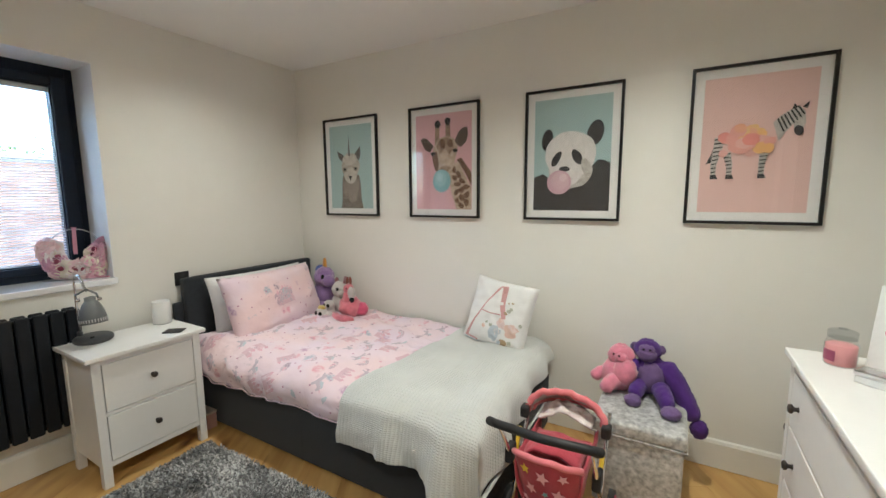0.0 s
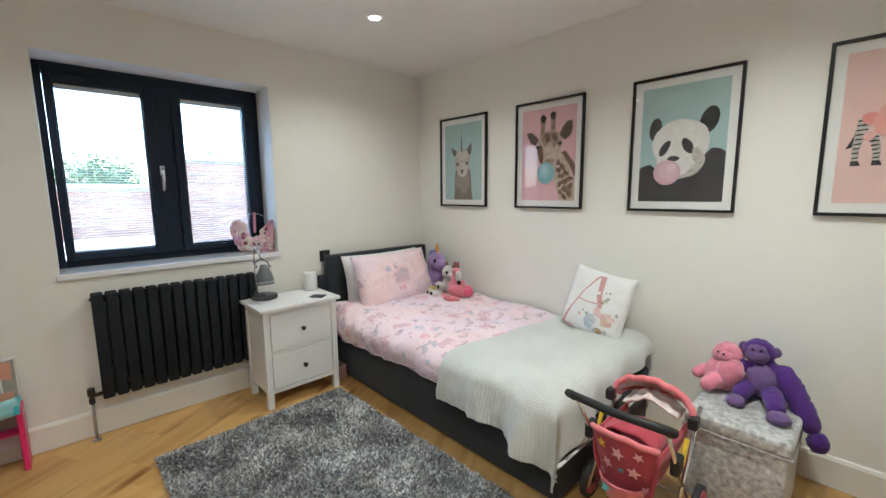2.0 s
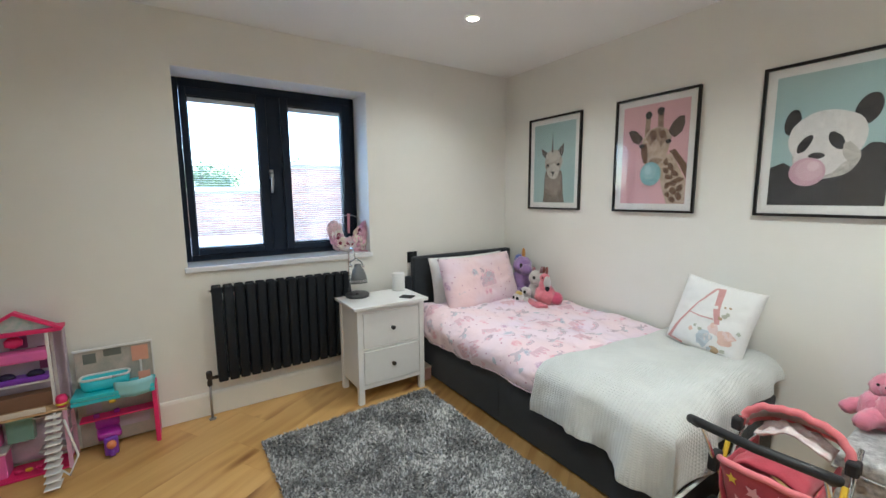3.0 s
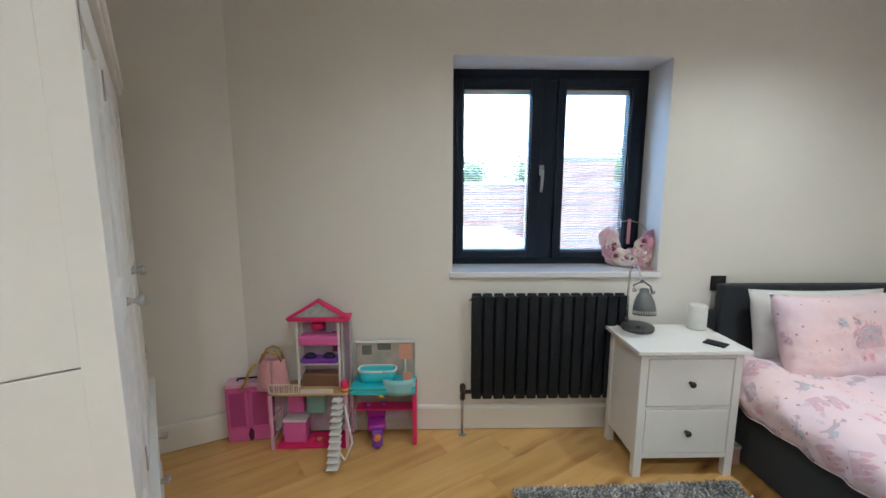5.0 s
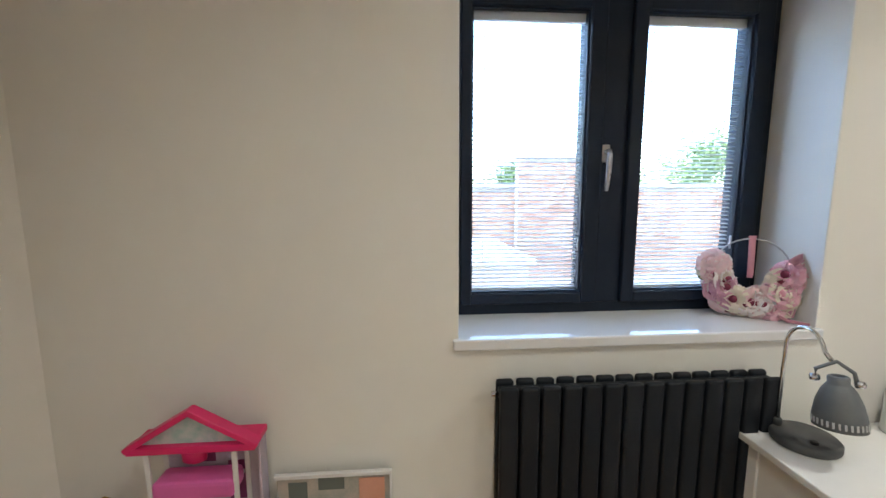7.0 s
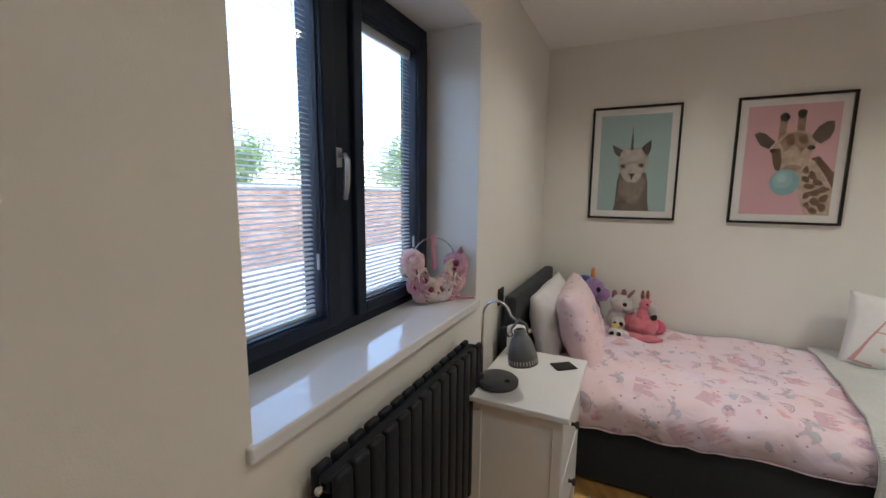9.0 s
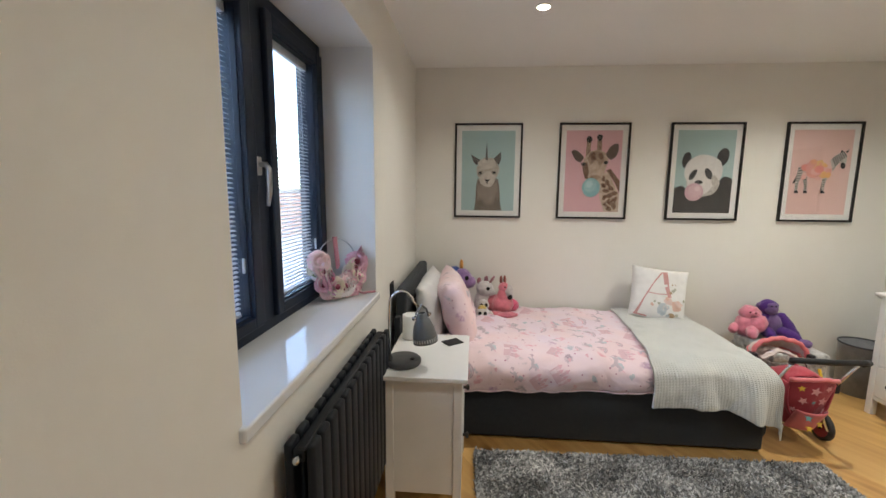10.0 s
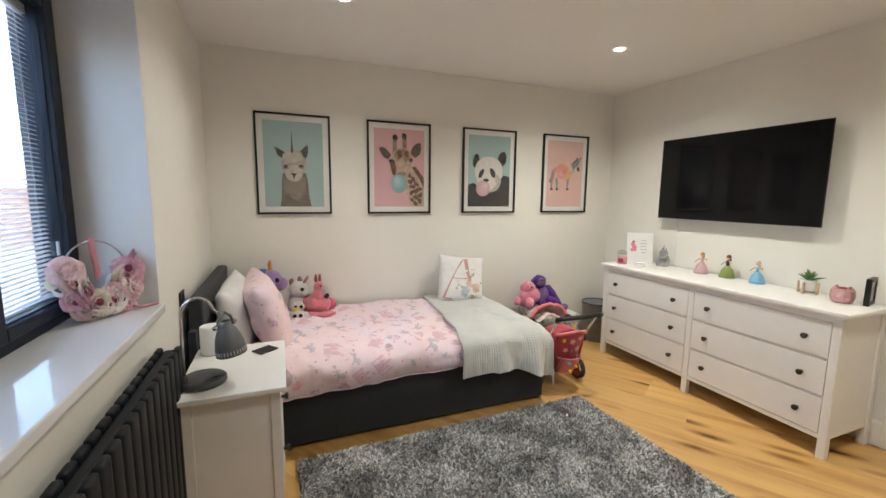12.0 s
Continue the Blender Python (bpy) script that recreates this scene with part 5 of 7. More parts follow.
for k in range(46):
    a, b = puffs.gauss(-0.035, 0.048), puffs.gauss(0.02, 0.034)
    a, b = max(-0.115, min(0.055, a)), max(-0.035, min(0.075, b))
    r = puffs.uniform(0.013, 0.034)
    tone = cloud_tones[puffs.choice((2, 3, 5, 2)) if (b > 0.035 and a > -0.06) or (a > 0.0 and b < -0.005) else puffs.choice((0, 1, 4, 0))]
    rows.append((*tone, E_(a, b, r, r * 0.9, 16, 0, 0.3, k)))
shapes(s, rows)

# ---- chest of drawers ----
dr = thing("chest_of_drawers", "long white six-drawer chest with dark knobs", "chest of drawers", pose(0, 0, 0))
DX0, DX1, DY0, DY1, DZ = 3.100, 3.556, -2.168, -0.455, 0.816
part("top", box(DX0, DX1, DY0, DY1, DZ - 0.024, DZ, 0.005), M["white"], dr)
part("moulding", box(DX0 + 0.012, DX1, DY0 + 0.012, DY1 - 0.012, DZ - 0.036, DZ - 0.025, 0.003), M["white"], dr)
fx, ex0, ex1 = DX0 + 0.018, DY0 + 0.03, DY1 - 0.03
midy = (ex0 + ex1) / 2
for x in (fx, DX1 - 0.045):
    for y in (ex0, midy - 0.02, ex1 - 0.04):
        part("leg", box(x, x + 0.04, y, y + 0.04, 0, DZ - 0.037, 0.003), M["white"], dr)
for y in (ex0 + 0.008, ex1 - 0.024):
    part("side_panel", box(fx + 0.04, DX1 - 0.045, y, y + 0.016, 0.11, DZ - 0.037, 0.002), M["white"], dr)
part("back_panel", box(DX1 - 0.012, DX1 - 0.004, ex0 + 0.04, ex1 - 0.04, 0.11, DZ - 0.037, 0), M["white"], dr)
part("base_board", box(fx + 0.03, DX1 - 0.02, ex0 + 0.024, ex1 - 0.024, 0.112, 0.126, 0), M["white"], dr)
for c0, c1 in ((ex0 + 0.04, midy - 0.02), (midy + 0.02, ex1 - 0.04)):
    for z0, z1 in ((0.108, 0.134), (0.338, 0.345), (0.546, 0.553), (0.755, DZ - 0.037)):
        part("rail", box(fx + 0.004, fx + 0.03, c0, c1, z0, z1, 0.001), M["white"], dr)
    for z0, z1 in ((0.136, 0.336), (0.347, 0.544), (0.555, 0.753)):
        d = part("drawer", box(fx + 0.001, fx + 0.022, c0 + 0.003, c1 - 0.003, z0 + 0.001, z1 - 0.001, 0.0025), M["white"], dr)
        for k in (-1, 1):
            round_knob(d, (fx + 0.001, (c0 + c1) / 2 + k * 0.275, (z0 + z1) / 2), (-1, 0, 0), 0.016)

# ---- television ----
tv = thing("television", "large black flat television on a wall bracket", "television", pose(0, 0, 0))
TX, TY0, TY1, TZ0, TZ1 = 3.50, -1.815, -0.665, 1.222, 1.868
part("casing", box(TX + 0.006, TX + 0.03, TY0 + 0.02, TY1 - 0.02, TZ0 + 0.02, TZ1 - 0.02, 0.006), M["black"], tv)
part("screen", box(TX, TX + 0.006, TY0 + 0.004, TY1 - 0.004, TZ0 + 0.006, TZ1 - 0.004, 0.001), M["screen"], tv, "dark glossy screen")
part("bezel", boxes([(TX - 0.002, TX + 0.008, TY0, TY0 + 0.004, TZ0, TZ1), (TX - 0.002, TX + 0.008, TY1 - 0.004, TY1, TZ0, TZ1), (TX - 0.002, TX + 0.008, TY0 + 0.004, TY1 - 0.004, TZ0, TZ0 + 0.006), (TX - 0.002, TX + 0.008, TY0 + 0.004, TY1 - 0.004, TZ1 - 0.004, TZ1)], 0.0008), M["frame_black"], tv)
part("bracket", boxes([(TX + 0.03, RX - 0.001, -1.36, -1.12, 1.42, 1.66), (TX + 0.03, TX + 0.05, -1.45, -1.03, 1.45, 1.48), (TX + 0.03, TX + 0.05, -1.45, -1.03, 1.60, 1.63)], 0.002), M["steel"], tv)
tr = thing("cable_trunking", "white cable cover running down the wall under the television", "cable cover", pose(0, 0, 0))
part("cover", box(RX - 0.012, RX - 0.0005, -0.80, -0.775, 0.83, 1.30, 0.003), M["white"], tr)

# ---- rug ----
rug = thing("shag_rug", "shaggy silver-grey rug lying beside the bed", "rug", pose(1.435, -1.68, 0, 0, 0, 1.5))
RW, RD = 1.83, 1.06
part("backing", box(-RW / 2, RW / 2, -RD / 2, RD / 2, 0.001, 0.014, 0.004), M["rug_base"], rug)
rg = np.random.RandomState(7)
verts, faces = [], []
for k in range(42000):
    x, y = rg.uniform(-RW / 2, RW / 2), rg.uniform(-RD / 2, RD / 2)
    if k < 5200:
        e = rg.randint(4)
        j = rg.uniform(-0.006, 0.02)
        x, y = ((x, RD / 2 - j), (x, j - RD / 2), (RW / 2 - j, y), (j - RW / 2, y))[e]
    a = 5.5 * noise.noise((x * 5, y * 5, 0.5)) + rg.normal(0, 1.6)
    ln, hgt = rg.uniform(0.006, 0.020), rg.uniform(0.012, 0.026)
    w = rg.uniform(0.0026, 0.0050)
    dx, dy = math.cos(a), math.sin(a)
    i = len(verts)
    for f, ww in ((0.0, 1.0), (0.55, 1.1), (1.0, 0.35)):
        hx, hy, hz = x + dx * ln * f * f, y + dy * ln * f * f, 0.010 + hgt * (f - 0.25 * f * f)
        verts += [(hx - dy * w * ww, hy + dx * w * ww, hz), (hx + dy * w * ww, hy - dx * w * ww, hz)]
    faces += [(i, i + 1, i + 3, i + 2), (i + 2, i + 3, i + 5, i + 4)]
me = bpy.data.meshes.new("pile")
me.from_pydata(verts, [], faces)
me.materials.append(M["pile"])
pile = tagged(new("pile", me), "", "", "", "stuff")
pile.parent = rug

# ---- wardrobe ----
WT = pose(0.402, -3.942, 0, 0, 0, 34.8)
wd = thing("wardrobe", "white painted three-door wardrobe with turned steel knobs", "wardrobe", WT)
WW, WD, WH = 1.428, 0.50, 1.85
part("carcass", boxes([(0.02, WW - 0.02, -WD + 0.002, -WD + 0.014, 0.06, WH - 0.06), (0.0, 0.02, -WD, -0.024, 0.0, WH - 0.05), (0.02, WW - 0.02, -WD + 0.014, -0.024, 0.06, 0.08), (0.02, WW - 0.02, -WD + 0.014, -0.024, WH - 0.08, WH - 0.06), (0.02, WW - 0.02, -WD + 0.014, -0.024, 0.50, 0.52)]), M["white"], wd)
for z0, z1 in ((0.0, 1.1185), (1.1215, WH - 0.05)):
    part("end_panel", box(WW - 0.018, WW, -WD, -0.001, z0, z1, 0.0012), M["white"], wd)
part("end_lining", boxes([(WW - 0.024, WW - 0.0185, -WD + 0.015, -0.026, 0.08, WH - 0.08)]), M["white"], wd)
part("end_stile", box(WW - 0.03, WW + 0.0012, -0.048, 0.0004, 0.0, WH - 0.052, 0.0015), M["white"], wd)
part("cornice", plate([(-0.02, -WD), (WW + 0.02, -WD), (WW + 0.02, 0.022), (-0.02, 0.022)], WH - 0.03, WH, 0.006), M["white"], wd)
part("cornice_step", box(-0.008, WW + 0.008, -WD, 0.012, WH - 0.055, WH - 0.031, 0.004), M["white"], wd)
part("plinth", box(-0.006, WW + 0.004, -WD, 0.014, 0.0, 0.09, 0.004), M["white"], wd)
dw = (WW - 0.044) / 3
for k in range(3):
    x0 = 0.022 + k * dw
    x1 = x0 + dw - 0.003
    z0, z1 = 0.535, WH - 0.075
    st = 0.075
    d = part("door", boxes([(x0, x0 + st, -0.023, -0.002, z0, z1), (x1 - st, x1, -0.023, -0.002, z0, z1), (x0 + st, x1 - st, -0.023, -0.002, z0, z0 + 0.09), (x0 + st, x1 - st, -0.023, -0.002, z1 - 0.085, z1), (x0 + st, x1 - st, -0.023, -0.002, 1.105, 1.19)], 0.0025), M["white"], wd)
    for p0, p1 in ((z0 + 0.09, 1.105), (1.19, z1 - 0.085)):
        part("panel", box(x0 + st - 0.004, x1 - st + 0.004, -0.020, -0.012, p0 - 0.004, p1 + 0.004, 0.002), M["white"], d)
    kx = x0 + 0.032 if k > 0 else x1 - 0.032
    kb = turned([(0.012, 0), (0.010, 0.004), (0.006, 0.011), (0.007, 0.017), (0.013, 0.024), (0.016, 0.031), (0.014, 0.038), (0.007, 0.042)], 20)
    bmesh.ops.transform(kb, matrix=pose(kx, -0.002, 1.118, -90, 0, 0), verts=kb.verts)
    part("knob", kb, M["steel"], d, "brushed steel turned knob", True)
    hx = x1 + 0.0005 if k > 0 else x0 - 0.0005
    for z in (0.66, 1.65):
        part("hinge", box(hx - 0.006, hx + 0.006, -0.003, 0.002, z - 0.035, z + 0.035, 0.001), M["steel"], d)
for k in range(2):
    x0 = 0.022 + k * (WW - 0.044) / 2
    x1 = x0 + (WW - 0.044) / 2 - 0.004
    d = part("drawer", box(x0, x1, -0.02, 0.010, 0.10, 0.505, 0.004), M["white"], wd)
    for j in (-1, 1):
        kb = turned([(0.013, 0), (0.008, 0.006), (0.015, 0.024), (0.017, 0.034), (0.008, 0.040)], 16)
        bmesh.ops.transform(kb, matrix=pose((x0 + x1) / 2 + j * 0.17, 0.010, 0.32, -90, 0, 0), verts=kb.verts)
        part("knob", kb, M["steel"], d, "brushed steel turned knob", True)
part("ledge", box(-0.004, WW + 0.003, -0.024, 0.022, 0.507, 0.525, 0.004), M["white"], wd)

# ---- storage ottoman and the toys on it ----
ot = thing("storage_ottoman", "square storage ottoman in crushed silver velvet", "ottoman", pose(2.63, -0.34, 0))
VEL = mat("crushed_velvet", (0.17, 0.17, 0.168), (0.66, 0.66, 0.65), 46, 0.42, 0.7, 60, sheen=0.5, detail=7)
part("body", box(-0.175, 0.175, -0.20, 0.19, 0.004, 0.335, 0.012, 3), VEL, ot, "", True)
part("lid", box(-0.185, 0.185, -0.21, 0.20, 0.337, 0.405, 0.02, 4), VEL, ot, "padded velvet lid", True)
part("piping", tube([(-0.186, -0.211, 0.34), (0.186, -0.211, 0.34), (0.186, 0.201, 0.34), (-0.186, 0.201, 0.34), (-0.186, -0.211, 0.34)], 0.004, 6), VEL, ot)
plush("pink_plush_toy", "bubblegum pink plush toy slumped on the ottoman", [((0, 0, 0.075), (0.085, 0.075, 0.088), 0), ((0.005, 0.01, 0.165), (0.068, 0.06, 0.060), 0), ((0.035, -0.025, 0.172), (0.035, 0.03, 0.026), 0), ((0.055, -0.02, 0.105), (0.06, 0.05, 0.07), 0, (0, 25, 0)), ((0.012, -0.052, 0.188), (0.006, 0.005, 0.006), 1), ((0.045, -0.05, 0.188), (0.006, 0.005, 0.006), 1), ((0.062, 0.02, 0.175), (0.012, 0.018, 0.020), 0)] + limb((-0.06, -0.02, 0.06), (-0.085, -0.09, 0.028), 0.034, 0.026, 0) + limb((0.03, -0.04, 0.06), (0.045, -0.14, 0.026), 0.040, 0.028, 0), [hotp, eye], pose(2.51, -0.19, 0.405, 0, 0, -38))
for nm in ("purple_plush", "pale_purple_plush"):
    M[nm].node_tree.nodes["Principled BSDF"].inputs["Sheen Weight"].default_value = 0.15
plush("purple_plush_toy", "long-armed purple plush toy sitting on the ottoman", [((0, 0, 0.10), (0.078, 0.068, 0.10), 0), ((0.004, -0.040, 0.098), (0.058, 0.040, 0.074), 1), ((-0.02, -0.01, 0.222), (0.060, 0.054, 0.054), 0), ((-0.02, -0.042, 0.212), (0.044, 0.032, 0.036), 1), ((-0.02, -0.045, 0.238), (0.036, 0.024, 0.022), 1), ((-0.034, -0.066, 0.240), (0.006, 0.005, 0.006), 2), ((-0.006, -0.066, 0.240), (0.006, 0.005, 0.006), 2), ((-0.078, 0, 0.228), (0.018, 0.012, 0.02), 1), ((0.04, 0, 0.228), (0.018, 0.012, 0.02), 1)] + limb((-0.04, -0.03, 0.05), (-0.06, -0.15, 0.03), 0.040, 0.030, 0) + [((-0.062, -0.175, 0.026), (0.036, 0.032, 0.026), 1)] + limb((0.04, -0.04, 0.05), (0.085, -0.20, 0.03), 0.042, 0.031, 0) + [((0.095, -0.225, 0.026), (0.040, 0.036, 0.026), 1)] + limb((0.05, 0.0, 0.17), (0.20, -0.065, -0.07), 0.046, 0.040, 0) + [((0.212, -0.07, -0.095), (0.036, 0.034, 0.042), 0)] + limb((-0.06, -0.01, 0.16), (-0.10, -0.06, 0.07), 0.034, 0.028, 0), [purp, purl, eye], pose(2.655, -0.185, 0.405))

# ---- doll's pram ----
pr = thing("doll_pram", "red fabric doll pram printed with stars", "toy pram", pose(2.365, -0.78, 0))
RED = mat("red_pram_fabric", (0.44, 0.048, 0.075), (0.33, 0.032, 0.052), 14, 0.8, 0.4, 200, sheen=0.2)
CORAL = mat("coral_fabric", (0.72, 0.20, 0.22), (0.62, 0.16, 0.18), 12, 0.85, 0.3, 200, sheen=0.2)
for s in (-1, 1):
    x = 0.165 * s
    part("frame_tube", tube([(x, -0.27, 0.555), (x, -0.14, 0.36), (x, 0.05, 0.10)], 0.008, 10), M["chrome"], pr, "", True)
    part("frame_tube", tube([(x, 0.13, 0.49), (x, 0.0, 0.30), (x, -0.14, 0.09)], 0.008, 10), M["chrome"], pr, "", True)
    part("joint", box(x - 0.016, x + 0.016, -0.165, -0.105, 0.33, 0.40, 0.008), M["black"], pr)
    part("hood_joint", box(x - 0.018, x + 0.018, 0.02, 0.07, 0.43, 0.48, 0.008), M["black"], pr)
    part("yellow_clip", tube([(x, -0.07, 0.33), (x, -0.03, 0.42)], 0.009, 8), flat("yellow_plastic", (0.72, 0.50, 0.04), 0.4), pr)
    for y in (-0.07, 0.10):
        w = part("wheel", cyl((x + s * 0.012, y, 0.082), (x + s * 0.036, y, 0.082), 0.080, None, 28), M["rubber"], pr, "", True)
        part("hub", cyl((x + s * 0.010, y, 0.082), (x + s * 0.040, y, 0.082), 0.060, None, 24), flat("pink_hub", (0.42, 0.05, 0.10), 0.4), w, "dark pink wheel disc")
        part("cap", cyl((x + s * 0.008, y, 0.082), (x + s * 0.045, y, 0.082), 0.016, None, 14), M["black"], w)
for y in (-0.07, 0.10):
    part("axle", cyl((-0.19, y, 0.082), (0.19, y, 0.082), 0.006), M["chrome"], pr)
part("handlebar", tube([(-0.175, -0.265, 0.548), (-0.192, -0.285, 0.566), (-0.15, -0.305, 0.575), (0.0, -0.312, 0.572), (0.15, -0.305, 0.575), (0.192, -0.285, 0.566), (0.175, -0.265, 0.548)], 0.016, 12), M["black"], pr, "black foam grip", True)


PW = 0.125


def tub(u, v):
    """Sagging seat sling: u round from side to side, v down its length."""
    a = math.pi * u
    y = -0.20 + 0.33 * v
    dep = 0.24 - 0.07 * v + 0.02 * math.sin(math.pi * v)
    return (-PW * math.cos(a) * (1 + 0.04 * noise.noise((u * 5, v * 5, 3))), y + 0.03 * math.sin(a) * (0.5 - v), 0.40 - dep * math.sin(a) ** 0.75 + 0.008 * noise.noise((u * 6, v * 6, 1)))


def back_fn(u, v):
    """Outer back of the sling under the handle, drawn in towards its foot."""
    w = PW * (1.0 - 0.30 * v ** 1.5)
    bulge = 0.045 * math.sin(math.pi * u) ** 0.7
    return (-w + 2 * w * u, -0.205 + 0.075 * v - bulge + 0.006 * noise.noise((u * 6, v * 6, 2)), 0.425 + 0.022 * math.sin(math.pi * u) * (1 - v) ** 2 - 0.29 * v + 0.004 * noise.noise((u * 7, v * 5, 5)))


part("seat_sling", thicken(grid_sheet(28, 18, tub), 0.008), RED, pr, "", True)
part("back_panel", thicken(grid_sheet(20, 18, back_fn), 0.008), RED, pr, "", True)
part("back_lip", tube([Vector(back_fn(i / 18, 0)) for i in range(19)], 0.012, 8), CORAL, pr, "coral padded lip", True)
part("pocket", thicken(grid_sheet(12, 10, lambda u, v: (-0.085 + 0.17 * u, -0.218 + 0.075 * v - 0.052 * math.sin(math.pi * u) ** 0.6, 0.255 - 0.135 * v)), 0.006), CORAL, pr, "coral storage pocket", True)


def seat_fn(u, v):
    """Padded liner, humped like a folded quilt inside the sling."""
    a = math.pi * u
    hump = 0.075 * math.sin(a) ** 0.8 * math.sin(math.pi * min(1, 0.25 + 0.75 * v)) ** 0.7
    return (-0.108 * math.cos(a), -0.175 + 0.23 * v + 0.008 * noise.noise((u * 4, v * 5, 7)), 0.375 + hump + 0.012 * noise.noise((u * 5, v * 4, 4)))


part("seat_liner", thicken(grid_sheet(22, 18, seat_fn), 0.010), RED, pr, "red starred quilted liner", True)
part("liner_piping", tube([Vector(seat_fn(i / 16, 1.0)) for i in range(17)], 0.009, 8), CORAL, pr, "", True)


def hood(u, v):
    """Arched hood: v runs from the front rim back to its folded tail."""
    a = math.pi * u
    lean = radians(8 + 74 * v)
    q = 0.112 * math.sin(a) ** 0.8
    return (-0.158 * math.cos(a) * (1 - 0.08 * v), 0.055 + q * math.sin(lean) * 1.1 + 0.03 * v, 0.452 + q * math.cos(lean) + 0.005 * noise.noise((u * 9, v * 5, 6)))


part("hood", thicken(grid_sheet(26, 14, hood), 0.007), mat("hood_lining", (0.74, 0.69, 0.66), (0.50, 0.36, 0.34), 17, 0.85, 0.4, 120), pr, "folded hood with pale patterned lining", True)
part("hood_rim", tube([Vector(hood(i / 24, 0.0)) + Vector((0, 0, 0.004 * math.sin(i * 2.1))) for i in range(25)], 0.014, 10), CORAL, pr, "coral padded hood rim", True)
part("hood_rim", tube([Vector(hood(i / 24, 1.0)) for i in range(25)], 0.012, 8), CORAL, pr, "", True)
part("doll_blanket", thicken(grid_sheet(18, 14, lambda u, v: (-0.11 + 0.22 * u, 0.04 + 0.11 * v, 0.448 + 0.04 * math.sin(math.pi * u) + 0.028 * noise.noise((u * 6, v * 5, 8)))), 0.008), mat("patterned_cotton", (0.76, 0.71, 0.68), (0.50, 0.38, 0.36), 24, 0.9), pr, "crumpled patterned cotton", True)


def star_poly(r, rot=0):
    return [((r if k % 2 == 0 else r * 0.45) * math.sin(radians(36 * k + rot)), (r if k % 2 == 0 else r * 0.45) * math.cos(radians(36 * k + rot))) for k in range(10)]


scol = [flat("star_yellow", (0.80, 0.55, 0.06), 0.7), flat("star_pink", (0.80, 0.42, 0.45), 0.7), flat("star_teal", (0.14, 0.38, 0.42), 0.7)]


def star_on(fn, u, v, r, c, turn_deg, lift):
    """A printed star laid on a cloth sheet fn."""
    p = Vector(fn(u, v))
    dx, dy = Vector(fn(u + 0.03, v)) - p, Vector(fn(u, v - 0.03)) - p
    n = dx.cross(dy).normalized()
    dx.normalize()
    o = part("star", plate(star_poly(r, turn_deg), 0, 0.0015), scol[c], pr)
    o.matrix_basis = Matrix.Translation(p + n * lift) @ Matrix((dx, n.cross(dx), n)).transposed().to_4x4()


for k, (u, v, r, c) in enumerate([(0.2, 0.17, 0.020, 0), (0.47, 0.22, 0.028, 1), (0.76, 0.17, 0.021, 1), (0.28, 0.42, 0.024, 1), (0.70, 0.42, 0.027, 1), (0.14, 0.62, 0.018, 1), (0.87, 0.64, 0.020, 1), (0.5, 0.44, 0.013, 2)]):
    star_on(back_fn, u, v, r, c, 17 * k, 0.006)
for k, (u, v, r, c) in enumerate([(0.32, 0.42, 0.022, 1), (0.62, 0.50, 0.023, 1), (0.45, 0.80, 0.020, 1), (0.76, 0.80, 0.018, 0)]):
    star_on(seat_fn, u, v, r, c, 23 * k, 0.008)
for x, z, c in ((-0.04, 0.225, 2), (0.04, 0.180, 0), (0.0, 0.145, 0)):
    o = part("star", plate(star_poly(0.022, 9), 0, 0.0015), scol[c], pr)
    v = (0.255 - z) / 0.135
    o.matrix_basis = pose(x, -0.218 + 0.075 * v - 0.052 * math.sin(math.pi * (x + 0.085) / 0.17) ** 0.6 - 0.009, z, 90 - 28, 0, x * 250)

# ---- laundry bin ----
bn = thing("fabric_bin", "round grey fabric storage bin in the corner", "bin", pose(3.325, -0.20, 0))
part("tub", turned([(0.125, 0.0), (0.130, 0.004), (0.142, 0.37), (0.145, 0.375), (0.139, 0.376), (0.127, 0.02), (0.02, 0.018)], 36), mat("grey_felt_bin", (0.17, 0.17, 0.18), (0.25, 0.25, 0.26), 20, 0.9, 0.5, 300, sheen=0.3), bn, "", True)
part("rim_band", tube([(0.143 * math.cos(a), 0.143 * math.sin(a), 0.372) for a in [2 * math.pi * i / 32 for i in range(33)]], 0.006, 8), flat("dark_band", (0.05, 0.05, 0.055)), bn, "", True)

# ---- things on the chest of drawers ----
clear = glass_mat("clear_jar_glass", (0.95, 0.95, 0.95))
jar = thing("candle_jar", "pink wax candle in a lidded glass jar", "candle", pose(3.222, -0.572, DZ + 0.0005))
part("wax", turned([(0.038, 0.003), (0.040, 0.006), (0.040, 0.068), (0.034, 0.071)], 30), mat("pink_wax", (0.70, 0.32, 0.32), (0.64, 0.27, 0.28), 8, 0.4), jar, "", True)
g = part("glass", turned([(0.040, 0.0), (0.0425, 0.004), (0.0425, 0.072), (0.037, 0.084), (0.037, 0.090)], 30), clear, jar, "", True)
g.visible_shadow = False
g = part("lid", turned([(0.038, 0.091), (0.038, 0.112), (0.034, 0.116), (0.010, 0.117), (0.012, 0.124)], 30), glass_mat("lid_glass", (0.88, 0.90, 0.90)), jar, "clear glass lid", True)
g.visible_shadow = False
part("jar_label", thicken(grid_sheet(12, 2, lambda u, v: (0.0428 * math.cos(radians(175 + 62 * u)), 0.0428 * math.sin(radians(175 + 62 * u)), 0.016 + 0.036 * v)), 0.0004), flat("plum_label", (0.30, 0.06, 0.12), 0.5), jar, "plum and pale pink paper label")
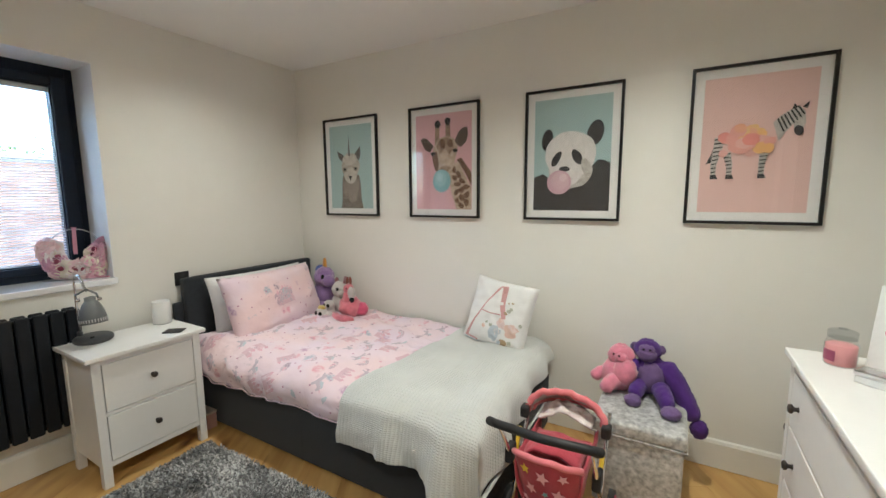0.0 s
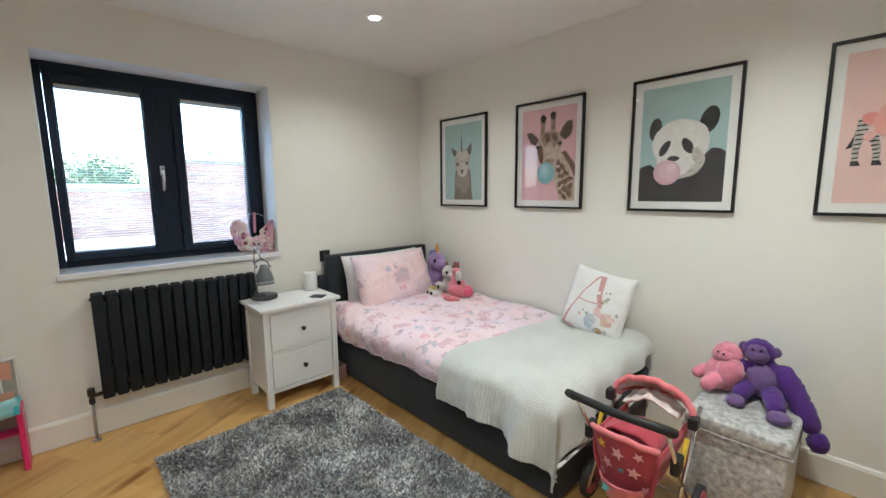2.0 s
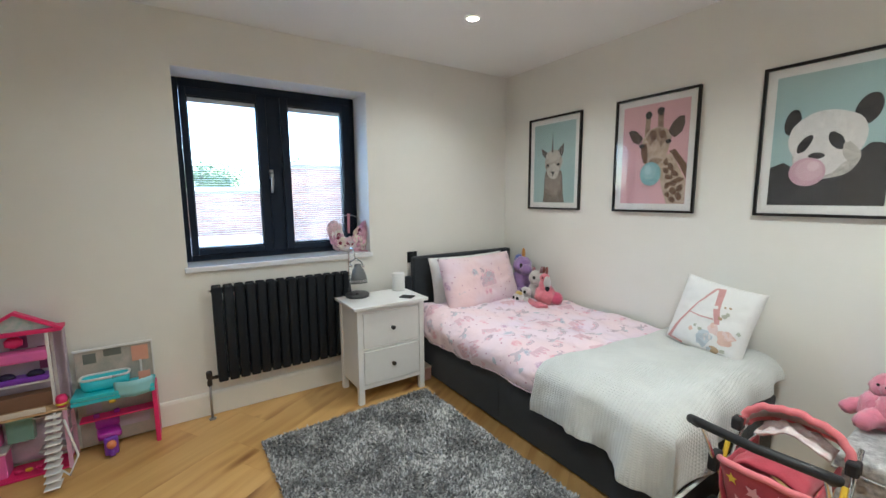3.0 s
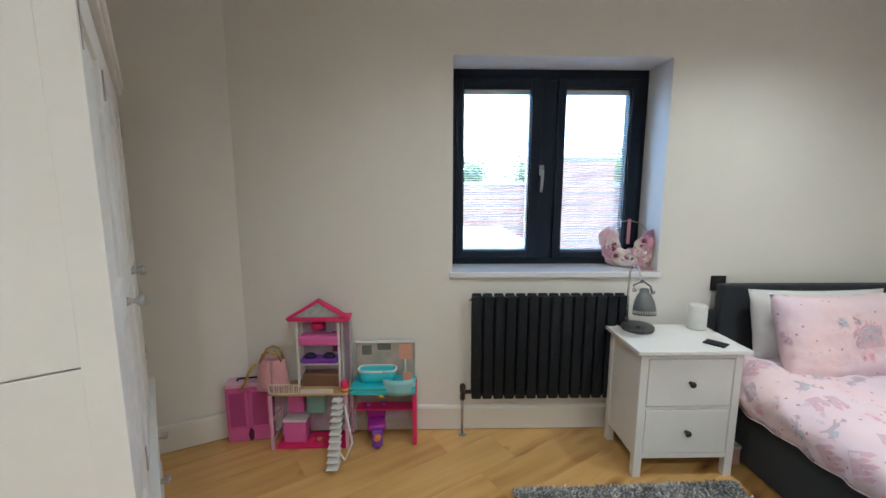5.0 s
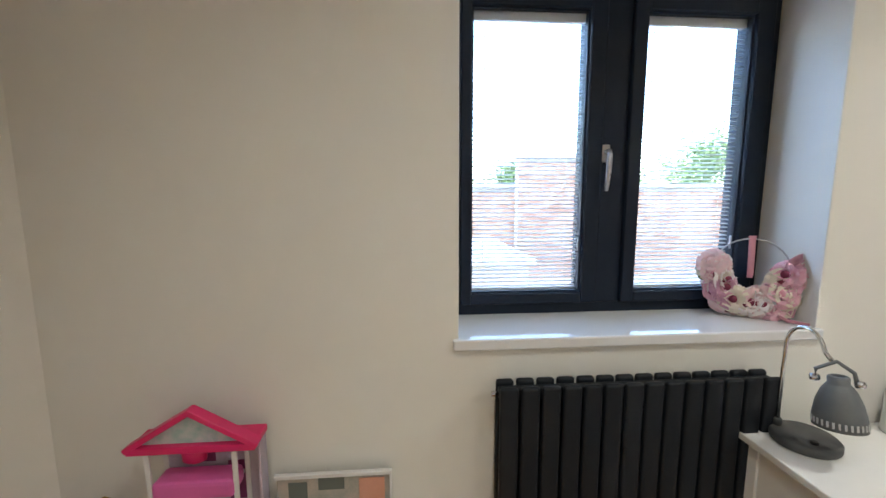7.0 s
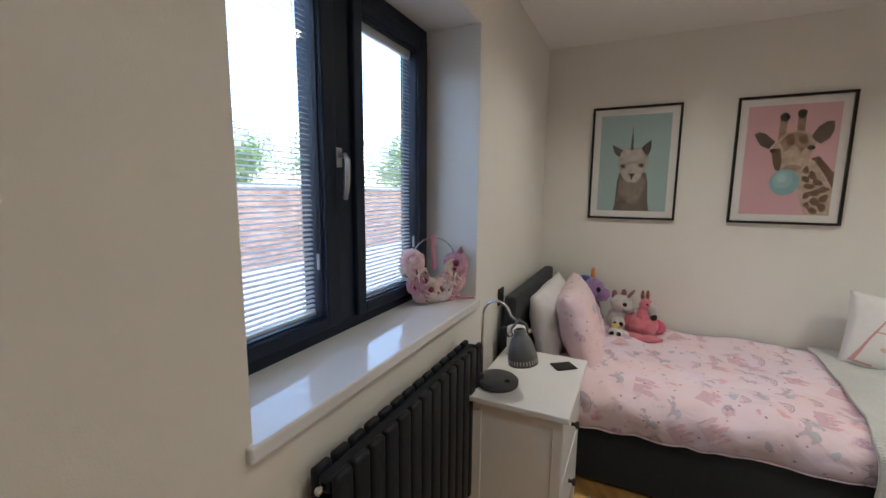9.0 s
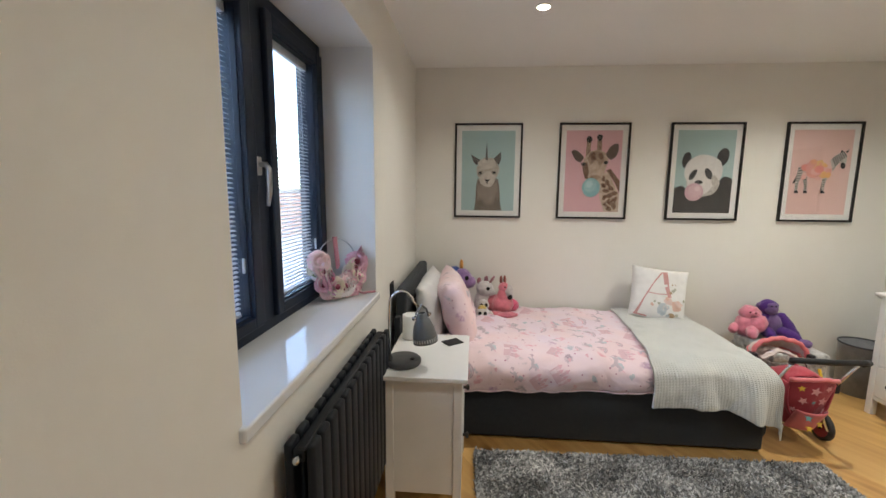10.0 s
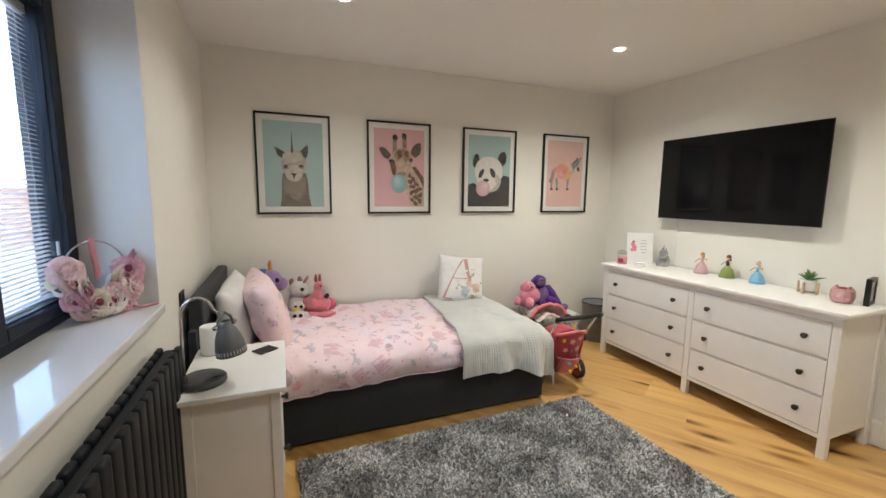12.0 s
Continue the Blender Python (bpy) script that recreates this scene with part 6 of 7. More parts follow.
pf = thing("print_on_stand", "small white framed print with pink picture and unreadable lines", "picture", pose(3.375, -0.615, DZ + 0.0005, 0, 0, -38) @ pose(0, 0, 0, -9, 0, 0))
part("board", box(-0.105, 0.105, -0.006, 0.006, 0, 0.27, 0.0015), flat("white_board", (0.80, 0.79, 0.78), 0.5), pf)
ink, bloom = flat("faint_ink", (0.55, 0.40, 0.42), 0.8), flat("pink_picture", (0.68, 0.20, 0.30), 0.8)
for k, w in enumerate((0.035, 0.05, 0.042, 0.055, 0.03)):
    part("line_of_writing", box(0.03 - w / 2, 0.03 + w / 2, -0.0068, -0.006, 0.20 - 0.026 * k, 0.207 - 0.026 * k, 0), ink, pf)
for k, (x, z, r) in enumerate([(-0.05, 0.19, 0.012), (-0.055, 0.17, 0.018), (-0.045, 0.145, 0.022), (-0.06, 0.12, 0.015), (-0.035, 0.12, 0.012)]):
    o = part("printed_bloom", plate(disc_poly(0, 0, r, r, 14, 0, 0.4, k), 0, 0.0006), bloom if k else flat("dark_print", (0.12, 0.05, 0.06)), pf)
    o.matrix_basis = pose(x, -0.0062 - 0.0003 * k, z, 90, 0, 0)
tn = thing("trinket_box", "small chrome and white trinket box", "trinket box", pose(3.262, -0.728, DZ + 0.0005, 0, 0, -38))
part("body", box(-0.04, 0.04, -0.025, 0.025, 0, 0.024, 0.003), flat("white_box", (0.8, 0.8, 0.79), 0.3), tn)
part("lid", box(-0.043, 0.043, -0.028, 0.028, 0.025, 0.040, 0.004), M["chrome"], tn, "chrome lid")
gm = mat("silver_glaze", (0.32, 0.32, 0.325), (0.42, 0.42, 0.42), 6, 0.18, metal=0.55)
bm = turned([(0.045, 0), (0.052, 0.01), (0.054, 0.05), (0.042, 0.085), (0.034, 0.10), (0.036, 0.115), (0.026, 0.135), (0.004, 0.142)], 24)
add_ball(bm, (-0.045, -0.02, 0.095), (0.03, 0.022, 0.025))
add_cyl(bm, (-0.005, 0, 0.135), (-0.008, -0.004, 0.185), 0.008, 0.001, 10)
add_ball(bm, (0.012, 0.012, 0.143), (0.008, 0.005, 0.014))
add_ball(bm, (0.012, -0.016, 0.143), (0.008, 0.005, 0.014))
o = tagged(part("silver_ornament", bm, gm, None, "silver glazed horned ornament on the white chest", True), "", "ornament")
o.matrix_basis = pose(3.468, -0.775, DZ + 0.0005, 0, 0, 20)


def doll(label, skirt_c, top_c, hair_c, x, y, h, rz, key):
    """A small standing figure in a wide skirt, one plain mesh."""
    bm = bmesh.new()
    seg = 20
    prof = [(0.048, 0.0), (0.046, 0.02), (0.036, 0.055), (0.014, 0.085)]
    rings = [[bm.verts.new(((r * (1 + 0.08 * math.sin(5 * 2 * math.pi * i / seg))) * math.cos(2 * math.pi * i / seg), r * (1 + 0.08 * math.sin(5 * 2 * math.pi * i / seg)) * math.sin(2 * math.pi * i / seg), z)) for i in range(seg)] for r, z in prof]
    for a, b in zip(rings, rings[1:]):
        for i in range(seg):
            bm.faces.new((a[i], a[(i + 1) % seg], b[(i + 1) % seg], b[i]))
    bm.faces.new(rings[0][::-1])
    add_ball(bm, (0, 0, 0.102), (0.014, 0.011, 0.024), mi=1)
    add_ball(bm, (0, 0, 0.142), (0.013, 0.013, 0.015), mi=2)
    add_ball(bm, (0.003, 0.0, 0.148), (0.016, 0.015, 0.016), mi=3)
    add_ball(bm, (0.012, 0.0, 0.13), (0.008, 0.012, 0.022), mi=3)
    add_tube(bm, [(0, 0.013, 0.118), (-0.01, 0.034, 0.098), (-0.02, 0.04, 0.085)], 0.004, 6, 2)
    add_tube(bm, [(0, -0.013, 0.118), (-0.012, -0.036, 0.108), (-0.02, -0.042, 0.12)], 0.004, 6, 2)
    bmesh.ops.scale(bm, vec=(h / 0.165,) * 3, verts=bm.verts)
    o = tagged(part("doll_figurine", bm, [flat(key + "_skirt", skirt_c, 0.35), flat(key + "_top", top_c, 0.4), flat("doll_tone", (0.62, 0.40, 0.30), 0.6), flat(key + "_hair", hair_c, 0.6)], None, label, True), "", "figurine", "small dolls on the chest")
    o.matrix_basis = pose(x, y, DZ + 0.0005, 0, 0, rz)


doll("small doll figurine in a pale pink satin gown", (0.66, 0.42, 0.46), (0.68, 0.46, 0.42), (0.50, 0.26, 0.06), 3.47, -1.115, 0.165, 10, "pink_doll")
doll("small doll figurine in a green gown with black bodice", (0.26, 0.32, 0.10), (0.03, 0.02, 0.02), (0.18, 0.04, 0.02), 3.495, -1.295, 0.17, -20, "green_doll")
doll("small doll figurine in a bright blue gown", (0.20, 0.46, 0.66), (0.24, 0.50, 0.66), (0.58, 0.48, 0.32), 3.49, -1.50, 0.155, 0, "blue_doll")

pt = thing("pot_plant", "green succulent in a white pot on wooden legs", "pot plant", pose(3.475, -1.80, DZ + 0.0005))
pot = part("pot", turned([(0.034, 0.018), (0.038, 0.022), (0.042, 0.082), (0.042, 0.085), (0.038, 0.085), (0.036, 0.078), (0.01, 0.077)], 30), flat("white_pot", (0.78, 0.77, 0.74), 0.5), pt, "", True)
stand = part("stand", boxes([(-0.045, 0.045, -0.005, 0.005, 0.010, 0.018), (-0.005, 0.005, -0.045, 0.045, 0.0103, 0.0177)], 0.001), flat("pale_ash", (0.55, 0.40, 0.25), 0.6), pt)
for dx, dy in ((1, 0), (-1, 0), (0, 1), (0, -1)):
    part("leg", box(0.049 * dx - 0.006, 0.049 * dx + 0.006, 0.049 * dy - 0.006, 0.049 * dy + 0.006, 0, 0.072, 0.002), M["pale_ash"], stand)
rnd = random.Random(3)
lf = mat("succulent_leaf", (0.05, 0.13, 0.03), (0.09, 0.20, 0.05), 20, 0.5)
for i in range(22):
    a, t = i * 137.5, 20 + 60 * (i % 5) / 4
    L = rnd.uniform(0.055, 0.085)
    bm = bmesh.new()
    add_tube(bm, [(0, 0, 0.078), (L * 0.4 * math.cos(radians(t)), 0, 0.08 + L * 0.5 * math.sin(radians(t))), (L * math.cos(radians(t)), 0, 0.08 + L * 0.95 * math.sin(radians(t)))], [0.006, 0.007, 0.0008], 6)
    bmesh.ops.transform(bm, matrix=pose(0, 0, 0, 0, 0, a), verts=bm.verts)
    part("leaf", bm, lf, pt, "", True)
rg2 = thing("rose_glass_pot", "rose pink cut-glass tealight pot", "tealight holder", pose(3.40, -2.0, DZ + 0.0005))
part("bowl", turned([(0.036, 0.0), (0.048, 0.008), (0.056, 0.035), (0.052, 0.068), (0.045, 0.082), (0.042, 0.080), (0.048, 0.062), (0.050, 0.035), (0.03, 0.01)], 12), mat("rose_mercury_glass", (0.52, 0.26, 0.27), (0.66, 0.40, 0.40), 60, 0.15, 0.3, 90, metal=0.4), rg2)
for s in (-1, 1):
    part("ear", turned([(0.012, 0.078), (0.008, 0.092), (0.001, 0.097)], 10, (0, 0.03 * s, 0)), M["rose_mercury_glass"] if "rose_mercury_glass" in M else bpy.data.materials["rose_mercury_glass"], rg2)
bk = thing("black_frame_block", "standing black and silver photo frame edge-on", "photo frame", pose(3.475, -2.085, DZ + 0.0005, 0, 0, 12))
part("frame", boxes([(-0.07, -0.05, -0.012, 0.012, 0, 0.15), (0.05, 0.07, -0.012, 0.012, 0, 0.15), (-0.05, 0.05, -0.012, 0.012, 0, 0.02), (-0.05, 0.05, -0.012, 0.012, 0.13, 0.15)], 0.003), M["frame_black"], bk)
part("insert", box(-0.05, 0.05, -0.006, 0.004, 0.02, 0.13, 0), M["steel"], bk)

# ---- doll's house and toys by the window ----
PK, HOT, LPK, AQ, PUR, TAN, WHT = (flat(*k) for k in (("toy_pink", (0.76, 0.15, 0.44), 0.35), ("toy_magenta", (0.74, 0.02, 0.15), 0.35), ("toy_pale_pink", (0.74, 0.42, 0.58), 0.35), ("toy_aqua", (0.06, 0.54, 0.62), 0.35), ("toy_purple", (0.20, 0.045, 0.46), 0.3), ("toy_tan", (0.58, 0.38, 0.20), 0.5), ("toy_white", (0.80, 0.78, 0.77), 0.35)))
LAV = mat("printed_card_wall", (0.56, 0.46, 0.56), (0.42, 0.36, 0.42), 14, 0.5)
KIT = mat("printed_kitchen_wall", (0.55, 0.46, 0.40), (0.34, 0.34, 0.30), 16, 0.5)
dh = thing("dolls_house", "pink two-storey plastic dolls house with white stair and pool", "dolls house", pose(0, 0, 0))
# left wing: platform, tower and gable
part("platform", plate([(0.06, -3.42), (0.30, -3.42), (0.325, -3.38), (0.325, -3.03), (0.06, -3.03)], 0.405, 0.42, 0.003), TAN, dh, "tan balcony floor")
rail = part("balcony_rail", boxes([(0.318, 0.324, -3.415, -3.27, 0.42, 0.426), (0.318, 0.324, -3.415, -3.27, 0.464, 0.470)] + [(0.318, 0.324, -3.415 + 0.024 * k, -3.409 + 0.024 * k, 0.42, 0.466) for k in range(7)] + [(0.319, 0.323, -3.40 + 0.024 * k, -3.398 + 0.024 * k, 0.426, 0.464) for k in range(6)], 0.001), flat("toy_ivory", (0.78, 0.70, 0.62), 0.4), dh, "ivory lattice balcony rail")
part("balcony_rail", boxes([(0.318, 0.324, -3.26, -3.10, 0.421, 0.445)] , 0.002), M["toy_ivory"], dh)
for x, y in ((0.315, -3.41), (0.07, -3.41), (0.07, -3.04), (0.315, -3.04)):
    part("lower_post", box(x - 0.008, x + 0.008, y - 0.008, y + 0.008, 0, 0.405, 0.003), LPK, dh)
part("lower_back_wall", box(0.06, 0.068, -3.40, -3.05, 0.03, 0.405, 0.001), LAV, dh)
part("side_frame", boxes([(0.075, 0.31, -3.414, -3.408, 0.06, 0.07), (0.075, 0.31, -3.414, -3.408, 0.20, 0.21), (0.075, 0.31, -3.044, -3.038, 0.06, 0.07), (0.075, 0.31, -3.044, -3.038, 0.2, 0.21), (0.075, 0.31, -3.044, -3.038, 0.33, 0.34)], 0.001), LPK, dh)
part("floor_tray", box(0.07, 0.31, -3.40, -3.05, 0.002, 0.014, 0.003), HOT, dh)
kb_ = part("toy_cabinet", box(0.10, 0.24, -3.37, -3.26, 0.014, 0.17, 0.004), PK, dh, "pink toy cabinet")
part("cabinet_top", box(0.095, 0.245, -3.375, -3.255, 0.171, 0.185, 0.003), WHT, kb_)
part("toy_fridge", box(0.085, 0.16, -3.26, -3.17, 0.20, 0.39, 0.006), flat("toy_mint", (0.24, 0.46, 0.42), 0.35), dh, "mint green toy fridge")
part("toy_fridge_door", box(0.16, 0.163, -3.255, -3.175, 0.27, 0.385, 0.001), M["toy_mint"], dh)
part("toy_oven", box(0.08, 0.15, -3.36, -3.28, 0.20, 0.39, 0.004), PK, dh)
part("lower_shelf", box(0.07, 0.15, -3.17, -3.05, 0.33, 0.337, 0.001), WHT, dh)
part("toy_bench", box(0.08, 0.2, -3.16, -3.06, 0.10, 0.12, 0.004), flat("toy_taupe", (0.42, 0.36, 0.35), 0.5), dh)
for k, c in enumerate(("toy_magenta", "yellow_plastic", "toy_magenta")):
    part("toy_fruit", turned([(0.004, 0), (0.014, 0.01), (0.012, 0.024), (0.002, 0.028)], 10, (0.22, -3.23 + 0.035 * k, 0.014)), M[c], dh, "", True)
for y in (-3.285, -3.080):
    for x in (0.08, 0.205):
        part("tower_post", box(x - 0.006, x + 0.006, y - 0.006, y + 0.006, 0.42, 0.775, 0.002), WHT, dh)
part("tower_back_wall", box(0.072, 0.078, -3.28, -3.03, 0.42, 0.775, 0.001), LAV, dh)
part("tower_side_wall", box(0.08, 0.15, -3.036, -3.030, 0.42, 0.775, 0.001), LAV, dh)
part("wall_print", boxes([(0.0785, 0.0800, -3.13, -3.08, 0.58, 0.69), (0.0785, 0.0800, -3.22, -3.16, 0.69, 0.75)], 0), flat("print_plum", (0.25, 0.05, 0.16), 0.5), dh)
part("toy_balloon_chair", turned([(0.004, 0), (0.03, 0.012), (0.032, 0.035), (0.018, 0.05)], 16, (0.12, -3.20, 0.70)), HOT, dh, "", True)
b1 = part("bunk", box(0.085, 0.20, -3.278, -3.087, 0.655, 0.668, 0.003), WHT, dh)
part("bunk_cover", box(0.10, 0.222, -3.278, -3.084, 0.642, 0.690, 0.012), PK, b1, "bright pink bunk cover")
b2 = part("bunk", box(0.085, 0.20, -3.278, -3.087, 0.535, 0.545, 0.003), WHT, dh)
part("bunk_cover", box(0.10, 0.21, -3.276, -3.090, 0.546, 0.572, 0.010), PUR, b2, "purple bunk cover")
for y in (-3.23, -3.135):
    part("toy_goggle", turned([(0.03, 0), (0.032, 0.01), (0.02, 0.024), (0.003, 0.028)], 14, (0.17, y, 0.57)), flat("dark_lens", (0.02, 0.015, 0.05), 0.08), b2, "", True)
part("toy_chest", box(0.085, 0.19, -3.272, -3.09, 0.421, 0.485, 0.003), flat("toy_brown", (0.24, 0.13, 0.08), 0.5), dh)
roof = part("roof", boxes([(0.07, 0.228, -3.325, -3.025, 0.768, 0.786)], 0.003), HOT, dh, "magenta gabled roof")
for s in (-1, 1):
    bm = bmesh.new()
    add_box(bm, 0.17, 0.230, -0.092, 0.092, -0.007, 0.007)
    bmesh.ops.transform(bm, matrix=pose(0, -3.175 + 0.076 * s, 0.825, -31 * s, 0, 0), verts=bm.verts)
    part("roof_slope", bev(bm, 0.003), HOT, roof)
bm = bmesh.new()
vv = [bm.verts.new((0.20, y, z)) for y, z in ((-3.31, 0.787), (-3.04, 0.787), (-3.175, 0.866))]
bm.faces.new(vv)
part("gable_panel", thicken(bm, 0.004), mat("gable_print", (0.60, 0.60, 0.60), (0.30, 0.48, 0.46), 40, 0.5), roof)
# right wing: deck, pool and kitchen wall
part("deck", box(0.06, 0.30, -3.02, -2.70, 0.425, 0.445, 0.005), AQ, dh, "aqua roof deck")
part("deck_edge", box(0.296, 0.303, -3.02, -2.70, 0.40, 0.424, 0.002), AQ, dh)
part("curved_rail", thicken(grid_sheet(14, 3, lambda u, v: (0.285 + 0.045 * math.sin(math.pi * u), -2.86 + 0.16 * u, 0.40 + 0.085 * v)), 0.005), flat("toy_pale_aqua", (0.32, 0.62, 0.66), 0.35), dh, "pale aqua balcony rail", True)
part("kitchen_wall", box(0.062, 0.070, -3.01, -2.705, 0.445, 0.625, 0.001), KIT, dh, "printed kitchen back wall")
part("kitchen_trim", boxes([(0.06, 0.085, -3.015, -2.70, 0.625, 0.635), (0.06, 0.085, -2.706, -2.70, 0.445, 0.625)], 0.001), WHT, dh)
part("peach_panel", boxes([(0.072, 0.076, -2.79, -2.72, 0.535, 0.615)], 0.001), flat("toy_peach", (0.72, 0.36, 0.26), 0.45), dh)
part("wall_window", boxes([(0.0705, 0.073, -2.98, -2.93, 0.56, 0.61), (0.0705, 0.073, -2.90, -2.83, 0.585, 0.62)], 0), flat("print_grey_dark", (0.16, 0.17, 0.15)), dh)
RING = [(0.07 * math.copysign(abs(math.cos(a)) ** 0.5, math.cos(a)), 0.095 * math.copysign(abs(math.sin(a)) ** 0.5, math.sin(a))) for a in [2 * math.pi * (i + 0.5) / 32 for i in range(32)]]
bm = bmesh.new()
lv = [[bm.verts.new((x * k, y * k, z)) for x, y in RING] for k, z in ((0.84, 0), (0.97, 0.012), (1.0, 0.06), (0.93, 0.06), (0.88, 0.028))]
for a, b in zip(lv, lv[1:]):
    for i in range(32):
        bm.faces.new((a[i], a[(i + 1) % 32], b[(i + 1) % 32], b[i]))
bm.faces.new(lv[0][::-1])
bm.faces.new(lv[-1])
pool = part("pool", bm, AQ, dh, "aqua toy pool", True)
pool.matrix_basis = pose(0.165, -2.895, 0.4455)
o = part("pool_rim", tube([(x, y, 0) for x, y in RING + RING[:1]], 0.006, 6), WHT, dh, "white pool rim", True)
o.matrix_basis = pose(0.165, -2.895, 0.507)
part("peach_chair", boxes([(0.20, 0.25, -2.765, -2.715, 0.446, 0.456), (0.20, 0.206, -2.765, -2.715, 0.456, 0.50)], 0.002), M["toy_peach"], dh)
part("toy_tap", tube([(0.10, -2.755, 0.445), (0.10, -2.755, 0.54), (0.13, -2.755, 0.545)], 0.005, 8), WHT, dh)
part("right_pillar", box(0.07, 0.275, -2.715, -2.695, 0.0, 0.425, 0.006), HOT, dh, "magenta side wall")
part("right_back_wall", box(0.062, 0.070, -3.02, -2.715, 0.02, 0.40, 0.001), KIT, dh)
part("middle_shelf", box(0.07, 0.20, -3.01, -2.715, 0.235, 0.245, 0.002), HOT, dh)
part("shelf_print", boxes([(0.071, 0.074, -2.99, -2.93, 0.26, 0.36), (0.071, 0.074, -2.88, -2.74, 0.11, 0.20)], 0), LAV, dh)
part("yellow_lamp", turned([(0.003, 0), (0.014, 0.006), (0.012, 0.024), (0.003, 0.028)], 12, (0.29, -2.87, 0.372)), M["yellow_plastic"], dh, "", True)
# stair
st = part("stair", boxes([(0.335, 0.347, -3.075, -3.065, 0.0, 0.41)], 0.002), WHT, dh, "white plastic stair")
for k in range(11):
    part("step", box(0.332, 0.395 + 0.001 * k, -3.098, -3.045, 0.395 - 0.036 * k, 0.401 - 0.036 * k, 0.002), WHT, st)
part("handrail", tube([(0.34, -3.06, 0.10), (0.36, -3.02, 0.06), (0.37, -2.99, 0.16), (0.34, -3.04, 0.36)], 0.005, 8), WHT, st, "", True)

def storey(p):
    """Depth, spread and storey heights of the house."""
    z = p.z * 0.77 if p.z < 0.42 else 0.3234 + (p.z - 0.42) * 1.09
    return Vector((0.03 + (p.x - 0.06) * (0.62 if p.x < 0.33 else 0.62 + 0.5 * (1 - min(1, max(0, p.z) / 0.42))), -2.625 + (p.y + 2.625) * 1.085, z))


for ob in dh.children_recursive:
    m0 = ob.matrix_basis.copy()
    for v in ob.data.vertices:
        v.co = storey(m0 @ v.co)
    ob.matrix_basis = Matrix()

ck = thing("pink_toy_wardrobe", "pink plastic carry-case toy wardrobe with a handle", "toy wardrobe", pose(0.085, -3.635, 0, 0, 0, 10) @ Matrix.Diagonal((0.62, 1.03, 0.80, 1)))
part("case", box(-0.10, 0.03, -0.115, 0.115, 0, 0.40, 0.008), PK, ck, "", True)
for y0, y1 in ((-0.107, -0.006), (0.006, 0.107)):
    d = part("door", box(0.031, 0.043, y0, y1, 0.10, 0.385, 0.003), flat("toy_rose", (0.70, 0.12, 0.38), 0.4), ck)
    part("door_window", box(0.0432, 0.045, y0 + 0.012, y1 - 0.012, 0.12, 0.365, 0.001), flat("toy_dark_rose", (0.46, 0.07, 0.26), 0.2), d, "dark rose clear door")
part("top_tray", box(-0.102, 0.045, -0.117, 0.117, 0.401, 0.43, 0.006), LPK, ck)
part("carry_handle", tube([(-0.03, -0.06, 0.43), (-0.03, -0.055, 0.447), (-0.03, 0.055, 0.447), (-0.03, 0.06, 0.43)], 0.007, 8), M["black"], ck, "", True)
part("drawer_pull", plate([(0.0, -0.055), (0.016, -0.03), (0.018, 0), (0.016, 0.03), (0.0, 0.055), (-0.012, 0)], 0, 0.004), flat("toy_plum", (0.10, 0.01, 0.06)), ck).matrix_basis = pose(0.031, 0, 0.05, 90, 0, 90)

bg = thing("pink_handbag", "small pink doll handbag with gold chain handles", "toy bag", pose(0.115, -3.485, 0.3255, 0, 0, 8) @ Matrix.Scale(1.2, 4))
part("body", thicken(grid_sheet(24, 8, lambda u, v: ((0.045 - 0.015 * v) * math.cos(2 * math.pi * u), (0.072 - 0.014 * v) * math.sin(2 * math.pi * u), 0.001 + 0.135 * v + 0.006 * noise.noise((u * 6, v * 4, 0)))), 0.003), mat("pink_satin", (0.70, 0.38, 0.40), (0.60, 0.30, 0.33), 14, 0.4, sheen=0.3), bg, "", True)
part("bottom", plate(disc_poly(0, 0, 0.043, 0.07, 20), 0.0, 0.003), bpy.data.materials["pink_satin"], bg)
GOLD = mat("yellow_gold", (0.60, 0.40, 0.08), (0.45, 0.28, 0.05), 30, 0.35, metal=0.7)
for s in (-1, 1):
    part("handle", tube([(0.02 * s, -0.045, 0.13), (0.03 * s, -0.03, 0.17), (0.03 * s, 0.0, 0.185), (0.03 * s, 0.03, 0.17), (0.02 * s, 0.045, 0.13)], 0.005, 8), GOLD, bg, "gold chain handle", True)
part("strap", tube([(0.03, -0.06, 0.13), (0.05, -0.085, 0.10), (0.055, -0.105, 0.05), (0.05, -0.125, 0.02)], 0.006, 8), GOLD, bg, "gold chain strap", True)

mp_ = thing("toy_scooter", "purple pink plastic doll scooter", "toy scooter", pose(0.125, -2.925, 0, 0, 0, 10))
part("seat_shell", boxes([(-0.06, 0.05, -0.05, 0.05, 0.09, 0.125), (-0.06, -0.035, -0.052, 0.052, 0.12, 0.185)], 0.012), flat("toy_violet", (0.34, 0.02, 0.30), 0.35), mp_, "", True)
part("ear_post", boxes([(-0.055, -0.04, -0.055, -0.03, 0.185, 0.21), (-0.055, -0.04, 0.03, 0.055, 0.185, 0.21)], 0.004), M["toy_violet"], mp_)
part("leg_shield", box(0.05, 0.075, -0.03, 0.03, 0.012, 0.11, 0.010), PUR, mp_, "", True)
part("headlight", turned([(0.022, 0), (0.020, 0.014), (0.004, 0.02)], 16), flat("toy_orange", (0.80, 0.26, 0.10), 0.3), mp_, "orange headlight", True).matrix_basis = pose(0.076, 0, 0.075, 0, 90, 0)
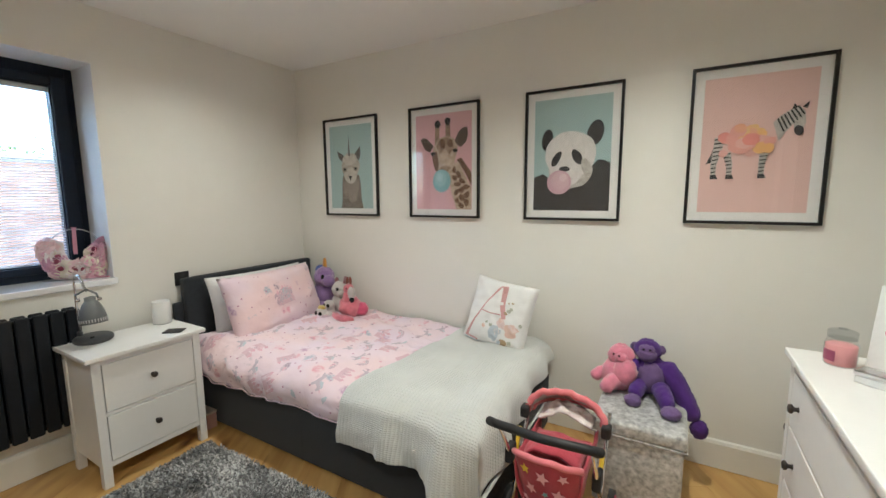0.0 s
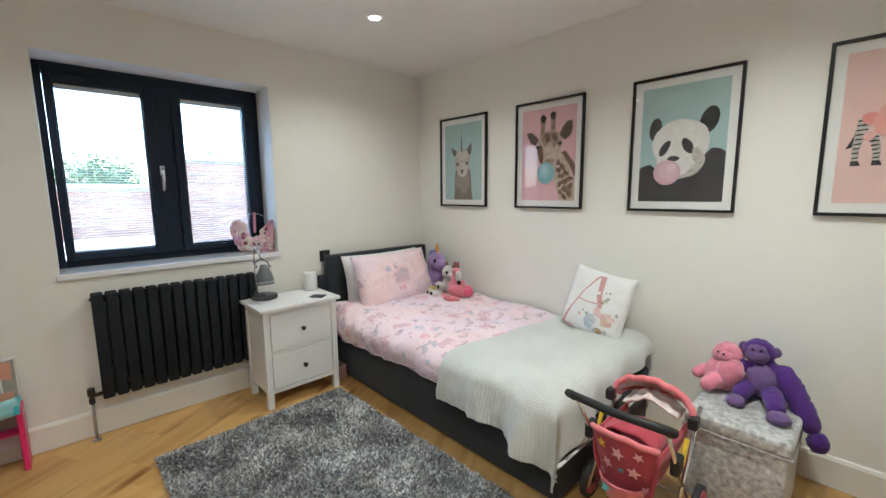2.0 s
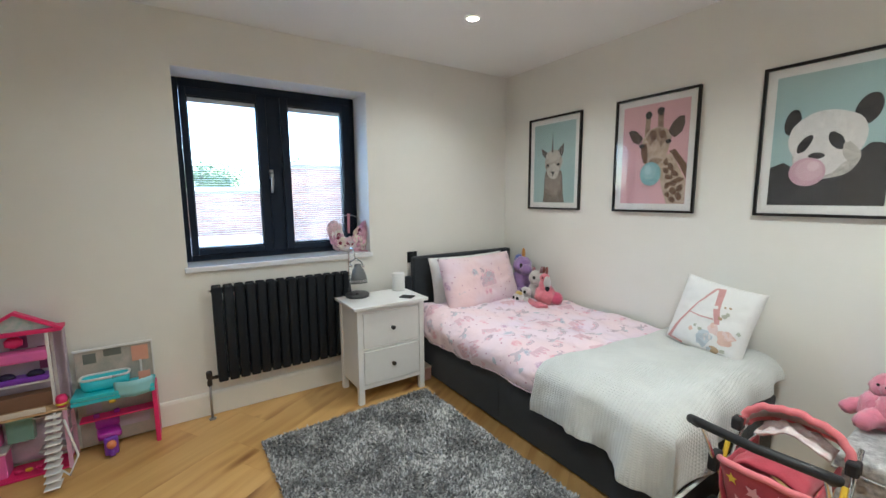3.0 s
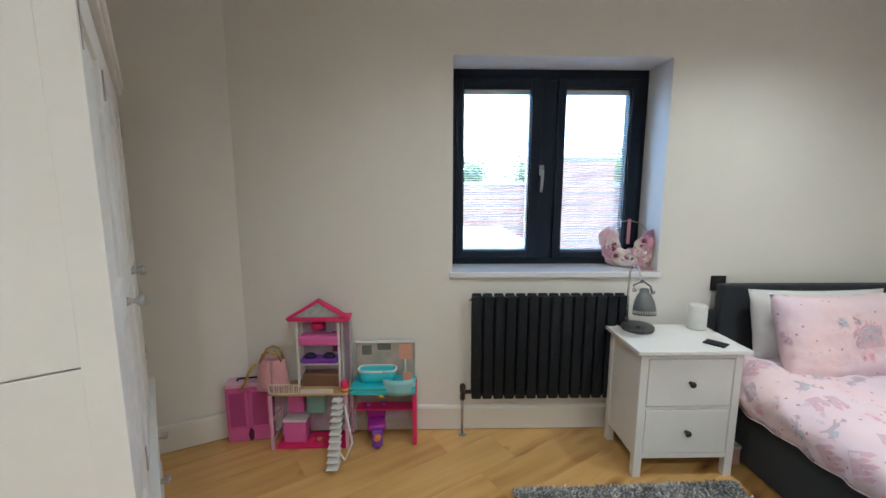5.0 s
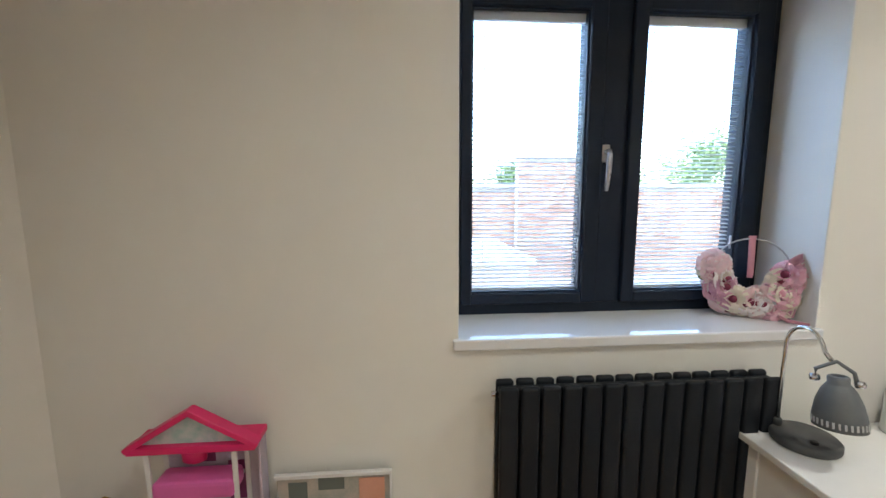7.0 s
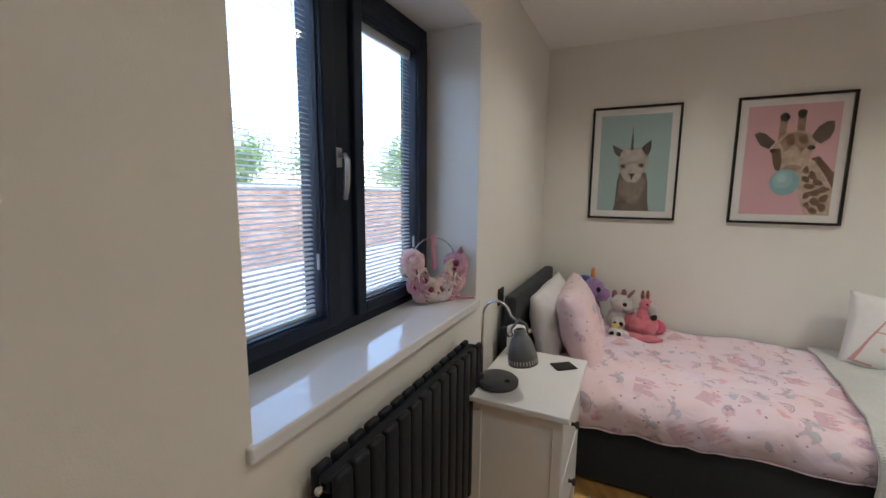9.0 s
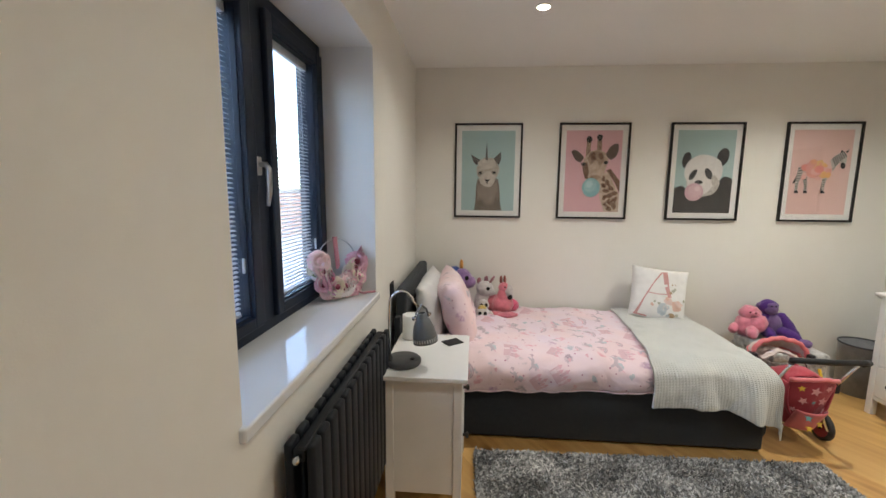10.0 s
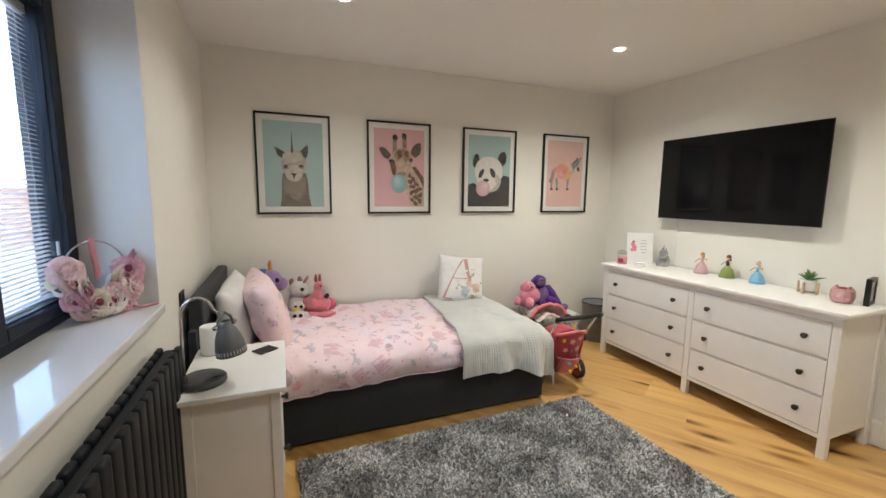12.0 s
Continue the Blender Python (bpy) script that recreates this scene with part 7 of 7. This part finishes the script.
for x in (-0.045, 0.06):
    part("wheel", cyl((x, -0.012, 0.022), (x, 0.012, 0.022), 0.022, None, 18), PUR, mp_, "", True)
tc_ = thing("toy_cup", "tiny magenta and yellow toy cup on the dolls house", "toy cup", pose(0.165, -3.085, 0.3245))
part("cup", turned([(0.016, 0), (0.02, 0.004), (0.024, 0.04), (0.018, 0.058), (0.002, 0.062)], 16), HOT, tc_, "", True)
part("band", turned([(0.0225, 0.010), (0.024, 0.014), (0.0245, 0.022)], 16), M["yellow_plastic"], tc_, "", True)

# ---- outside ----
structure("ground", plate([(-400, -400), (-0.37, -400), (-0.37, 400), (-400, 400)], -0.35, -0.15), mat("concrete_paving", (0.46, 0.44, 0.41), (0.36, 0.345, 0.32), 1.5, 0.9, 0.3, 30), "pale concrete yard reaching the far trees", "ground")


def brick_wall(name, label, x, y0, y1, z0, z1):
    w = thing(name, label, "wall", pose(x, 0, z0), "", "structure")
    part("mortar", box(-0.2, -0.004, y0, y1, 0, z1 - z0, 0), mat("mortar", (0.42, 0.39, 0.35), (0.34, 0.31, 0.28), 20, 0.95), w)
    vs2, fs2 = [], []
    rr = random.Random(int(y0 * 10) + 77)
    rows = int((z1 - z0) / 0.075)
    for k in range(rows):
        y = y0 - (0.112 if k % 2 else 0)
        while y < y1:
            a, b = max(y0, y + 0.005), min(y1, y + 0.22)
            if b - a > 0.03:
                d = rr.uniform(-0.002, 0.004)
                i = len(vs2)
                za, zb = k * 0.075 + 0.005, k * 0.075 + 0.07
                vs2 += [(-0.006, a, za), (-0.006, b, za), (-0.006, b, zb), (-0.006, a, zb), (d + 0.004, a, za), (d + 0.004, b, za), (d + 0.004, b, zb), (d + 0.004, a, zb)]
                fs2 += [(i + 4, i + 5, i + 6, i + 7), (i, i + 1, i + 5, i + 4), (i + 3, i + 7, i + 6, i + 2), (i, i + 4, i + 7, i + 3), (i + 1, i + 2, i + 6, i + 5)]
            y += 0.225
    me = bpy.data.meshes.new("bricks")
    me.from_pydata(vs2, [], fs2)
    me.materials.append(M["brick"])
    o = tagged(new("brick_courses", me), "", "", "", "stuff")
    o.parent = w
    part("coping", box(-0.24, 0.04, y0 - 0.03, y1 + 0.03, z1 - z0, z1 - z0 + 0.07, 0.008), M["coping"], w, "pale stone coping")


M["brick"] = island_mat("weathered_red_brick", [(0.22, 0.12, 0.085), (0.32, 0.19, 0.135), (0.40, 0.27, 0.20)], 0.9, 1.2, 0)
M["coping"] = mat("stone_coping", (0.50, 0.47, 0.42), (0.40, 0.38, 0.34), 6, 0.9, 0.4, 60)
brick_wall("garden_wall", "low weathered red brick garden wall with stone coping", -6.2, -14.0, 16.0, -0.15, 1.48)
brick_wall("brick_outbuilding", "taller red brick outbuilding wall rising behind the garden wall", -5.9, -0.75, 1.0, -0.15, 2.0)
gs = thing("garden_store", "low rendered garden store with a white flat roof", "garden store", pose(-4.5, -2.9, -0.15))
part("body", box(-1.2, 1.2, -1.6, 1.6, 0, 0.72, 0.01), mat("cream_render", (0.58, 0.50, 0.38), (0.50, 0.43, 0.33), 3, 0.9, 0.3, 60), gs)
part("roof", box(-1.27, 1.27, -1.67, 1.67, 0.72, 0.80, 0.015), mat("white_felt_roof", (0.72, 0.72, 0.71), (0.60, 0.60, 0.60), 2, 0.8), gs, "white flat roof")


def tree(name, label, x, y, h, spread, seed):
    t = thing(name, label, "tree", pose(x, y, -0.15), "trees beyond the wall")
    rr = random.Random(seed)
    bm = bmesh.new()
    add_tube(bm, [(0, 0, 0), (0.06, 0.03, h * 0.3), (-0.05, 0.05, h * 0.6), (0, 0, h * 0.9)], [0.18, 0.14, 0.09, 0.02], 10)
    tips = []
    for i in range(16):
        z, a = h * rr.uniform(0.28, 0.8), rr.uniform(0, 2 * math.pi)
        L = spread * rr.uniform(0.55, 1.0) * (1.15 - z / h)
        q = Vector((L * math.cos(a), L * math.sin(a), z + L * rr.uniform(0.2, 0.7)))
        add_tube(bm, [(0, 0, z), q * 0.5 + Vector((0, 0, z * 0.5 + 0.1)), q], [0.06, 0.04, 0.012], 6)
        tips += [q, q * 0.6 + Vector((0, 0, z * 0.4))]
    tips.append(Vector((0, 0, h * 0.92)))
    part("trunk", bm, M["bark"], t, "", True)
    vs2, fs2 = [], []
    for k in range(4200):
        c = rr.choice(tips)
        p = c + Vector((rr.gauss(0, 1), rr.gauss(0, 1), rr.gauss(0, 0.8))) * spread * 0.2
        s = rr.uniform(0.05, 0.13)
        d = Vector((rr.gauss(0, 1), rr.gauss(0, 1), rr.gauss(0, 1))).normalized()
        e = d.orthogonal().normalized()
        i = len(vs2)
        vs2 += [p - d * s, p + e * s * 0.5, p + d * s, p - e * s * 0.5]
        fs2.append((i, i + 1, i + 2, i + 3))
    me = bpy.data.meshes.new("crown")
    me.from_pydata([tuple(v) for v in vs2], [], fs2)
    me.materials.append(M["leaves"])
    o = tagged(new("crown", me), "", "", "", "stuff")
    o.parent = t


M["bark"] = mat("bark", (0.10, 0.075, 0.055), (0.06, 0.045, 0.035), 10, 0.95, 0.8, 30)
M["leaves"] = island_mat("mixed_green_leaves", [(0.08, 0.13, 0.04), (0.12, 0.19, 0.06), (0.15, 0.23, 0.08)], 0.6, 0.8, 0)
for k, (x, y, h, sp_) in enumerate([(-22, -5.5, 3.0, 2.4), (-24, -1.0, 3.3, 2.4), (-23, 4.0, 3.4, 2.6), (-23, 9.5, 3.9, 2.8), (-20, 13.5, 4.9, 2.8), (-18, 18, 5.9, 3.0), (-15, 23, 5.6, 2.8), (-24, -11, 3.0, 2.6)]):
    tree("garden_tree", "leafy green tree standing beyond the brick wall", x, y, h, sp_, 20 + k)

# ---- floorboards ----
def clip_poly(poly, room):
    """Cut a convex outline to the room's convex outline."""
    for (ax, ay), (bx, by) in zip(room, room[1:] + room[:1]):
        out = []
        side = lambda p: (bx - ax) * (p[1] - ay) - (by - ay) * (p[0] - ax)
        for p, q in zip(poly, poly[1:] + poly[:1]):
            sp, sq = side(p), side(q)
            if sp >= 0:
                out.append(p)
            if sp * sq < 0:
                k = sp / (sp - sq)
                out.append((p[0] + k * (q[0] - p[0]), p[1] + k * (q[1] - p[1])))
        poly = out
        if len(poly) < 3:
            return []
    return poly


BOARD = 122.0
turn = pose(0, 0, 0, 0, 0, BOARD)
back = turn.inverted()
room_l = [tuple((back @ Vector((x, y, 0)))[:2]) for x, y in ROOM]
area = sum(a[0] * b[1] - b[0] * a[1] for a, b in zip(room_l, room_l[1:] + room_l[:1]))
room_l = room_l if area > 0 else room_l[::-1]
us, vs_ = [p[0] for p in room_l], [p[1] for p in room_l]
rb = random.Random(11)
v = min(vs_)
while v < max(vs_):
    u = min(us) - rb.uniform(0, 1.6)
    while u < max(us):
        ln = rb.uniform(1.5, 2.2)
        g = 0.0002
        poly = clip_poly([(u + g, v + g), (u + ln - g, v + g), (u + ln - g, v + 0.22 - g), (u + g, v + 0.22 - g)], room_l)
        if len(poly) >= 3 and max(p[0] for p in poly) - min(p[0] for p in poly) > 0.02:
            cx, cy = sum(p[0] for p in poly) / len(poly), sum(p[1] for p in poly) / len(poly)
            o = part("floorboard", plate([(a - cx, b - cy) for a, b in poly], -0.014, rb.uniform(-0.0002, 0.0), 0.0004), M["oak"], floor)
            o.matrix_basis = turn @ pose(cx, cy, 0)
        u += ln
    v += 0.22
